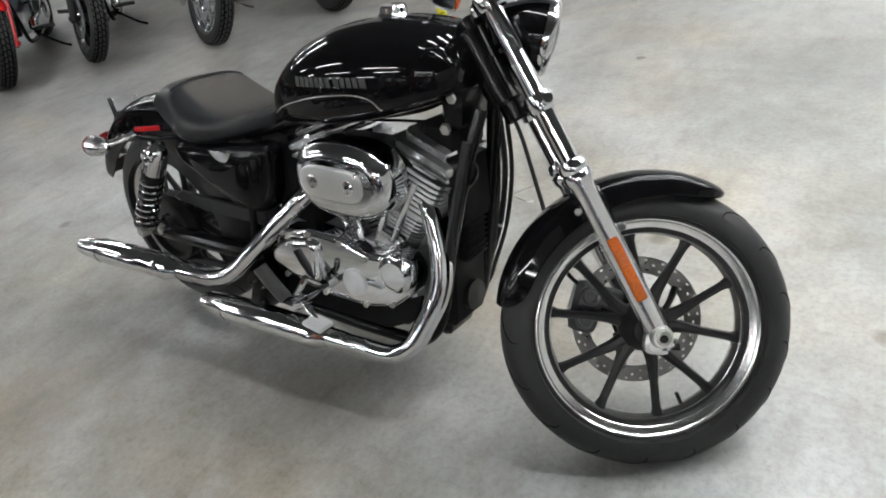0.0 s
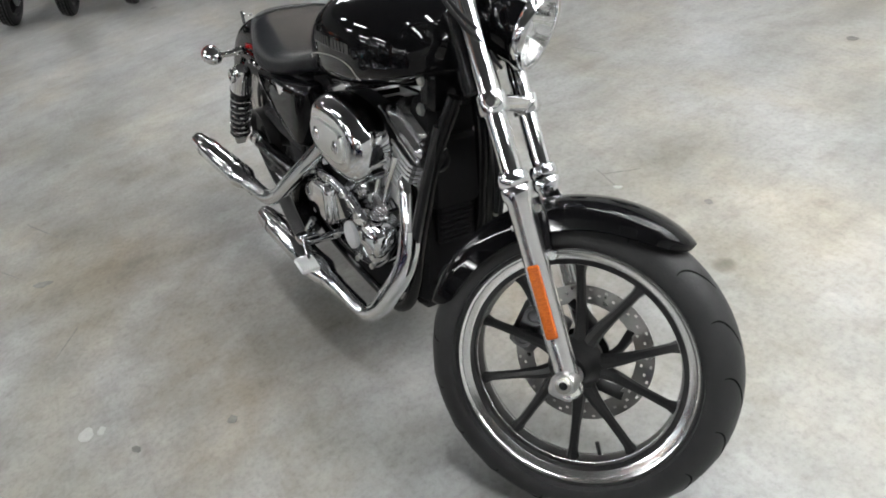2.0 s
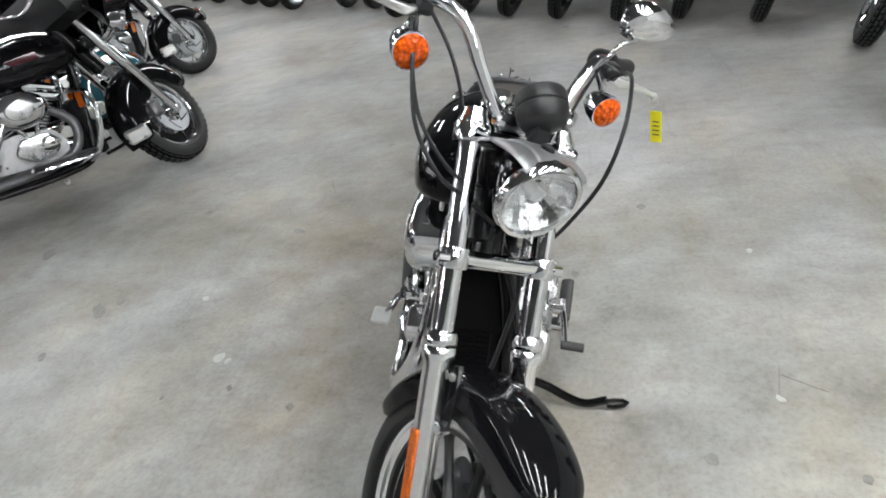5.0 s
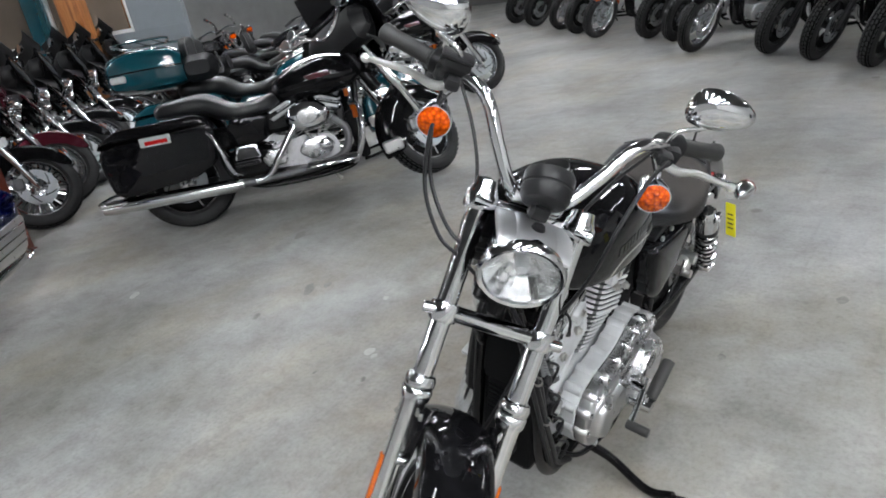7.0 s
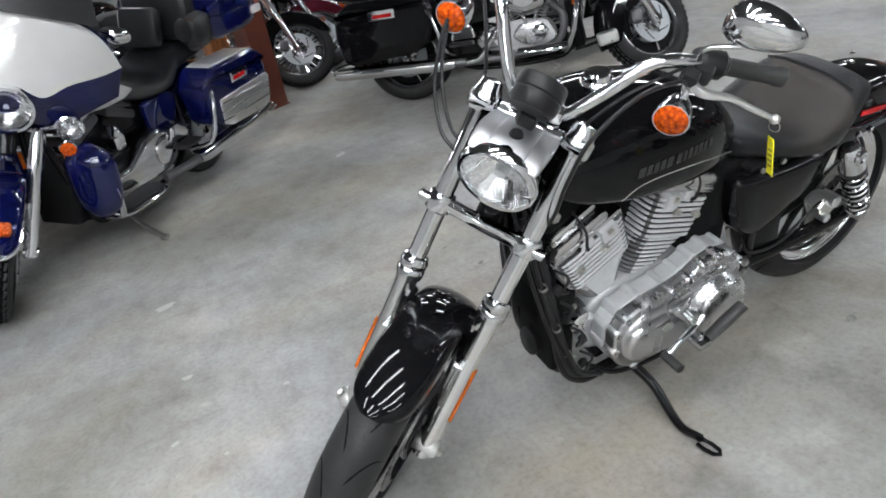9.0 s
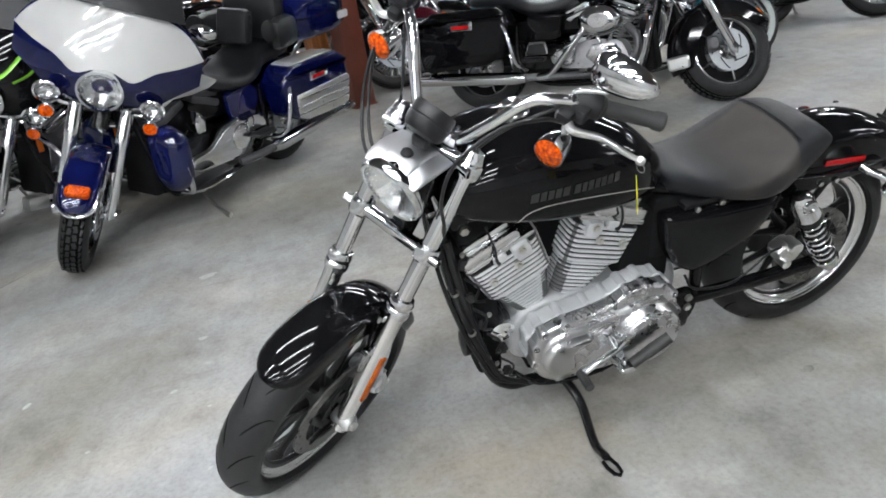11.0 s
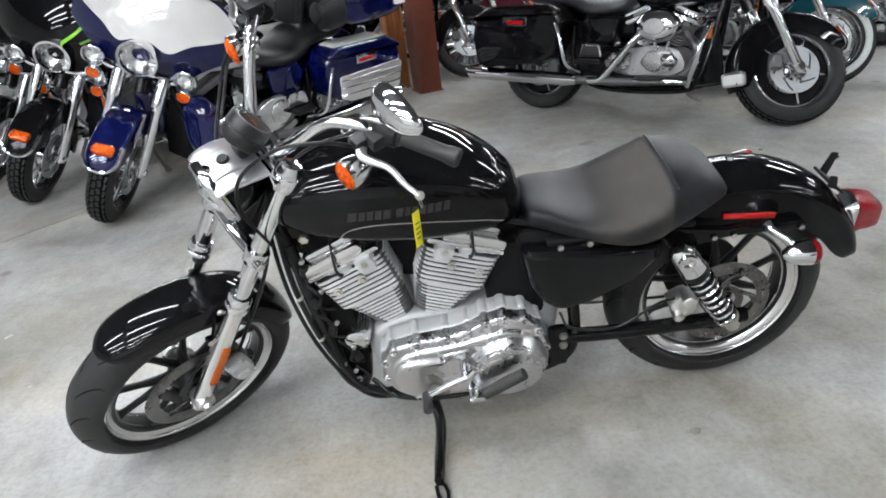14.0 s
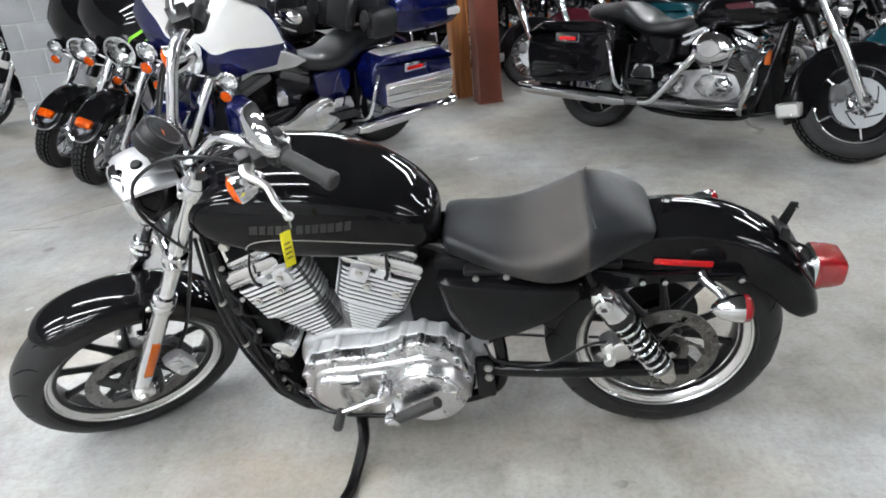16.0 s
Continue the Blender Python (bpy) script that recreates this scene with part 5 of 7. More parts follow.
    part("front_guard", cat(tube([(1.095, 0.055, 0.70), (1.078, 0.085, 0.55), (1.05, 0.105, 0.38), (1.02, 0.115, 0.27)], 0.013, 8, 6), tube([(1.095, -0.055, 0.70), (1.078, -0.085, 0.55), (1.05, -0.105, 0.38), (1.02, -0.115, 0.27)], 0.013, 8, 6)), PLASTIC, bike, "black wire loom along the frame")
    for k, dx in enumerate((0.0, 0.018)):
        part("wire_loom", tube([(1.115 + dx, 0.045, 0.74), (1.105 + dx, 0.085, 0.60), (1.075 + dx, 0.112, 0.45), (1.035 + dx, 0.122, 0.33), (1.000 + dx, 0.125, 0.25), (0.93, 0.13, 0.20)], 0.0075 - 0.002 * k, 8, 6), PLASTIC, bike, "black wire loom")
    for x, z in ((1.098, 0.57), (1.070, 0.44), (1.035, 0.33), (1.005, 0.26)):
        part("loom_clip", lathe([(0.009, -0.004), (0.0105, -0.004), (0.0105, 0.004), (0.009, 0.004)], (x, 0.115 - 0.15 * max(0, z - 0.45), z), (0.35, 0, 1), 14, closed=True), ZINC, bike, "zinc cable clip")
    # connectors, bolts and short leads among the frame rails
    rnd = random.Random(9)
    for k in range(14):
        z = 0.26 + 0.032 * k
        x = 0.985 + 0.30 * (z - 0.26) * 0.75 + rnd.uniform(-0.02, 0.02)
        y = 0.118 - 0.10 * max(0, z - 0.45) + rnd.uniform(-0.012, 0.006)
        if k % 3 == 0:
            part("connector", block((x, y, z), (0.022, 0.014, 0.030), 0.004, Matrix.Rotation(rnd.uniform(-0.6, 0.9), 3, "Y")), PLASTIC, bike)
        elif k % 3 == 1:
            part("frame_bolt", bolt_head((x, y, z), (0.2, 1, 0), 0.007, 0.008), ZINC, bike)
        else:
            part("short_lead", tube([(x, y, z), (x - 0.03, y + 0.012, z - 0.03), (x - 0.02, y + 0.004, z - 0.075), (x - 0.05, y - 0.01, z - 0.10)], 0.0035, 6, 5), PLASTIC, bike)
    part("horn_disc", lathe([(0.0, 0.018), (0.030, 0.016), (0.040, 0.008), (0.042, 0.0), (0.0, -0.02)], (1.075, -0.06, 0.63), (0.6, -1, 0), 28), WRINKLE, bike, "black horn disc")
    for nm, c, sz in (("ignition_coil", (1.02, 0.0, 0.70), (0.10, 0.12, 0.08)), ("backbone", (0.62, 0.0, 0.66), (0.26, 0.09, 0.06)), ("battery_box", (0.50, 0.0, 0.56), (0.10, 0.16, 0.20)), ("under_seat_tray", (0.33, 0.0, 0.56), (0.30, 0.16, 0.12)), ("starter_cover", (0.555, 0.0, 0.50), (0.15, 0.15, 0.26)), ("frame_gusset", (1.015, 0.0, 0.36), (0.075, 0.15, 0.28)), ("intake_box", (0.815, -0.02, 0.60), (0.10, 0.10, 0.14)), ("coil_cover", (1.055, 0.0, 0.575), (0.05, 0.13, 0.17))):
        part(nm, block(c, sz, 0.015), MATTE, bike, "black painted box")
    part("rear_hugger", mudguard(REAR, [(20, 0.335, 0.07, 0.02, 0.02), (60, 0.335, 0.075, 0.03, 0.02), (90, 0.34, 0.075, 0.03, 0.02)], nseg=20), PLASTIC, bike, "black inner fender")
    part("rear_caliper", cat(block((0.128, 0.105, 0.372), (0.062, 0.06, 0.075), 0.012, Matrix.Rotation(radians(30), 3, "Y")), rod((0.12, 0.10, 0.40), (0.12, 0.15, 0.40), 0.02, 16), rod((0.145, 0.11, 0.355), (0.145, 0.152, 0.355), 0.014, 14)), SATIN, bike, "cast rear brake caliper")
    part("rear_brake_hose", tube([(0.15, 0.12, 0.40), (0.20, 0.13, 0.40), (0.30, 0.13, 0.335), (0.42, 0.125, 0.35), (0.45, 0.11, 0.40)], 0.0036, 8, 6), PLASTIC, bike, "black rear brake hose")
    for s in (-1, 1):
        pv = part("pivot_bracket", block((0.455, s * 0.115, 0.285), (0.05, 0.03, 0.14), 0.008), WRINKLE, bike, "black swingarm pivot plate")
        for z in (0.335, 0.300):
            part("pivot_bolt", bolt_head((0.445, s * 0.132, z), (0, s, 0), 0.012, 0.009), ZINC, pv)

    # right: air cleaner, cam cover, exhaust
    ao = [(0.818 + 0.146 * math.copysign(abs(math.cos(q)) ** 0.72, math.cos(q)) * (1.0 + 0.04 * math.sin(q)), 0.603 + 0.096 * math.copysign(abs(math.sin(q)) ** 0.88, math.sin(q))) for q in np.linspace(0, 2 * math.pi, 56, endpoint=False)]
    part("air_cleaner_base", prism(offset_outline(ao, -0.004), -0.055, -0.124, 0.006), PLASTIC, bike, "black air cleaner backing plate")
    air = part("air_cleaner", prism(ao, -0.105, -0.189, 0.042, steps=8), CHROME, bike, "oval chrome air cleaner cover")
    io = [(0.806 + 0.094 * math.copysign(abs(math.cos(q)) ** 0.45, math.cos(q)), 0.603 + 0.040 * math.copysign(abs(math.sin(q)) ** 0.8, math.sin(q))) for q in np.linspace(0, 2 * math.pi, 48, endpoint=False)]
    part("insert_plate", prism(io, -0.185, -0.195, 0.004), SATIN, air, "satin aluminium insert plate")
    for x in (0.752, 0.862):
        part("insert_bolt", lathe([(0.0, 0.008), (0.008, 0.007), (0.011, 0.003), (0.017, 0.001), (0.017, -0.002)], (x, -0.195, 0.603), (0, -1, 0), 20), CHROME, air, "chrome screw")
    cam_o = [(1.000, 0.385), (0.985, 0.425), (0.945, 0.440), (0.905, 0.422), (0.85, 0.415), (0.77, 0.440), (0.66, 0.445), (0.56, 0.430), (0.505, 0.385), (0.505, 0.33), (0.56, 0.285), (0.70, 0.262), (0.84, 0.262), (0.93, 0.285), (0.985, 0.335)]
    cam_cover = part("cam_cover", prism(round_outline(cam_o, 0.02), -0.095, -0.150, 0.016, steps=6), CHROME, bike, "chrome cam cover")
    part("timer_cover", lathe([(0.0, 0.018), (0.034, 0.018), (0.038, 0.014), (0.047, 0.010), (0.050, 0.0), (0.050, -0.02)], (0.948, -0.152, 0.388), (0, -1, 0), 36), CHROME, cam_cover, "round chrome timer cover")
    part("oil_pump_boss", lathe([(0.0, 0.012), (0.02, 0.012), (0.036, 0.006), (0.040, -0.01)], (0.808, -0.150, 0.330), (0, -1, 0), 28), CAST, cam_cover)
    part("sprocket_cover", prism(round_outline([(0.70, 0.425), (0.60, 0.415), (0.53, 0.375), (0.53, 0.335), (0.60, 0.30), (0.70, 0.30)], 0.03), -0.148, -0.170, 0.018, steps=5), CHROME, cam_cover, "chrome sprocket cover")
    for x, z in offset_outline(cam_o, -0.012)[2:8] + offset_outline(cam_o, -0.012)[10:14]:
        part("cam_screw", bolt_head((x, -0.151, z), (0, -1, 0), 0.008, 0.006), ZINC, cam_cover)
    part("lower_case_plate", prism(round_outline([(0.985, 0.315), (0.955, 0.235), (0.87, 0.190), (0.60, 0.190), (0.46, 0.215), (0.425, 0.33), (0.47, 0.46), (0.52, 0.47), (0.52, 0.36), (0.57, 0.29), (0.70, 0.27), (0.84, 0.27), (0.93, 0.29)], 0.015), -0.097, -0.108, 0.004), MATTE, bike, "black lower engine cradle")
    # exhaust: front pipe low, rear pipe high
    lo = filleted([(0.955, -0.055, 0.565), (1.005, -0.085, 0.545), (1.062, -0.115, 0.37), (0.985, -0.190, 0.178), (0.80, -0.198, 0.176)], 0.075, 8)
    hi = filleted([(0.66, -0.06, 0.565), (0.655, -0.13, 0.535), (0.395, -0.228, 0.262), (0.22, -0.246, 0.266)], 0.075, 8)
    part("exhaust_pipe", tube(None, 0.0235, 18, path=lo), CHROME, bike, "chrome front exhaust pipe")
    part("exhaust_pipe", tube(None, 0.0235, 18, path=hi), CHROME, bike, "chrome rear exhaust pipe")
    for a, b in (((0.80, -0.198, 0.176), (0.285, -0.222, 0.168)), ((0.285, -0.240, 0.264), (-0.195, -0.288, 0.272))):
        a, b = Vector(a), Vector(b)
        L = (b - a).length
        muf = part("muffler", lathe([(0.0, 0.0), (0.024, 0.0), (0.026, 0.012), (0.026, 0.06), (0.033, 0.085), (0.0395, 0.10), (0.0395, L - 0.13), (0.037, L - 0.085), (0.031, L - 0.01), (0.029, L), (0.025, L), (0.024, L - 0.05), (0.0, L - 0.05)], a, b - a, 28), CHROME, bike, "tapered chrome muffler")
        dd = (b - a).normalized()
        part("muffler_clamp", lathe([(0.027, 0.055), (0.0345, 0.082), (0.041, 0.098), (0.041, 0.135), (0.0395, 0.136)], a, dd, 28), CHROME, muf)
        part("muffler_tip", lathe([(0.0385, L - 0.092), (0.0375, L - 0.075), (0.036, L - 0.07)], a, dd, 28), CHROME, muf)
        part("muffler_bolt", rod(a + dd * 0.12 + Vector((0, 0.02, -0.05)), a + dd * 0.12 + Vector((0, 0.02, -0.03)), 0.006, 8), PLASTIC, muf)
    part("heat_shield", tube(None, 0.0265, 18, path=[p for p in lo if p.z > 0.20 and p.y < -0.09 and p.x > 1.0]), CHROME, bike, "chrome heat shield")
    part("exhaust_bracket", cat(block((0.50, -0.17, 0.235), (0.05, 0.10, 0.10), 0.01, Matrix.Rotation(radians(20), 3, "Y")), block((0.46, -0.15, 0.30), (0.04, 0.06, 0.14), 0.01, Matrix.Rotation(radians(25), 3, "Y"))), WRINKLE, bike, "black exhaust bracket")
    # right controls
    part("brake_pedal", cat(rod((0.66, -0.11, 0.255), (0.66, -0.235, 0.255), 0.012, 14), tube([(0.66, -0.232, 0.255), (0.71, -0.240, 0.285), (0.75, -0.252, 0.272), (0.775, -0.262, 0.265)], 0.010, 10, 5)), CHROME, bike, "chrome rear brake pedal")
    part("pedal_pad", block((0.785, -0.272, 0.266), (0.060, 0.050, 0.014), 0.004, Matrix.Rotation(radians(8), 3, "Y")), PALE, bike, "pale ribbed brake pedal pad")
    rp = part("foot_peg", cat(tube([(0.635, -0.23, 0.275), (0.60, -0.235, 0.31), (0.565, -0.24, 0.355)], 0.019, 12, 4, flat=0.8)), GRIP, bike, "folded black rubber foot peg")
    part("peg_mount", cat(block((0.645, -0.215, 0.262), (0.05, 0.06, 0.028), 0.007), tube([(0.645, -0.215, 0.27), (0.68, -0.22, 0.31), (0.70, -0.21, 0.345)], 0.009, 8, 4)), CHROME, rp, "chrome peg clevis")
    part("drive_belt", cat(tube([(0.52, -0.09, 0.42), (0.30, -0.09, 0.425), (0.0, -0.09, 0.418)], 0.012, 8, 1, flat=0.35), tube([(0.52, -0.09, 0.25), (0.30, -0.09, 0.22), (0.0, -0.09, 0.194)], 0.012, 8, 1, flat=0.35)), RUBBER, bike, "black drive belt")
    part("belt_guard", prism(round_outline([(0.47, 0.44), (0.10, 0.445), (0.06, 0.42), (0.20, 0.40), (0.47, 0.40)], 0.012), -0.098, -0.112, 0.004), PLASTIC, bike, "black belt guard")
    # dark plate added to stand for the shade below the engine
    part("belly_plate", block((0.70, 0.0, 0.205), (0.42, 0.16, 0.03), 0.008), WRINKLE, bike, "black plate added as shade under the engine")
    # the frame stands a little askew of the turned fork
    across = BIKE.inverted().to_3x3() @ Vector((0, 1, 0))
    for ob in bike.children_recursive:
        if ob.name not in FIXED:
            n = len(ob.data.vertices)
            co = np.empty(n * 3)
            ob.data.vertices.foreach_get("co", co)
            co = co.reshape(n, 3)
            aft = np.clip((0.6 - co[:, :1]) / 0.5, 0, 1)
            co += (-0.038 + 0.020 * co[:, :1]) * np.array(across)[None, :] - aft * np.array([[0.012, 0, 0]])
            ob.data.vertices.foreach_set("co", co.ravel())
            ob.data.update()
    # the rear wheel, a little more upright than the leaning frame
    tilt = BIKE.inverted() @ Matrix.Translation((-0.006, -0.012, 0)) @ Matrix.Rotation(radians(5), 4, "X") @ Matrix.Translation((0, 0.030, 0)) @ BIKE
    for ob in (rw, *rw.children_recursive):
        ob.data.transform(tilt)
    return bike


sport_cruiser()

# ---- other motorcycles ----


def turned_wheel(root, name, c, R, rim, w, spokes, xf, style, whitewall=False, disc=True, metal=None):
    h = w * 0.36
    metal = metal or CHROME
    wheel = part(name, lathe([(rim, -h), (rim - 0.006, -h - 0.003), (rim - 0.02, -h + 0.012), (rim - 0.026, 0), (rim - 0.02, h - 0.012), (rim - 0.006, h + 0.003), (rim, h)], c, (0, 1, 0), 44, closed=True), metal, root, "chrome rim" if metal is CHROME else "black cast rim", xf=xf)
    part("tyre", lathe(tyre_profile(R, rim, w), c, (0, 1, 0), 44, closed=True), RUBBER, wheel, "black tyre", xf=xf)
    # tread blocks on a dark grooved crown
    crown = [(R - w / 2) + w / 2 * math.cos(math.asin(y / (w / 2))) ** 0.9 for y in (0.0, 0.016, 0.032, 0.046)]
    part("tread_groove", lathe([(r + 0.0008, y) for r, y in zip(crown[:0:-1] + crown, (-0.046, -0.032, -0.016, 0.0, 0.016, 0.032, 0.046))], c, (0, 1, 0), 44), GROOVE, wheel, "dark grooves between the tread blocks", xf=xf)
    blocks = []
    for k in range(46):
        a = 2 * math.pi * k / 46
        for y, sk in ((-0.034, 0.10), (-0.012, -0.06), (0.012, 0.06), (0.034, -0.10)):
            q = math.asin(min(0.95, abs(y) / (w / 2)))
            r = (R - w / 2) + w / 2 * math.cos(q) ** 0.9
            o = c + Vector((math.cos(a + sk * 0.3) * r, y, math.sin(a + sk * 0.3) * r))
            m = Matrix.Translation(o) @ Matrix.Rotation(-a, 4, "Y") @ Matrix.Rotation(sk * 2.5, 4, "X")
            blocks.append(moved(([(i, j, k2) for k2 in (-0.0165, 0.0165) for i, j in ((-0.002, -0.0092), (0.0011, -0.0092), (0.0011, 0.0092), (-0.002, 0.0092))], [(0, 1, 2, 3), (4, 5, 6, 7), (0, 1, 5, 4), (1, 2, 6, 5), (2, 3, 7, 6), (3, 0, 4, 7)]), m))
    tagged(part("tread", cat(*blocks), RUBBER, wheel, "small rubber tread blocks", xf=xf), kind="stuff")
    if whitewall:
        part("whitewall", cat(*[lathe([(rim + 0.012, s * (w / 2 - 0.004)), (rim + 0.035, s * (w / 2 + 0.0035)), (R - 0.045, s * (w / 2 + 0.003))], c, (0, 1, 0), 44) for s in (-1, 1)]), WHITEWALL, wheel, "white sidewall band", xf=xf)
    if style == "slots" and spokes <= 10:
        part("wheel_face", lathe([(0.135, -0.020), (rim - 0.024, -0.026), (rim - 0.024, 0.026), (0.135, 0.020)], c, (0, 1, 0), 44, closed=True), MATTE, wheel, "black wheel centre between the slots", xf=xf)
    part("hub", lathe([(0.0, -0.06), (0.03, -0.06), (0.045, -0.05), (0.04, 0.0), (0.045, 0.05), (0.03, 0.06), (0.0, 0.06)], c, (0, 1, 0), 24), metal, wheel, "wheel hub", xf=xf)
    for k in range(spokes):
        a = 2 * math.pi * k / spokes
        d = Vector((math.cos(a), 0, math.sin(a)))
        s = 0.018 * (1 if k % 2 else -1)
        if style == "slots":
            pts, rr = [c + d * 0.04 + Vector((0, s * (1.6 if spokes > 10 else 2.4), 0)), c + d * (rim - 0.015) + Vector((0, s, 0))], 0.0085
        else:
            e = Vector((math.cos(a + 0.25 * (1 if k % 4 < 2 else -1)), 0, math.sin(a + 0.25 * (1 if k % 4 < 2 else -1))))
            pts, rr = [c + d * 0.045 + Vector((0, s * 2, 0)), c + e * (rim - 0.018)], 0.0038
        part("spoke", tube(pts, rr, 5, 1), metal, wheel, xf=xf)
    if disc:
        for s in (-1, 1):
            part("brake_disc", lathe([(0.07, s * 0.068), (0.142, s * 0.068), (0.142, s * 0.073), (0.07, s * 0.073)], c, (0, 1, 0), 40, closed=True), DISC, wheel, "steel brake disc", xf=xf)
            for k in range(5):
                # near-black bars paint the slots as shaded openings
                part("disc_slot", tube([c + Vector((math.cos(a) * r, s * 0.0715, math.sin(a) * r)) for a, r in ((radians(72 * k + 6), 0.082), (radians(72 * k + 26), 0.092), (radians(72 * k + 44), 0.112), (radians(72 * k + 54), 0.126))], 0.0045, 6, 3), GAP_SHADE, wheel, xf=xf)
            for k in range(5):
                a = radians(72 * k)
                d, t = Vector((math.cos(a), s * 0, math.sin(a))), Vector((-math.sin(a), 0, math.cos(a)))
                part("disc_arm", tube([c + Vector((0, s * 0.071, 0)) + d * 0.03, c + Vector((0, s * 0.071, 0)) + d * 0.055 + t * 0.02, c + Vector((0, s * 0.071, 0)) + d * 0.09 + t * 0.015], 0.008, 6, 3), POLISHED, wheel, xf=xf)
    return wheel


def v_engine(root, x, z, finish, heads=CHROME):
    """A big air-cooled twin: case, two finned cylinders, covers, round air cleaner."""
    part("engine_case", prism(round_outline([(x + 0.18, z - 0.02), (x + 0.13, z + 0.07), (x - 0.05, z + 0.09), (x - 0.24, z + 0.06), (x - 0.30, z + 0.0), (x - 0.28, z - 0.09), (x + 0.08, z - 0.12), (x + 0.16, z - 0.09)], 0.03), -0.105, 0.11, 0.02), finish, root, "cast engine case")
    for s in (-1, 1):
        tl = radians(22.5) * s
        m = Matrix.Translation((x, 0, z)) @ Matrix.Rotation(tl, 4, "Y")
        # near-black core paints the shade between these fins
        cyl = part("cylinder", moved(rod((0, 0, 0.08), (0, 0, 0.36), 0.05, 16), m), GAP_SHADE, root, "finned engine cylinder")
        for k in range(9):
            hw = 0.072 + 0.022 * min(1, k / 7)
            o = round_outline([(-hw, -hw), (hw, -hw), (hw, hw), (-hw, hw)], 0.03, 2)
            part("fin", moved(loft([[(px, py, 0.12 + 0.019 * k + dz) for px, py in o] for dz in (0, 0.006)]), m), finish, cyl)
        part("rocker_box", moved(cat(block((0.02 * s, 0, 0.300), (0.225, 0.215, 0.055), 0.018), block((0.025 * s, 0, 0.345), (0.195, 0.195, 0.05), 0.018)), m), heads, root, "engine rocker box")
        part("pushrod_tube", moved(rod((0.02, -0.10, 0.05), (0.02, -0.105, 0.30), 0.013, 10), m), CHROME, root, "chrome pushrod tube")
    wide = Matrix.Translation((x + 0.01, -0.17, z + 0.215)) @ Matrix.Diagonal((1.28, 1.0, 0.92, 1.0))
    air = part("air_cleaner", moved(lathe([(0.0, 0.060), (0.05, 0.057), (0.085, 0.046), (0.106, 0.026), (0.112, 0.0), (0.112, -0.05), (0.0, -0.05)], (0, 0, 0), (0, -1, 0), 36), wide), CHROME, root, "oval chrome air cleaner")
    part("air_cleaner_insert", moved(lathe([(0.0, 0.065), (0.052, 0.0625), (0.056, 0.055)], (0, 0, 0), (0, -1, 0), 28), wide), POLISHED, air)
    part("cam_cover", prism(round_outline([(x + 0.15, z + 0.0), (x + 0.09, z + 0.07), (x - 0.05, z + 0.06), (x - 0.10, z - 0.02), (x - 0.02, z - 0.08), (x + 0.10, z - 0.07)], 0.03), -0.115, -0.155, 0.012), BUFFED, root, "chrome cam cover")
    part("timer_cover", lathe([(0.0, 0.015), (0.032, 0.014), (0.045, 0.006), (0.048, -0.02)], (x + 0.085, -0.155, z + 0.0), (0, -1, 0), 28), CHROME, root, "round chrome timer cover")
    part("oil_filter", lathe([(0.0, 0.03), (0.03, 0.03), (0.038, 0.02), (0.038, -0.06), (0.0, -0.06)], (x + 0.22, 0.0, z - 0.05), (1, 0, 0), 20), CHROME, root, "chrome oil filter")
    part("gearbox_cover", prism(round_outline([(x - 0.16, z + 0.05), (x - 0.18, z - 0.07), (x - 0.30, z - 0.08), (x - 0.34, z - 0.02), (x - 0.30, z + 0.04)], 0.025), -0.105, -0.150, 0.014), BUFFED, root, "polished gearbox side cover")
    part("horn_cover", dome(round_outline([(x - 0.035, z + 0.12), (x + 0.045, z + 0.12), (x + 0.050, z + 0.20), (x + 0.01, z + 0.26), (x - 0.04, z + 0.21)], 0.02), 0.10, 0.185, 0.7), CHROME, root, "chrome horn cover")
    pc = part("primary_cover", prism(round_outline([(x + 0.15, z - 0.07), (x + 0.12, z + 0.01), (x - 0.03, z + 0.02), (x - 0.16, z + 0.10), (x - 0.28, z + 0.13), (x - 0.39, z + 0.09), (x - 0.43, z + 0.0), (x - 0.38, z - 0.10), (x - 0.25, z - 0.13), (x + 0.06, z - 0.11)], 0.035), 0.11, 0.185, 0.025, steps=4), CHROME, root, "chrome primary cover")
    part("derby_cover", lathe([(0.0, 0.012), (0.07, 0.012), (0.085, 0.004), (0.088, -0.02)], (x - 0.295, 0.188, z + 0.0), (0, 1, 0), 32), CHROME, pc, "round chrome derby cover")


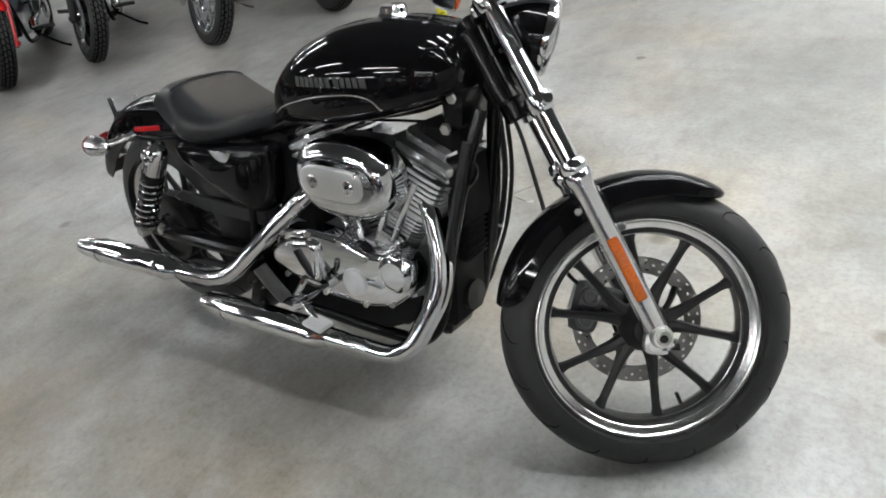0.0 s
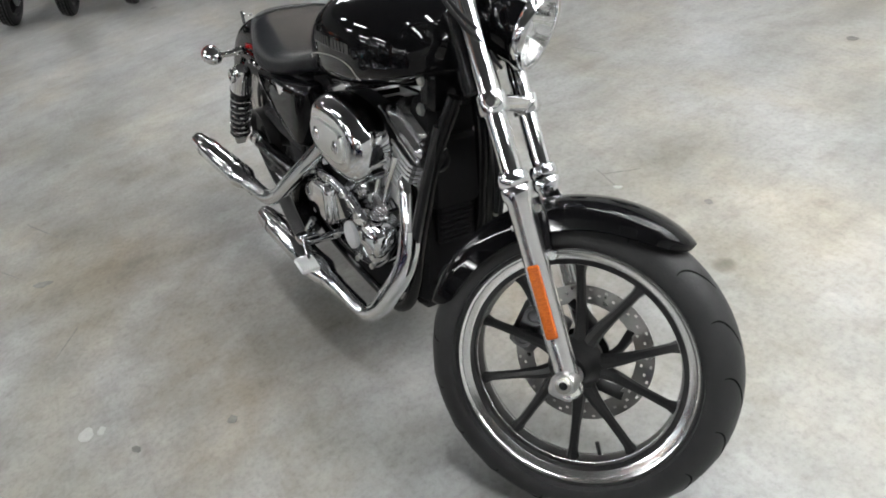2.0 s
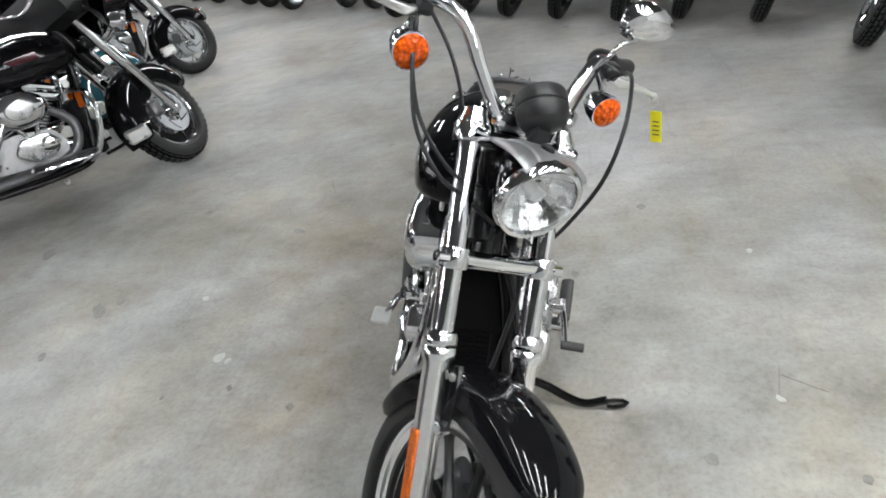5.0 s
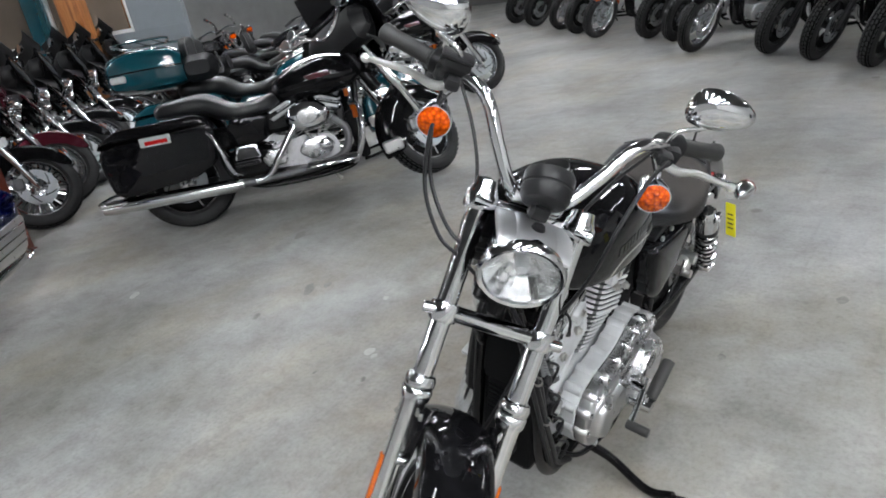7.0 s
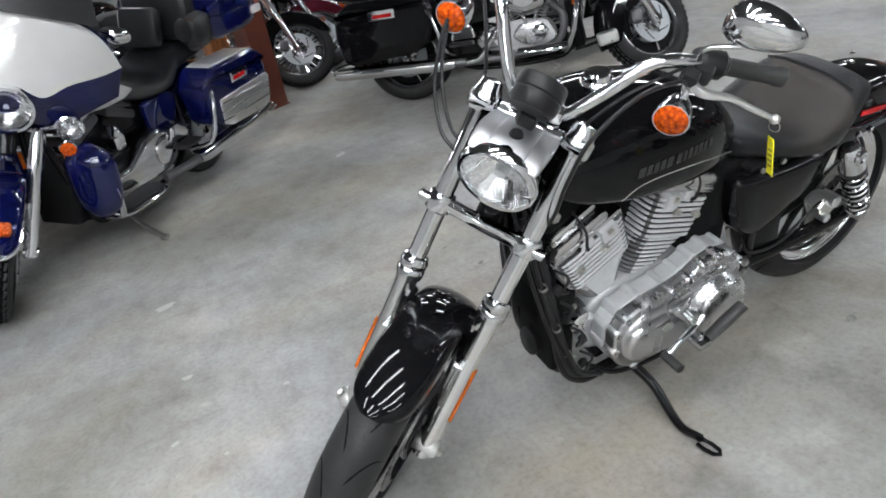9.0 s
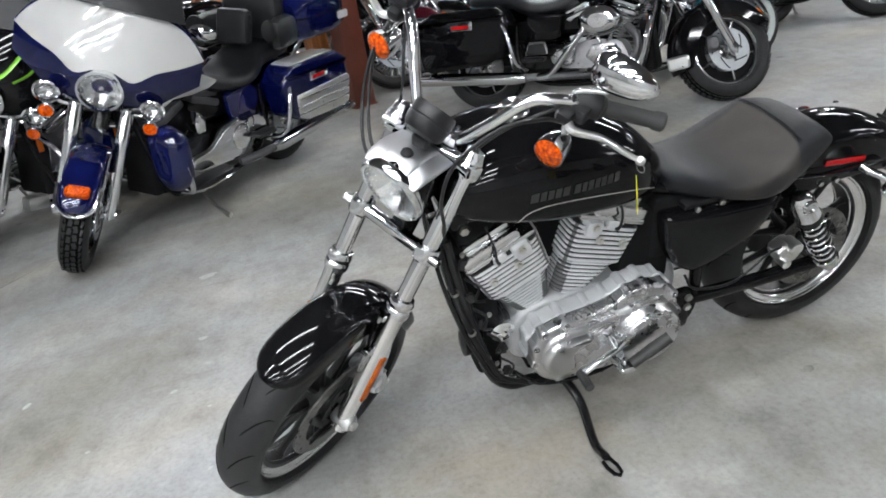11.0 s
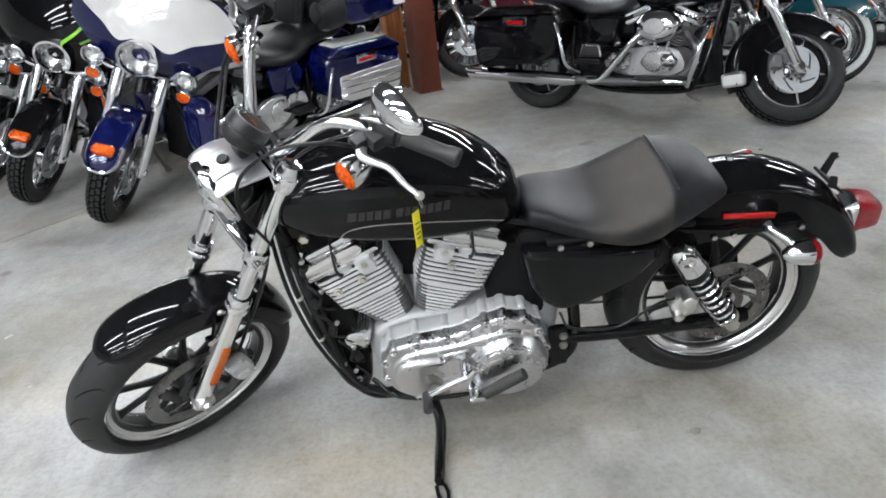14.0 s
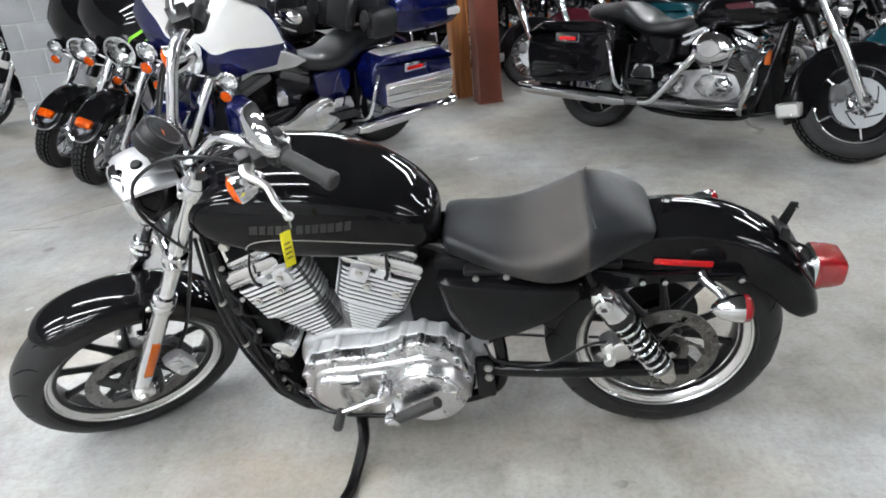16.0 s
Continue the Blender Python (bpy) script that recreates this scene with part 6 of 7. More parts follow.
def lamp(root, c, r, xf, lens, label, name="headlamp", seg=32):
    hx = Vector((1, 0, -0.06)).normalized()
    L = part(name, lathe([(0.0, -r * 1.3), (r * 0.5, -r * 1.2), (r * 0.95, -r * 0.5), (r * 1.06, 0.0), (r * 1.08, 0.012), (r * 0.96, 0.016), (r * 0.94, 0.0)], c, hx, seg), CHROME, root, label, xf=xf)
    if lens == "clear":
        bowl = [(r * q, -r * 0.62 * (1 - q * q) - 0.002) for q in (0.14, 0.36, 0.58, 0.78, 0.94)]
        part("reflector", lathe(bowl, c, hx, 18), MIRRORED, L, "faceted silver reflector", xf=xf, angle=1)
        part("bulb_shield", lathe([(0.0, -r * 0.22), (r * 0.11, -r * 0.25), (r * 0.15, -r * 0.36), (r * 0.15, -r * 0.62)], c, hx, 14), CHROME, L, "small chrome bulb shield", xf=xf)
        part("lens", lathe([(0.0, r * 0.28), (r * 0.5, r * 0.2), (r * 0.95, 0.006)], c, hx, seg), GLASS, L, "clear lens", xf=xf).visible_shadow = False
    else:
        part("lens", lathe([(0.0, r * 0.35), (r * 0.6, r * 0.25), (r * 0.98, 0.004)], c, hx, seg), AMBER, L, "amber lens", xf=xf)
    return L


def touring_bike(m, label, paint, upper=None, fairing=True, tourpak=False, rails=False, spokes=20, style="slots", whitewall=False, steer=8.0, green=False, stripe=None, lowers=False, pillion=True, tip_light=True, screen=True):
    """A heavy touring motorcycle with saddlebags; the rear tyre stands at its origin, the front one 1.61 m ahead."""
    root = empty("motorcycle", m, label, "motorcycle", "motorcycles on show")
    A, Bk = Vector((1.61, 0, 0.322)), Vector((0, 0, 0.318))
    up = Vector((-math.sin(radians(28)), 0, math.cos(radians(28))))
    head = A + Vector((-0.06, 0, 0))
    F = Matrix.Translation(head) @ Matrix.Rotation(radians(steer), 4, up) @ Matrix.Translation(-head)
    second = upper or paint
    turned_wheel(root, "front_wheel", A, 0.322, 0.222, 0.130, spokes, F, style, whitewall)
    turned_wheel(root, "rear_wheel", Bk, 0.318, 0.215, 0.140, 10, IDENT, "slots")
    for s in (-1, 1):
        a = A + Vector((0, s * 0.115, 0))
        leg = part("fork_slider", cat(lathe([(0, -0.03), (0.024, -0.03), (0.029, -0.02), (0.030, 0.36), (0.034, 0.37), (0.034, 0.41), (0.0, 0.41)], a, up, 18), rod(a + Vector((0, -s * 0.03, 0)), a + Vector((0, s * 0.035, 0)), 0.02, 14)), CHROME, root, "chrome fork slider", xf=F)
        part("fork_cover", rod(a + up * 0.40, a + up * 0.72, 0.035, 18), CHROME if not lowers else CHROME, root, "chrome fork cover", xf=F)
        part("front_caliper", block(A + Vector((-0.12, s * 0.085, 0.03)), (0.08, 0.05, 0.10), 0.016), DARKCAST, root, "brake caliper", xf=F)
        # passing lamp and indicator below it
        pl = A + up * 0.61 + Vector((0.09, s * 0.235, 0.0))
        if tip_light:
            lamp(root, pl, 0.056, F, "clear", "round chrome passing lamp", "passing_lamp", 24)
            ind = lamp(root, pl + Vector((-0.01, 0, -0.105)), 0.036, F, "amber", "amber front indicator", "front_indicator", 20)
            part("lamp_bar", tube([pl + Vector((-0.05, 0, -0.05)), pl + Vector((-0.06, -s * 0.1, -0.07)), A + up * 0.62 + Vector((0.03, 0, 0))], 0.012, 8, 5), CHROME, root, "chrome lamp bar", xf=F)
    part("steering_head", cat(block(A + up * 0.56 + Vector((-0.05, 0, 0)), (0.09, 0.2, 0.06), 0.015), rod(A + up * 0.40 + Vector((-0.06, 0, 0)), A + up * 0.75 + Vector((-0.06, 0, 0)), 0.04, 14)), WRINKLE, root, "black fork clamps", xf=F)
    # front fender with trim
    fr = [(31, 0.350, 0.060, 0.03, 0.02), (41, 0.356, 0.082, 0.075, 0.03), (66, 0.358, 0.087, 0.095, 0.035), (100, 0.358, 0.087, 0.105, 0.035), (140, 0.358, 0.087, 0.105, 0.035), (170, 0.357, 0.087, 0.105, 0.035), (190, 0.357, 0.086, 0.095, 0.03), (206, 0.354, 0.080, 0.05, 0.02)]
    fen = part("front_fender", mudguard(A, fr, nseg=36, across=13), paint, root, "full front fender", xf=F)
    part("fender_trim", tube([A + Vector((math.cos(q) * 0.352, y, math.sin(q) * 0.352)) for q, y in ((radians(53), -0.09), (radians(38), -0.082), (radians(30), -0.045), (radians(28), 0.0), (radians(30), 0.045), (radians(38), 0.082), (radians(53), 0.09))], 0.009, 8, 5), CHROME, fen, "chrome fender trim", xf=F)
    part("fender_lamp", cat(block(A + Vector((math.cos(radians(47)) * 0.365, 0, math.sin(radians(47)) * 0.365)), (0.062, 0.105, 0.045), 0.014, Matrix.Rotation(radians(34), 3, "Y"))), AMBER, fen, "amber fender marker", xf=F)
    lamp(root, A + up * 0.66 + Vector((0.165, 0, 0.03)) if fairing else A + up * 0.73 + Vector((0.105, 0, 0.0)), 0.098 if fairing else 0.09, F, "clear", "large round chrome headlight", "headlight", 36)
    if fairing:
        def fair(low=None, high=None, lift=0.0, thick=0.016):
            verts, faces = [], []
            nu, nv = 90, 30 if low is None else 12
            for side in (0, 1):
                for i in range(nu + 1):
                    y = (-0.43 + 0.86 * i / nu)
                    t = abs(y) / 0.43
                    zb = 0.892 + 0.13 * t**1.4 + 0.012 * max(0, 1 - abs(y) / 0.13) ** 0.5 - 0.05 * math.exp(-((t - 0.48) / 0.22) ** 2)
                    zt = 1.375 - 0.02 * t**2 - 0.19 * t**4
                    if low is not None:
                        zb, zt = max(zb + 0.012, low(t)), min(zt - 0.012, high(t))
                    for j in range(nv + 1):
                        z = zb + max(0.002, zt - zb) * j / nv
                        x = 1.42 - 1.15 * abs(y) ** 2.1 - 0.75 * max(0, z - 1.0) ** 1.6 - 0.25 * max(0, 1.0 - z)
                        verts.append((x + lift - (thick if side else 0), y * ((1 - thick) if side else 1 + lift), z - 0.06))
            N = (nu + 1) * (nv + 1)
            idx = lambda sd, i, j: sd * N + i * (nv + 1) + j
            for i in range(nu):
                for j in range(nv):
                    faces.append((idx(0, i, j), idx(0, i + 1, j), idx(0, i + 1, j + 1), idx(0, i, j + 1)))
                    faces.append((idx(1, i, j), idx(1, i, j + 1), idx(1, i + 1, j + 1), idx(1, i + 1, j)))
            for i in range(nu):
                for j in (0, nv):
                    faces.append((idx(0, i, j), idx(0, i + 1, j), idx(1, i + 1, j), idx(1, i, j)))
            for j in range(nv):
                for i in (0, nu):
                    faces.append((idx(0, i, j), idx(0, i, j + 1), idx(1, i, j + 1), idx(1, i, j)))
            return verts, faces
        f = part("fairing", fair(), paint, root, "batwing front fairing", xf=F)
        part("fairing_trim", tube([(1.29, -0.25, 0.865), (1.375, -0.14, 0.828), (1.408, 0.0, 0.826), (1.375, 0.14, 0.828), (1.29, 0.25, 0.865)], 0.013, 8, 6), CHROME, f, "chrome strip under the fairing", xf=F)
        if upper:
            part("fairing_band", fair(lambda t: 1.085 + 0.02 * t - 0.05 * math.exp(-((t - 0.30) / 0.16) ** 2) + 0.05 * t**3, lambda t: 1.368 - 0.05 * t, 0.003, 0.002), second, f, "pearl white fairing band", xf=F)
        part("windshield", loft([[(1.30 - 0.10 * q - 0.5 * abs(y) ** 2, y * (1 - 0.2 * q), 1.300 + 0.20 * q - 0.15 * abs(y) ** 2) for y in np.linspace(-0.32, 0.32, 17)] + [(1.296 - 0.10 * q - 0.5 * abs(y) ** 2, y * (1 - 0.2 * q), 1.300 + 0.20 * q - 0.15 * abs(y) ** 2) for y in np.linspace(0.32, -0.32, 17)] for q in (0, 0.5, 1)]), PLASTIC, f, "smoked windshield", xf=F)
        part("inner_fairing", block((1.22, 0, 1.06), (0.20, 0.60, 0.26), 0.07), PLASTIC, f, "black inner dash", xf=F)
        for s in (-1, 1):
            part("wind_deflector", loft([[(1.30 - 0.20 * q, s * (0.26 + 0.10 * q), 0.925 - 0.02 * q), (1.30 - 0.20 * q, s * (0.275 + 0.10 * q), 0.89), (1.30 - 0.2 * q, s * (0.27 + 0.1 * q), 0.82 + 0.08 * q), (1.30 - 0.2 * q, s * (0.255 + 0.1 * q), 0.89)] for q in (0, 0.5, 1)]), PALE if upper else PLASTIC, f, "wind deflector", xf=F)
        if green:
            for k in range(3):
                part("graphic", tube([(1.425 - 0.9 * (0.03 + 0.10 * k) ** 2, 0.03 + 0.10 * k, 1.02 + 0.02 * k), (1.42 - 0.9 * (0.1 + 0.1 * k) ** 2, 0.10 + 0.10 * k, 1.10), (1.40 - 0.9 * (0.16 + 0.1 * k) ** 2, 0.16 + 0.1 * k, 1.20)], 0.012, 6, 5, flat=0.3), GREEN, f, "lime green stripe", xf=F)
    elif screen:
        part("windscreen", loft([[(1.33 - 0.20 * q - 0.45 * abs(y) ** 2, y * (1 - 0.15 * q), 1.06 + 0.42 * q) for y in np.linspace(-0.27, 0.27, 17)] + [(1.326 - 0.20 * q - 0.45 * abs(y) ** 2, y * (1 - 0.15 * q), 1.06 + 0.42 * q) for y in np.linspace(0.27, -0.27, 17)] for q in (0, 0.3, 0.6, 0.9, 1)]), GLASS, root, "tall clear windscreen", xf=F).visible_shadow = False
        part("screen_bracket", tube([(1.30, -0.24, 1.12), (1.335, 0.0, 1.12), (1.30, 0.24, 1.12)], 0.012, 8, 6), CHROME, root, "chrome windscreen bracket", xf=F)
    if not fairing:
        part("headlight_nacelle", lathe([(0.0, -0.16), (0.06, -0.15), (0.10, -0.08), (0.105, -0.01), (0.10, 0.0)], A + up * 0.73 + Vector((0.09, 0, 0)), (1, 0, -0.06), 28), CHROME, root, "chrome headlight nacelle", xf=F)
    bar = [(1.08, 0.0, 1.06), (1.10, 0.10, 1.10), (1.08, 0.22, 1.16), (0.98, 0.34, 1.12), (0.90, 0.40, 1.09)]
    part("handlebar", tube(None, 0.013, 10, path=smooth_path([(x, -y, z) for x, y, z in reversed(bar[1:])] + bar, 5)), CHROME, root, "chrome handlebar", xf=F)
    for s in (-1, 1):
        part("grip", rod((0.985, s * 0.335, 1.122), (0.89, s * 0.405, 1.088), 0.018, 12), GRIP, root, "black grip", xf=F)
        part("lever", tube([(1.02, s * 0.30, 1.12), (1.03, s * 0.36, 1.11), (0.98, s * 0.43, 1.09)], 0.008, 8, 4), CHROME, root, "chrome lever", xf=F)
        mc = Vector((1.05, s * 0.40, 1.20))
        part("mirror", loft([[mc + Vector((f, math.cos(t) * 0.07 * sc, math.sin(t) * 0.045 * sc)) for t in np.linspace(0, 2 * math.pi, 20, endpoint=False)] for f, sc in ((0.03, 0.1), (0.02, 0.7), (0.0, 1.0), (-0.008, 0.95))]), CHROME, root, "chrome mirror", xf=F)
        part("mirror_stem", tube([(1.02, s * 0.28, 1.13), (1.04, s * 0.33, 1.17), mc], 0.006, 8, 3), CHROME, root, xf=F)
    # tank, seat, backrest
    T = [(0.66, 0.05, 0.76, 0.80), (0.70, 0.11, 0.72, 0.86), (0.80, 0.15, 0.70, 0.92), (0.95, 0.17, 0.70, 0.96), (1.08, 0.165, 0.71, 0.965), (1.18, 0.14, 0.73, 0.94), (1.24, 0.09, 0.77, 0.89), (1.25, 0.04, 0.80, 0.85)]
    tank = part("fuel_tank", loft([super_loop(x, w, zb, zt, zb + (zt - zb) * 0.45, 2.2, 2.8, 36) for x, w, zb, zt in interp_sections(T, 28)]), paint, root, "broad fuel tank")
    part("tank_console", loft([super_loop(x, 0.04, zt - 0.02, zt + 0.015, None, 3, 3, 16) for x, zt in ((0.78, 0.905), (0.9, 0.95), (1.0, 0.968), (1.1, 0.965), (1.17, 0.945))]), CHROME, tank, "chrome tank console")
    for s in (-1, 1):
        part("tank_emblem", prism(round_outline([(0.90, 0.85), (1.06, 0.87), (1.08, 0.83), (0.93, 0.82)], 0.012), s * 0.162, s * 0.176, 0.003), REDDARK, tank, "plain red and silver tank emblem")
    if upper:
        for s in (-1, 1):
            part("tank_panel", dome(round_outline([(0.66, 0.765), (0.78, 0.835), (0.92, 0.878), (1.04, 0.872), (1.12, 0.80), (1.10, 0.755), (0.90, 0.735), (0.74, 0.738)], 0.02), s * 0.120, s * 0.192, 0.55), upper, tank, "pearl silver tank flank panel")
    S = [(0.72, 0.09, 0.72, 0.79), (0.66, 0.15, 0.68, 0.79), (0.55, 0.19, 0.66, 0.765), (0.42, 0.20, 0.66, 0.775), (0.32, 0.185, 0.68, 0.84), (0.24, 0.16, 0.72, 0.875), (0.10, 0.15, 0.74, 0.87), (-0.02, 0.13, 0.75, 0.86), (-0.06, 0.10, 0.76, 0.83)]
    part("seat", loft([super_loop(x, w, zb, zt, None, 2.6, 3, 32) for x, w, zb, zt in interp_sections(S, 30)]), VINYL, root, "black two-up touring seat")
    if pillion:
        part("rider_backrest", block((0.29, 0, 0.99), (0.09, 0.26, 0.22), 0.06, Matrix.Rotation(radians(-12), 3, "Y")), VINYL, root, "black padded rider backrest")
    # rear fender, saddlebags
    SB = Matrix.Translation((0.075, 0, 0))
    part("rear_fender", mudguard(Bk, [(40, 0.40, 0.10, 0.06, 0.03), (70, 0.405, 0.105, 0.08, 0.04), (110, 0.40, 0.105, 0.09, 0.04), (150, 0.39, 0.10, 0.08, 0.04), (178, 0.385, 0.09, 0.05, 0.03)], nseg=30, across=11), paint, root, "rear fender")
    part("tail_lamp", lathe([(0.0, 0.04), (0.035, 0.03), (0.045, 0.0), (0.0, -0.01)], (-0.385, 0, 0.47), (-1, 0, 0.25), 20), REDLENS, root, "red tail lamp")
    for s in (-1, 1):
        out = round_outline([(0.20, 0.705), (0.235, 0.63), (0.18, 0.42), (0.06, 0.355), (-0.38, 0.315), (-0.44, 0.35), (-0.475, 0.53), (-0.46, 0.64), (-0.36, 0.695)], 0.04)
        bag = part("saddlebag", prism(out, s * 0.15, s * 0.345, 0.035, 0.02, 4), paint, root, "hard saddlebag", xf=SB)
        lid = round_outline([(0.205, 0.66), (0.20, 0.708), (0.14, 0.748), (-0.34, 0.742), (-0.45, 0.68), (-0.472, 0.64)], 0.02)
        part("lid", prism(lid, s * 0.148, s * 0.350, 0.03, 0.02, 4), paint, bag, "saddlebag lid", xf=SB)
        part("reflector", block((-0.12, s * 0.349, 0.638), (0.185, 0.008, 0.062), 0.006), CHROME, bag, "chrome reflector frame", xf=SB)
        part("reflector_lens", block((-0.115, s * 0.353, 0.630), (0.135, 0.006, 0.026), 0.003), REFLECT_R, bag, "red reflector", xf=SB)
        if stripe:
            part("lid_plate", prism(round_outline([(0.15, 0.748), (0.10, 0.758), (-0.28, 0.753), (-0.34, 0.744)], 0.004), s * 0.185, s * 0.335, 0.003), stripe, bag, "pale silver plate on the lid", xf=SB)
        if rails:
            band = round_outline([(0.13, 0.55), (0.12, 0.40), (0.04, 0.365), (-0.38, 0.345), (-0.44, 0.365), (-0.468, 0.535), (-0.44, 0.555)], 0.02)
            part("trim_band", prism(band, s * 0.335, s * 0.352, 0.006), SATIN, bag, "flat silver side trim band", xf=SB)
            for z in (0.420, 0.470, 0.520):
                part("trim_line", tube([(0.125, s * 0.345, z), (0.04, s * 0.355, z), (-0.2, s * 0.356, z - 0.004), (-0.42, s * 0.354, z - 0.008), (-0.47, s * 0.335, z - 0.008)], 0.006, 8, 4), CHROME, bag, "thin chrome line", xf=SB)
        part("bag_guard", cat(tube([(0.30, s * 0.20, 0.30), (0.27, s * 0.34, 0.36), (0.22, s * 0.36, 0.56), (0.14, s * 0.30, 0.66), (0.02, s * 0.22, 0.69)], 0.0125, 10, 7)), CHROME, root, "chrome saddlebag guard", xf=SB)
        mu = part("muffler", lathe([(0.0, 0.0), (0.03, 0.0), (0.046, 0.08), (0.048, 0.80), (0.040, 0.86), (0.036, 0.86), (0.034, 0.80), (0.0, 0.80)], (0.38, s * 0.245, 0.245), (-1, 0, 0.03), 22), CHROME, root, "long chrome muffler")
        part("exhaust_pipe", tube([(1.02, s * 0.08, 0.55), (1.10, s * 0.11, 0.45), (1.06, s * 0.13, 0.31), (0.88, s * 0.14, 0.245), (0.58, s * 0.20, 0.240), (0.38, s * 0.245, 0.245)] if s < 0 else [(0.62, 0.18, 0.23), (0.5, 0.22, 0.235), (0.38, 0.245, 0.245)], 0.026, 12, 6), DARKCAST, root, "dull dark exhaust pipe under the engine")
        # engine guard and footboard
        part("engine_guard", tube([(1.16, s * 0.06, 0.62), (1.20, s * 0.24, 0.60), (1.20, s * 0.345, 0.50), (1.17, s * 0.345, 0.36), (1.12, s * 0.28, 0.255), (1.08, s * 0.12, 0.22)], 0.0165, 10, 7), CHROME, root, "chrome engine guard")
        part("footboard", cat(prism(round_outline([(1.12, -0.06), (1.14, 0.0), (1.10, 0.06), (0.82, 0.06), (0.80, 0.0), (0.82, -0.06)], 0.03), 0.0, 0.02, 0.006)), PLASTIC, root, "black rubber footboard", xf=Matrix.Translation((0, s * 0.27, 0.275)) @ Matrix.Rotation(radians(90), 4, "X") @ Matrix.Rotation(radians(0), 4, "Z"))
        part("footboard_rim", tube([(0.81, s * 0.215, 0.268), (0.80, s * 0.27, 0.27), (0.83, s * 0.335, 0.268), (1.10, s * 0.335, 0.268), (1.15, s * 0.27, 0.285)], 0.009, 8, 5), CHROME, root, "chrome footboard rim")
        part("shock", cat(rod((0.12, s * 0.13, 0.55), (0.02, s * 0.13, 0.33), 0.03, 12)), PLASTIC, root, "black rear shock")
        part("side_cover", prism(round_outline([(0.62, 0.66), (0.60, 0.50), (0.40, 0.46), (0.34, 0.60), (0.40, 0.68)], 0.03), s * 0.13, s * 0.165, 0.015), paint, root, "painted side cover")
        if not lowers:
            peg = part("highway_peg", block((1.37, s * 0.225, 0.285), (0.13, 0.07, 0.085), 0.012, Matrix.Rotation(radians(-12), 3, "Y")), SATIN, root, "silver highway peg")
            part("peg_arm", tube([(1.17, s * 0.28, 0.24), (1.26, s * 0.26, 0.255), (1.34, s * 0.225, 0.275)], 0.010, 8, 4), WRINKLE, peg, "black peg arm")
        if lowers:
            L = [(0.66, 0.03, 0.03), (0.60, 0.11, 0.075), (0.48, 0.125, 0.08), (0.36, 0.11, 0.07), (0.30, 0.05, 0.04)]
            part("fairing_lower", loft([[(1.18 + math.cos(t) * dx, s * 0.25 + math.sin(t) * dy, z) for t in np.linspace(0, 2 * math.pi, 24, endpoint=False)] for z, dy, dx in interp_sections(L, 14)]), paint, root, "painted leg shield")
    part("passenger_board", block((0.44, -0.24, 0.37), (0.16, 0.09, 0.03), 0.012), PLASTIC, root, "black passenger board")
    part("passenger_board", block((0.44, 0.24, 0.37), (0.16, 0.09, 0.03), 0.012), PLASTIC, root, "black passenger board")
    part("board_plate", prism(round_outline([(0.52, 0.40), (0.50, 0.47), (0.40, 0.47), (0.37, 0.40)], 0.015), -0.19, -0.209, 0.004), PLASTIC, root, "black trim plate")
    v_engine(root, 0.86, 0.38, ENGINE if not upper else WRINKLE, CHROME if not upper else DARKCAST)
    part("exhaust_pipe", tube([(0.80, -0.13, 0.60), (0.78, -0.19, 0.56), (0.66, -0.225, 0.40), (0.55, -0.235, 0.265), (0.46, -0.24, 0.245)], 0.022, 12, 6), CHROME, root, "chrome rear exhaust pipe")
    for s in (-1, 1):
        part("frame_reflector", block((1.175, s * 0.130, 0.56), (0.032, 0.010, 0.085), 0.003), REFLECT_O, root, "orange frame reflector")
        part("board_frame", prism(round_outline([(0.53, 0.395), (0.51, 0.485), (0.39, 0.485), (0.36, 0.395)], 0.02), s * 0.198, s * 0.204, 0.002), CHROME, root, "chrome trim plate edge")
    for s in (-1, 1):
        part("frame_rail", tube([(1.22, s * 0.03, 0.80), (1.19, s * 0.08, 0.55), (1.14, s * 0.12, 0.28), (1.02, s * 0.13, 0.19), (0.5, s * 0.13, 0.19), (0.30, s * 0.12, 0.33), (0.28, s * 0.11, 0.60)], 0.018, 10, 5), WRINKLE, root, "black frame rail")
    # two matt black blocks fill the opening between the rails
    part("oil_cooler", cat(block((1.165, 0, 0.40), (0.075, 0.23, 0.34), 0.02, Matrix.Rotation(radians(-9), 3, "Y")), block((1.10, 0, 0.27), (0.12, 0.22, 0.12), 0.03)), MATTE, root, "black filler block between the front frame rails")
    part("kickstand", cat(tube([(0.95, 0.14, 0.20), (0.97, 0.26, 0.11), (0.99, 0.37, 0.075)], 0.011, 8, 4), rod((0.985, 0.355, 0.0725), (0.99, 0.40, 0.068), 0.018, 8)), ZINC, root, "lowered kickstand")
    part("gearbox", cat(block((0.46, 0, 0.36), (0.30, 0.24, 0.20), 0.03), block((0.62, 0, 0.60), (0.50, 0.20, 0.16), 0.03), block((0.2, 0, 0.55), (0.35, 0.18, 0.16), 0.03)), WRINKLE, root, "black gearbox and frame covers")
    if tourpak:
        P = [(0.06, 0.30, 0.86, 1.10), (-0.04, 0.34, 0.84, 1.16), (-0.30, 0.34, 0.84, 1.17), (-0.46, 0.30, 0.86, 1.12), (-0.50, 0.24, 0.90, 1.06)]
        tp = part("top_box", loft([super_loop(x, w, zb, zt, None, 5, 5, 40) for x, w, zb, zt in interp_sections(P, 20)]), paint, root, "painted top box")
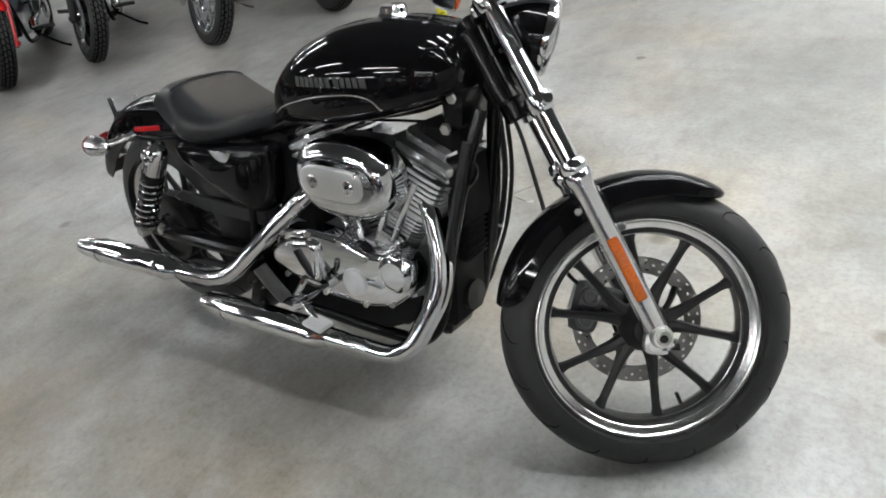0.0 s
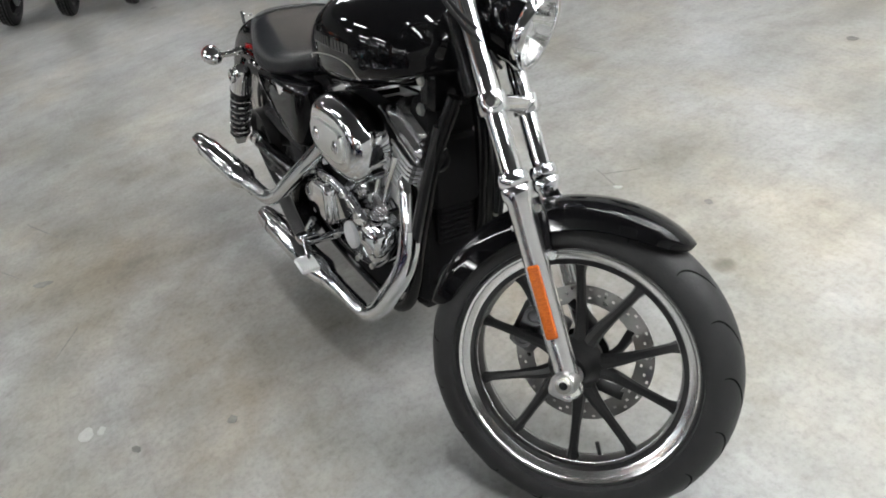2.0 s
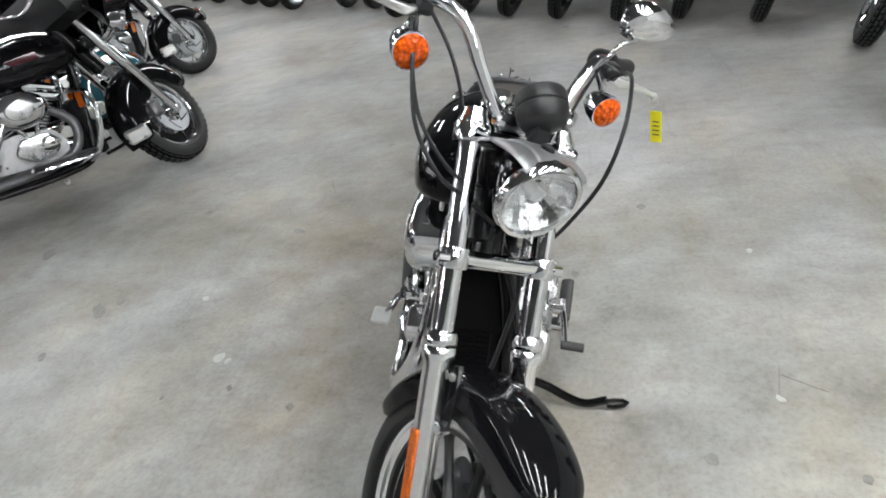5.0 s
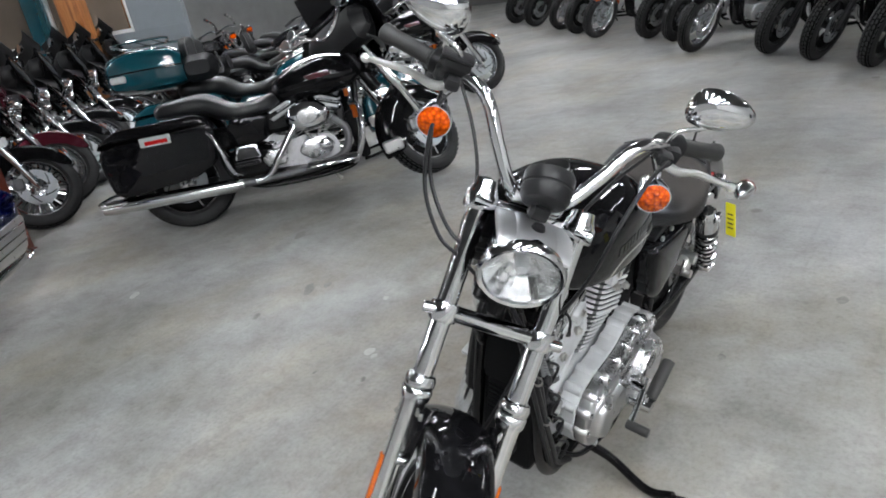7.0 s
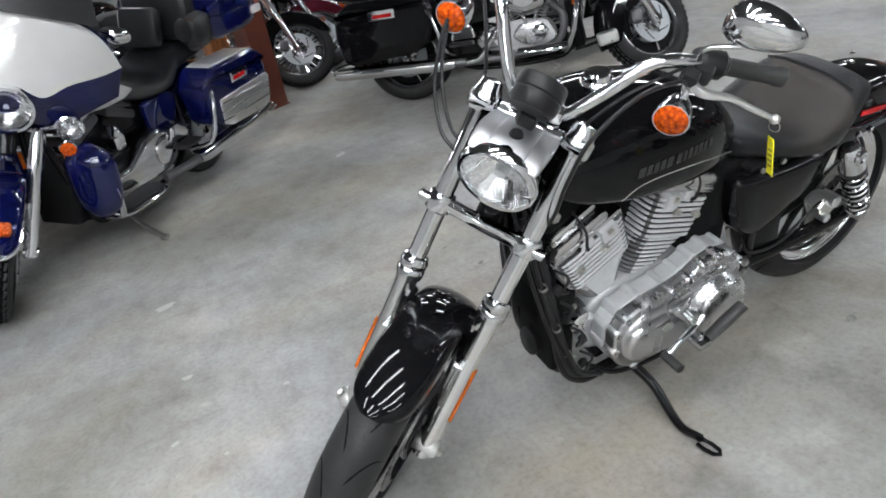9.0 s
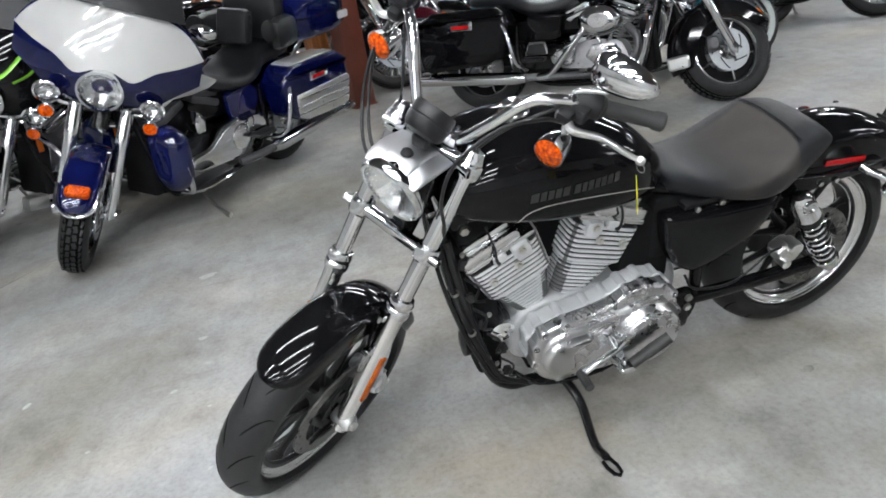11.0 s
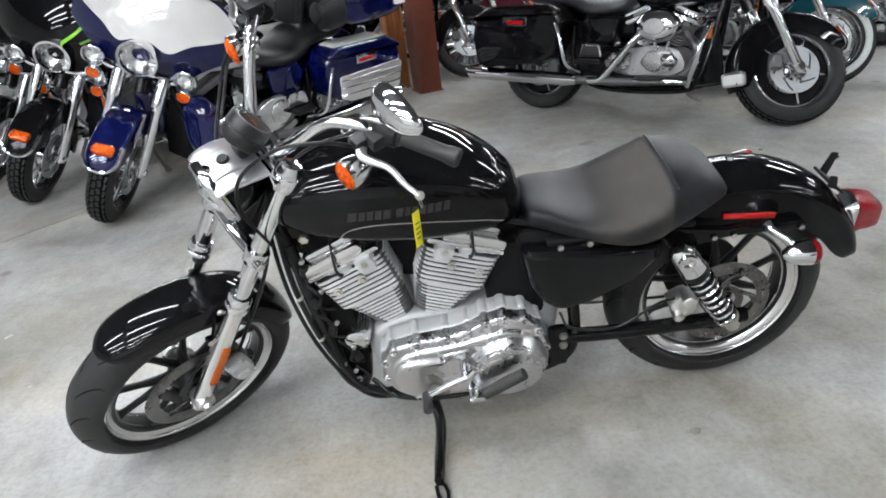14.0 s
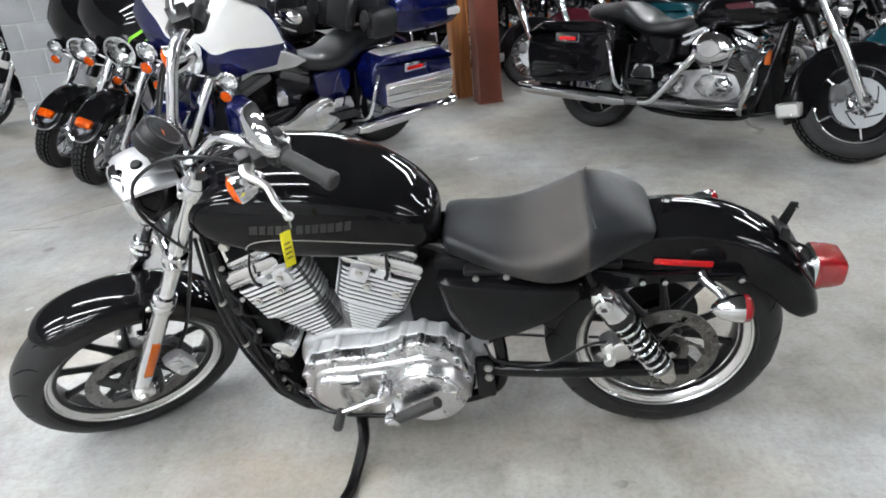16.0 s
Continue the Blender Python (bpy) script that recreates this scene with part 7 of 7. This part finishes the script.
        part("top_box_seam", loft([super_loop(x, w * 1.012, 0.992, 1.008, None, 6, 6, 40) for x, w, zb, zt in interp_sections(P, 20)]), WRINKLE, tp)
        part("top_box_lamp", block((-0.495, 0, 0.94), (0.03, 0.40, 0.07), 0.015), REDLENS, tp, "red lamp strip")
        for s in (-1, 1):
            part("side_lamp", block((-0.40, s * 0.335, 0.96), (0.11, 0.02, 0.05), 0.01), PALE, tp, "pale side marker plate")
        back = part("passenger_backrest", block((0.10, 0, 1.04), (0.12, 0.46, 0.32), 0.06), VINYL, root, "black padded passenger backrest")
        for s in (-1, 1):
            part("armrest", block((0.17, s * 0.27, 0.95), (0.28, 0.11, 0.20), 0.05, Matrix.Rotation(radians(s * 10), 3, "Z")), VINYL, back, "black padded armrest")
            part("speaker", lathe([(0.0, 0.010), (0.05, 0.012), (0.062, 0.008), (0.066, 0.0), (0.0, -0.01)], (0.31, s * 0.29, 0.98), (1, -s * 0.2, 0.1), 24), PLASTIC, back, "round black speaker")
        part("luggage_rail", cat(tube([(-0.03, -0.22, 1.17), (-0.03, -0.22, 1.22), (-0.40, -0.22, 1.22), (-0.42, 0.0, 1.21), (-0.40, 0.22, 1.22), (-0.03, 0.22, 1.22), (-0.03, 0.22, 1.17)], 0.009, 8, 4), *[tube([(x, -0.22, 1.22), (x, 0.22, 1.22)], 0.007, 6, 1) for x in (-0.12, -0.24)]), CHROME, root, "chrome luggage rail")
    part("rear_bumper", tube([(-0.30, -0.36, 0.30), (-0.48, -0.30, 0.30), (-0.50, 0.0, 0.31), (-0.48, 0.30, 0.30), (-0.30, 0.36, 0.30)], 0.011, 8, 5), CHROME, root, "chrome rear bumper rail")
    return root


def row_bike(m, label, paint, style="wire", fork=CHROME, group="row of motorcycles by the wall"):
    """A plainer motorcycle for the far row."""
    root = empty("motorcycle", m, label, "motorcycle", group)
    A, Bk = Vector((1.56, 0, 0.318)), Vector((0, 0, 0.315))
    up = Vector((-math.sin(radians(30)), 0, math.cos(radians(30))))
    head = A + Vector((-0.05, 0, 0))
    F = Matrix.Translation(head) @ Matrix.Rotation(radians(24), 4, up) @ Matrix.Translation(-head)
    turned_wheel(root, "front_wheel", A, 0.318, 0.225, 0.125, 10 if style == "cast" else 24, F, "slots" if style == "cast" else "wire", metal=SATINBLACK if style == "cast" else None)
    turned_wheel(root, "rear_wheel", Bk, 0.315, 0.212, 0.15, 10, IDENT, "slots", disc=False, metal=SATINBLACK if style == "cast" else None)
    for s in (-1, 1):
        a = A + Vector((0, s * 0.105, 0))
        part("fork_slider", cat(rod(a - up * 0.03, a + up * 0.38, 0.027, 14), rod(a + Vector((0, -s * 0.03, 0)), a + Vector((0, s * 0.035, 0)), 0.018, 12)), fork, root, "fork slider", xf=F)
        part("fork_tube", rod(a + up * 0.38, a + up * 0.78, 0.021, 14), CHROME if fork is CHROME else fork, root, "fork tube", xf=F)
        part("indicator", lathe([(0.0, 0.03), (0.03, 0.015), (0.035, 0.0), (0.02, -0.05), (0.0, -0.06)], A + up * 0.66 + Vector((0.04, s * 0.20, 0)), (1, 0, 0), 14), AMBER, root, "amber indicator", xf=F)
        part("exhaust_pipe", tube([(1.0, -0.10, 0.50), (1.08, -0.16, 0.35), (0.95, -0.2, 0.20), (0.5, -0.22, 0.2 + 0.04 * s), (-0.2, -0.24, 0.24 + 0.06 * s)], 0.032, 12, 6, [0.022, 0.022, 0.024, 0.04, 0.042]), CHROME, root, "chrome exhaust pipe")
        part("frame_rail", tube([(1.18, s * 0.03, 0.75), (1.12, s * 0.08, 0.45), (1.06, s * 0.10, 0.22), (0.9, s * 0.11, 0.17), (0.5, s * 0.11, 0.18), (0.35, s * 0.1, 0.35), (0.2, s * 0.1, 0.58)], 0.017, 8, 5), WRINKLE, root, "black frame rail")
        part("foot_peg", rod((0.95, s * 0.14, 0.27), (0.95, s * 0.30, 0.28), 0.016, 10), GRIP, root, "black foot peg")
        part("rear_shock", rod((0.20, s * 0.14, 0.56), (0.03, s * 0.14, 0.33), 0.026, 12), CHROME, root, "chrome rear shock")
        part("grip", rod((0.98, s * 0.28, 1.08), (0.92, s * 0.40, 1.06), 0.018, 10), GRIP, root, "black grip", xf=F)
    part("clamp", cat(block(A + up * 0.50, (0.06, 0.26, 0.04), 0.012), block(A + up * 0.74, (0.06, 0.26, 0.04), 0.012)), fork, root, "fork clamps", xf=F)
    part("front_fender", mudguard(A, [(55, 0.335, 0.05, 0.01, 0.02), (70, 0.340, 0.072, 0.03, 0.025), (110, 0.342, 0.074, 0.04, 0.026), (150, 0.340, 0.072, 0.03, 0.025), (162, 0.336, 0.06, 0.01, 0.02)], nseg=24, across=11), paint, root, "painted front fender", xf=F)
    lamp(root, A + up * 0.70 + Vector((0.10, 0, 0)), 0.08, F, "clear", "round headlight", "headlight", 24)
    part("handlebar", tube(None, 0.013, 8, path=smooth_path([(0.93, -0.40, 1.06), (0.99, -0.27, 1.085), (1.08, -0.12, 1.08), (1.12, 0, 1.03), (1.08, 0.12, 1.08), (0.99, 0.27, 1.085), (0.93, 0.40, 1.06)], 4)), CHROME, root, "chrome handlebar", xf=F)
    T = [(0.58, 0.05, 0.72, 0.78), (0.66, 0.11, 0.70, 0.85), (0.85, 0.145, 0.70, 0.93), (1.02, 0.14, 0.71, 0.945), (1.12, 0.10, 0.75, 0.90), (1.15, 0.04, 0.79, 0.85)]
    part("fuel_tank", loft([super_loop(x, w, zb, zt, None, 2.2, 2.8, 28) for x, w, zb, zt in interp_sections(T, 20)]), paint, root, "painted fuel tank")
    S = [(0.62, 0.08, 0.69, 0.75), (0.5, 0.14, 0.64, 0.73), (0.35, 0.16, 0.63, 0.74), (0.22, 0.14, 0.68, 0.80), (0.02, 0.11, 0.71, 0.80), (-0.04, 0.07, 0.73, 0.77)]
    part("seat", loft([super_loop(x, w, zb, zt, None, 2.6, 3, 24) for x, w, zb, zt in interp_sections(S, 18)]), VINYL, root, "black seat")
    part("rear_fender", mudguard(Bk, [(60, 0.41, 0.09, 0.05, 0.03), (110, 0.405, 0.09, 0.06, 0.04), (155, 0.39, 0.085, 0.04, 0.03)], nseg=20, across=9), paint, root, "painted rear fender")
    v_engine(root, 0.82, 0.34, ENGINE)
    part("frame_box", cat(block((0.45, 0, 0.45), (0.28, 0.22, 0.28), 0.03), block((0.75, 0, 0.66), (0.5, 0.10, 0.10), 0.02), block((1.08, 0, 0.36), (0.06, 0.14, 0.24), 0.015)), WRINKLE, root, "black boxes inside the frame")
    part("kickstand", tube([(0.75, 0.12, 0.18), (0.77, 0.26, 0.09), (0.79, 0.34, 0.062)], 0.011, 8, 4), WRINKLE, root, "lowered kickstand")
    return root


def stand(front, heading, wheelbase, lean=8.0):
    """The pose of a parked motorcycle whose front tyre touches the floor at front."""
    h = radians(heading)
    return pose(front[0] - wheelbase * math.cos(h), front[1] - wheelbase * math.sin(h), 0, 0, 0, heading) @ pose(0, 0, 0, -lean)


RB, LONG = 1.56, 1.02


def tour(front, heading):
    """The pose of a parked heavy tourer."""
    return stand(front, heading, 1.61 * LONG) @ Matrix.Diagonal((LONG, 1.0, 0.97, 1.0))


row_back = row_bike(stand((-4.2, -5.6), 138, RB), "black cruiser with chrome fork deep in the hall", BLACK, "wire", CHROME, "motorcycles deep in the hall")
# the black bagger and the teal ones behind it
touring_bike(tour((-1.41, -2.20), 139), "gloss black touring motorcycle with saddlebags and chrome mufflers", BLACK, spokes=10, pillion=False, steer=42)
touring_bike(tour((-2.04, -2.92), 138), "teal touring motorcycle with top box and whitewall tyre", TEAL, tourpak=True, whitewall=True, style="wire", spokes=32, pillion=False, steer=36)
dark = touring_bike(tour((-3.10, -3.95), 138), "black touring motorcycle with batwing fairing in a row", BLACK, spokes=20, steer=40)
touring_bike(tour((-3.88, -3.44), 138), "black touring motorcycle with a tall clear windscreen", BLACK, fairing=False, steer=20, style="wire", spokes=28)
copy_thing(dark, tour((-4.6, -4.75), 138))
# the blue and white one and its dark neighbours
touring_bike(tour((2.51, -2.05), 48), "cobalt blue and pearl white touring motorcycle with top box", COBALT, PEARL, tourpak=True, rails=True, lowers=True, stripe=PEARL, steer=44, style="wire", spokes=28)
touring_bike(tour((3.20, -2.59), 50), "black touring motorcycle with lime green graphics", BLACK, tourpak=True, green=True, steer=42, style="wire", spokes=28)
copy_thing(dark, tour((3.75, -3.09), 50))
# the row behind the post, facing the same way as the bagger
plain = touring_bike(tour((0.26, -4.70), 138), "black touring motorcycle with batwing fairing in a crowded row", BLACK, steer=40, style="slots", spokes=30)
for f in ((-0.50, -5.63), (-0.95, -6.15), (-1.45, -6.65), (-1.95, -7.15), (-2.5, -7.7)):
    copy_thing(plain, tour(f, 138))
touring_bike(tour((-0.12, -5.20), 138), "maroon touring motorcycle in the row behind the post", REDDARK, steer=38, style="wire", spokes=32)
for f in ((-3.5, -6.6), (-4.3, -7.3), (-5.1, -6.2), (-5.9, -7.0)):
    copy_thing(row_back, stand(f, 138, RB))
copy_thing(dark, tour((1.0, -6.2), 50))
copy_thing(dark, tour((5.6, -4.6), 50))

# the far row along the aisle
row_a = row_bike(stand((-3.43, 1.66), -38, RB), "black cruiser with a dark fork in a row", BLACK, "cast", PLASTIC)
row_b = row_bike(stand((-3.84, 1.14), -38, RB), "red motorcycle with red fork legs in a row", REDPAINT, "cast", REDPAINT)
row_c = row_bike(stand((-5.56, -1.72), -38, RB), "chrome-fork cruiser with wire wheels in a row", BLACK, "wire", CHROME)
row_d = row_bike(stand((-7.14, -3.62), -38, RB), "orange cruiser with chrome fork in a row", ORANGEPAINT, "wire", CHROME)
for f, ob in (((-2.49, 2.08), row_c), ((-1.92, 2.80), row_a), ((-4.0, 0.66), row_a), ((-4.42, 0.12), row_a), ((-4.82, -0.38), row_a), ((-5.24, -0.86), row_a), ((-6.35, -2.2), row_a), ((-6.72, -2.68), row_a), ((-8.3, -4.8), row_c), ((-9.06, -5.74), row_a), ((-7.7, -4.2), row_a), ((-1.1, 3.6), row_a), ((-9.8, -6.6), row_a)):
    copy_thing(ob, stand(f, -38, RB))


# ---- posts and the block pier ----
def post(x, y, w, mat, label, turn):
    p = empty("post", pose(x, y, 0, 0, 0, turn), label, "post")
    part("shaft", block((0, 0, TOP / 2), (w, w, TOP), 0.008), mat, p)
    part("base_plate", block((0, 0, 0.006), (w + 0.02, w + 0.02, 0.012), 0.003), mat, p)
    return p


post(0.655, -4.36, 0.20, MAROON, "maroon painted square steel post", 20)
post(0.90, -4.62, 0.16, WOOD, "varnished pine post beside the maroon one", 20)
post(-0.35, -9.9, 0.22, WOOD, "varnished pine post behind the motorcycles", 20)
post(1.7, -8.6, 0.22, WOOD, "varnished pine post behind the motorcycles", 20)


def block_pier(x, y, turn, wide, deep, high):
    """A pier of painted concrete blocks, each a piece with recessed joints."""
    pier = tagged(part("block_wall", block((0, 0, high / 2), (wide - 0.012, deep - 0.012, high), 0.002), MORTAR), "grey painted concrete block pier", "wall", kind="structure")
    pier.matrix_basis = pose(x, y, 0, 0, 0, turn)
    first = None
    for r in range(int(high / 0.203)):
        for k in range(2 if r % 2 else 3):
            wdt = wide / 2 if r % 2 else (wide / 4 if k != 1 else wide / 2)
            cx = (-wide / 4 + wide / 2 * k) if r % 2 else (-wide / 2 + (wide / 8 if k == 0 else wide / 2 if k == 1 else wide * 7 / 8))
            part("concrete_block", block((cx, 0, 0.1015 + 0.203 * r), (wdt - 0.010, deep, 0.193), 0.006), BLOCK, pier)


block_pier(4.27, -3.82, 30, 0.50, 0.40, 3.2)


# ---- the far side of the hall ----
post(-2.05, -8.0, 0.26, WOOD, "broad varnished pine post among the motorcycles", 40)
post(-3.10, -8.05, 0.22, MAROON, "maroon painted post beside a pine one", 40)
post(-2.85, -8.25, 0.14, WOOD, "thin pine post beside the maroon one", 40)
PARTITION = simple("blue_grey_partition", (0.17, 0.19, 0.21), 0.7, var=0.12, scale=5)
BOARD = simple("brown_board", (0.13, 0.10, 0.075), 0.7, var=0.15, scale=6)
NAVY = simple("dark_blue_grey_cabinet", (0.02, 0.026, 0.034), 0.45, var=0.2, scale=8)
DAY = emitter("daylight_pane", (0.72, 0.86, 1.0), 1.1)


def office_front(x, y, turn):
    """A partition with a window band, set back behind the motorcycles."""
    wall = tagged(part("partition_wall", cat(block((0, 0, 0.60), (4.6, 0.12, 1.2), 0.004), block((-1.9, 0, 1.95), (0.8, 0.12, 1.5), 0.004), block((1.95, 0, 1.95), (0.7, 0.12, 1.5), 0.004), block((0, 0, 3.15), (4.6, 0.12, 0.9), 0.004)), PARTITION), "blue-grey partition wall with an interior window", "wall", kind="structure")
    wall.matrix_basis = pose(x, y, 0, 0, 0, turn)
    win = tagged(part("window_1", cat(*[block((px, 0.02, 1.95), (0.05, 0.10, 1.5), 0.004) for px in (-1.48, -0.5, 0.55, 1.58)], block((0.05, 0.02, 2.68), (3.1, 0.1, 0.05), 0.004), block((0.05, 0.02, 1.22), (3.1, 0.1, 0.05), 0.004)), WHITEMETAL), "interior window with white frames and pale panes", "window", kind="structure")
    win.matrix_basis = wall.matrix_basis
    for px in (-0.99, 0.025, 1.065):
        part("pane", block((px, -0.02, 2.36), (0.93, 0.01, 0.58), 0.001), DAY, win, "bright pale blue pane")
        part("panel", block((px, -0.02, 1.64), (0.93, 0.012, 0.78), 0.001), BOARD, win, "brown board behind the pane")


office_front(-1.8, -9.3, 128)


def cabinet(x, y, turn):
    c = empty("cabinet", pose(x, y, 0, 0, 0, turn), "tall dark blue-grey cabinet by the partition", "cabinet")
    part("body", block((0, 0, 0.99), (0.55, 0.45, 1.98), 0.01), NAVY, c)
    part("door", block((0, 0.235, 1.0), (0.50, 0.02, 1.86), 0.006), NAVY, c)
    part("label_plate", block((0.10, 0.248, 1.70), (0.14, 0.006, 0.02), 0.002), PALE, c, "pale label plate")


cabinet(-0.82, -8.55, 35)


def banner(x, y, z, turn):
    b = empty("banner", pose(x, y, 0, 0, 0, turn), "plain teal banner on a steel stand", "banner")
    part("cloth", block((0, 0, z), (0.55, 0.012, 1.3), 0.004), TEAL, b)
    part("pole", rod((0, -0.02, 0), (0, -0.02, z + 0.7), 0.012, 10), ZINC, b)
    part("foot", block((0, -0.02, 0.012), (0.40, 0.22, 0.024), 0.006), ZINC, b)


banner(-1.95, -8.75, 1.75, 35)


# ---- marks on the floor ----
STAIN = simple("dark_oil_stain", (0.175, 0.17, 0.16), 0.5, var=0.45, scale=60)
CHALK = simple("pale_scuff", (0.44, 0.44, 0.43), 0.7, var=0.2, scale=60)
rng = random.Random(4)


def floor_mark(x, y, r, mat, label, stretch=1.0, turn=0.0):
    """A thin ragged patch on the concrete."""
    n = 22
    rad = [r * (0.65 + 0.5 * rng.random()) for _ in range(n)]
    rad = [(rad[i - 1] + 2 * rad[i] + rad[(i + 1) % n]) / 4 for i in range(n)]
    ca, sa = math.cos(radians(turn)), math.sin(radians(turn))
    loop = []
    for i in range(n):
        a = 2 * math.pi * i / n
        u, v = rad[i] * math.cos(a) * stretch, rad[i] * math.sin(a)
        loop.append((x + u * ca - v * sa, y + u * sa + v * ca))
    tagged(part("floor_stain", loft([[(p, q, z) for p, q in loop] for z in (-0.002, 0.0012)]), mat), label, "stain", "stains on the concrete")


for x, y, r, st, tu in ((0.70, 2.15, 0.018, 1.6, 20), (0.826, -0.58, 0.014, 1.1, 0), (0.117, 0.28, 0.016, 1.3, 40), (0.79, -1.05, 0.008, 1.2, 0), (0.27, -1.66, 0.03, 2.6, 35), (0.20, -1.60, 0.018, 2.0, 20), (-0.4, 0.55, 0.02, 1.5, 10), (-0.25, -2.32, 0.03, 2.0, 30), (0.57, -1.70, 0.014, 2.4, 30), (0.74, -0.83, 0.010, 1.8, 30), (-0.35, -1.0, 0.02, 2.2, 60), (1.05, 0.95, 0.012, 1.3, 0), (1.0, 0.62, 0.02, 1.2, 15)):
    floor_mark(x, y, r, STAIN, "small dark stain on the concrete floor", st, tu)
for x, y, r, st, tu in ((0.583, -0.946, 0.022, 1.2, 0), (0.60, -0.905, 0.012, 1.5, 0), (0.78, 0.825, 0.010, 1.6, 30), (1.62, -0.62, 0.010, 1.2, 0), (0.2, -1.2, 0.015, 1.4, 50), (1.99, -0.57, 0.008, 1.8, 20), (2.52, -0.75, 0.010, 2.0, 60), (1.9, -1.5, 0.024, 1.9, 15), (1.86, -0.42, 0.006, 1.5, 0), (1.85, -0.10, 0.007, 1.5, 40), (2.24, -0.36, 0.006, 1.4, 0), (0.68, -2.64, 0.024, 1.8, 40), (0.0, 0.9, 0.012, 1.3, 0), (1.9, -0.9, 0.014, 1.5, 0)):
    floor_mark(x, y, r, CHALK, "small pale scuff on the concrete floor", st, tu)

# hairline cracks and drag scratches
for x, y, r, st, tu in ((0.70, 0.84, 0.0022, 36, -12), (0.72, 0.90, 0.0016, 45, 55), (-0.8, -0.97, 0.003, 60, 24), (-0.55, -1.12, 0.002, 60, 28), (3.0, -1.98, 0.0036, 130, 46), (3.18, -1.72, 0.003, 60, 5), (-0.2, 1.5, 0.002, 70, 12), (0.1, -0.95, 0.0018, 50, -35)):
    floor_mark(x, y, r, STAIN, "hairline crack in the concrete floor", st, tu)
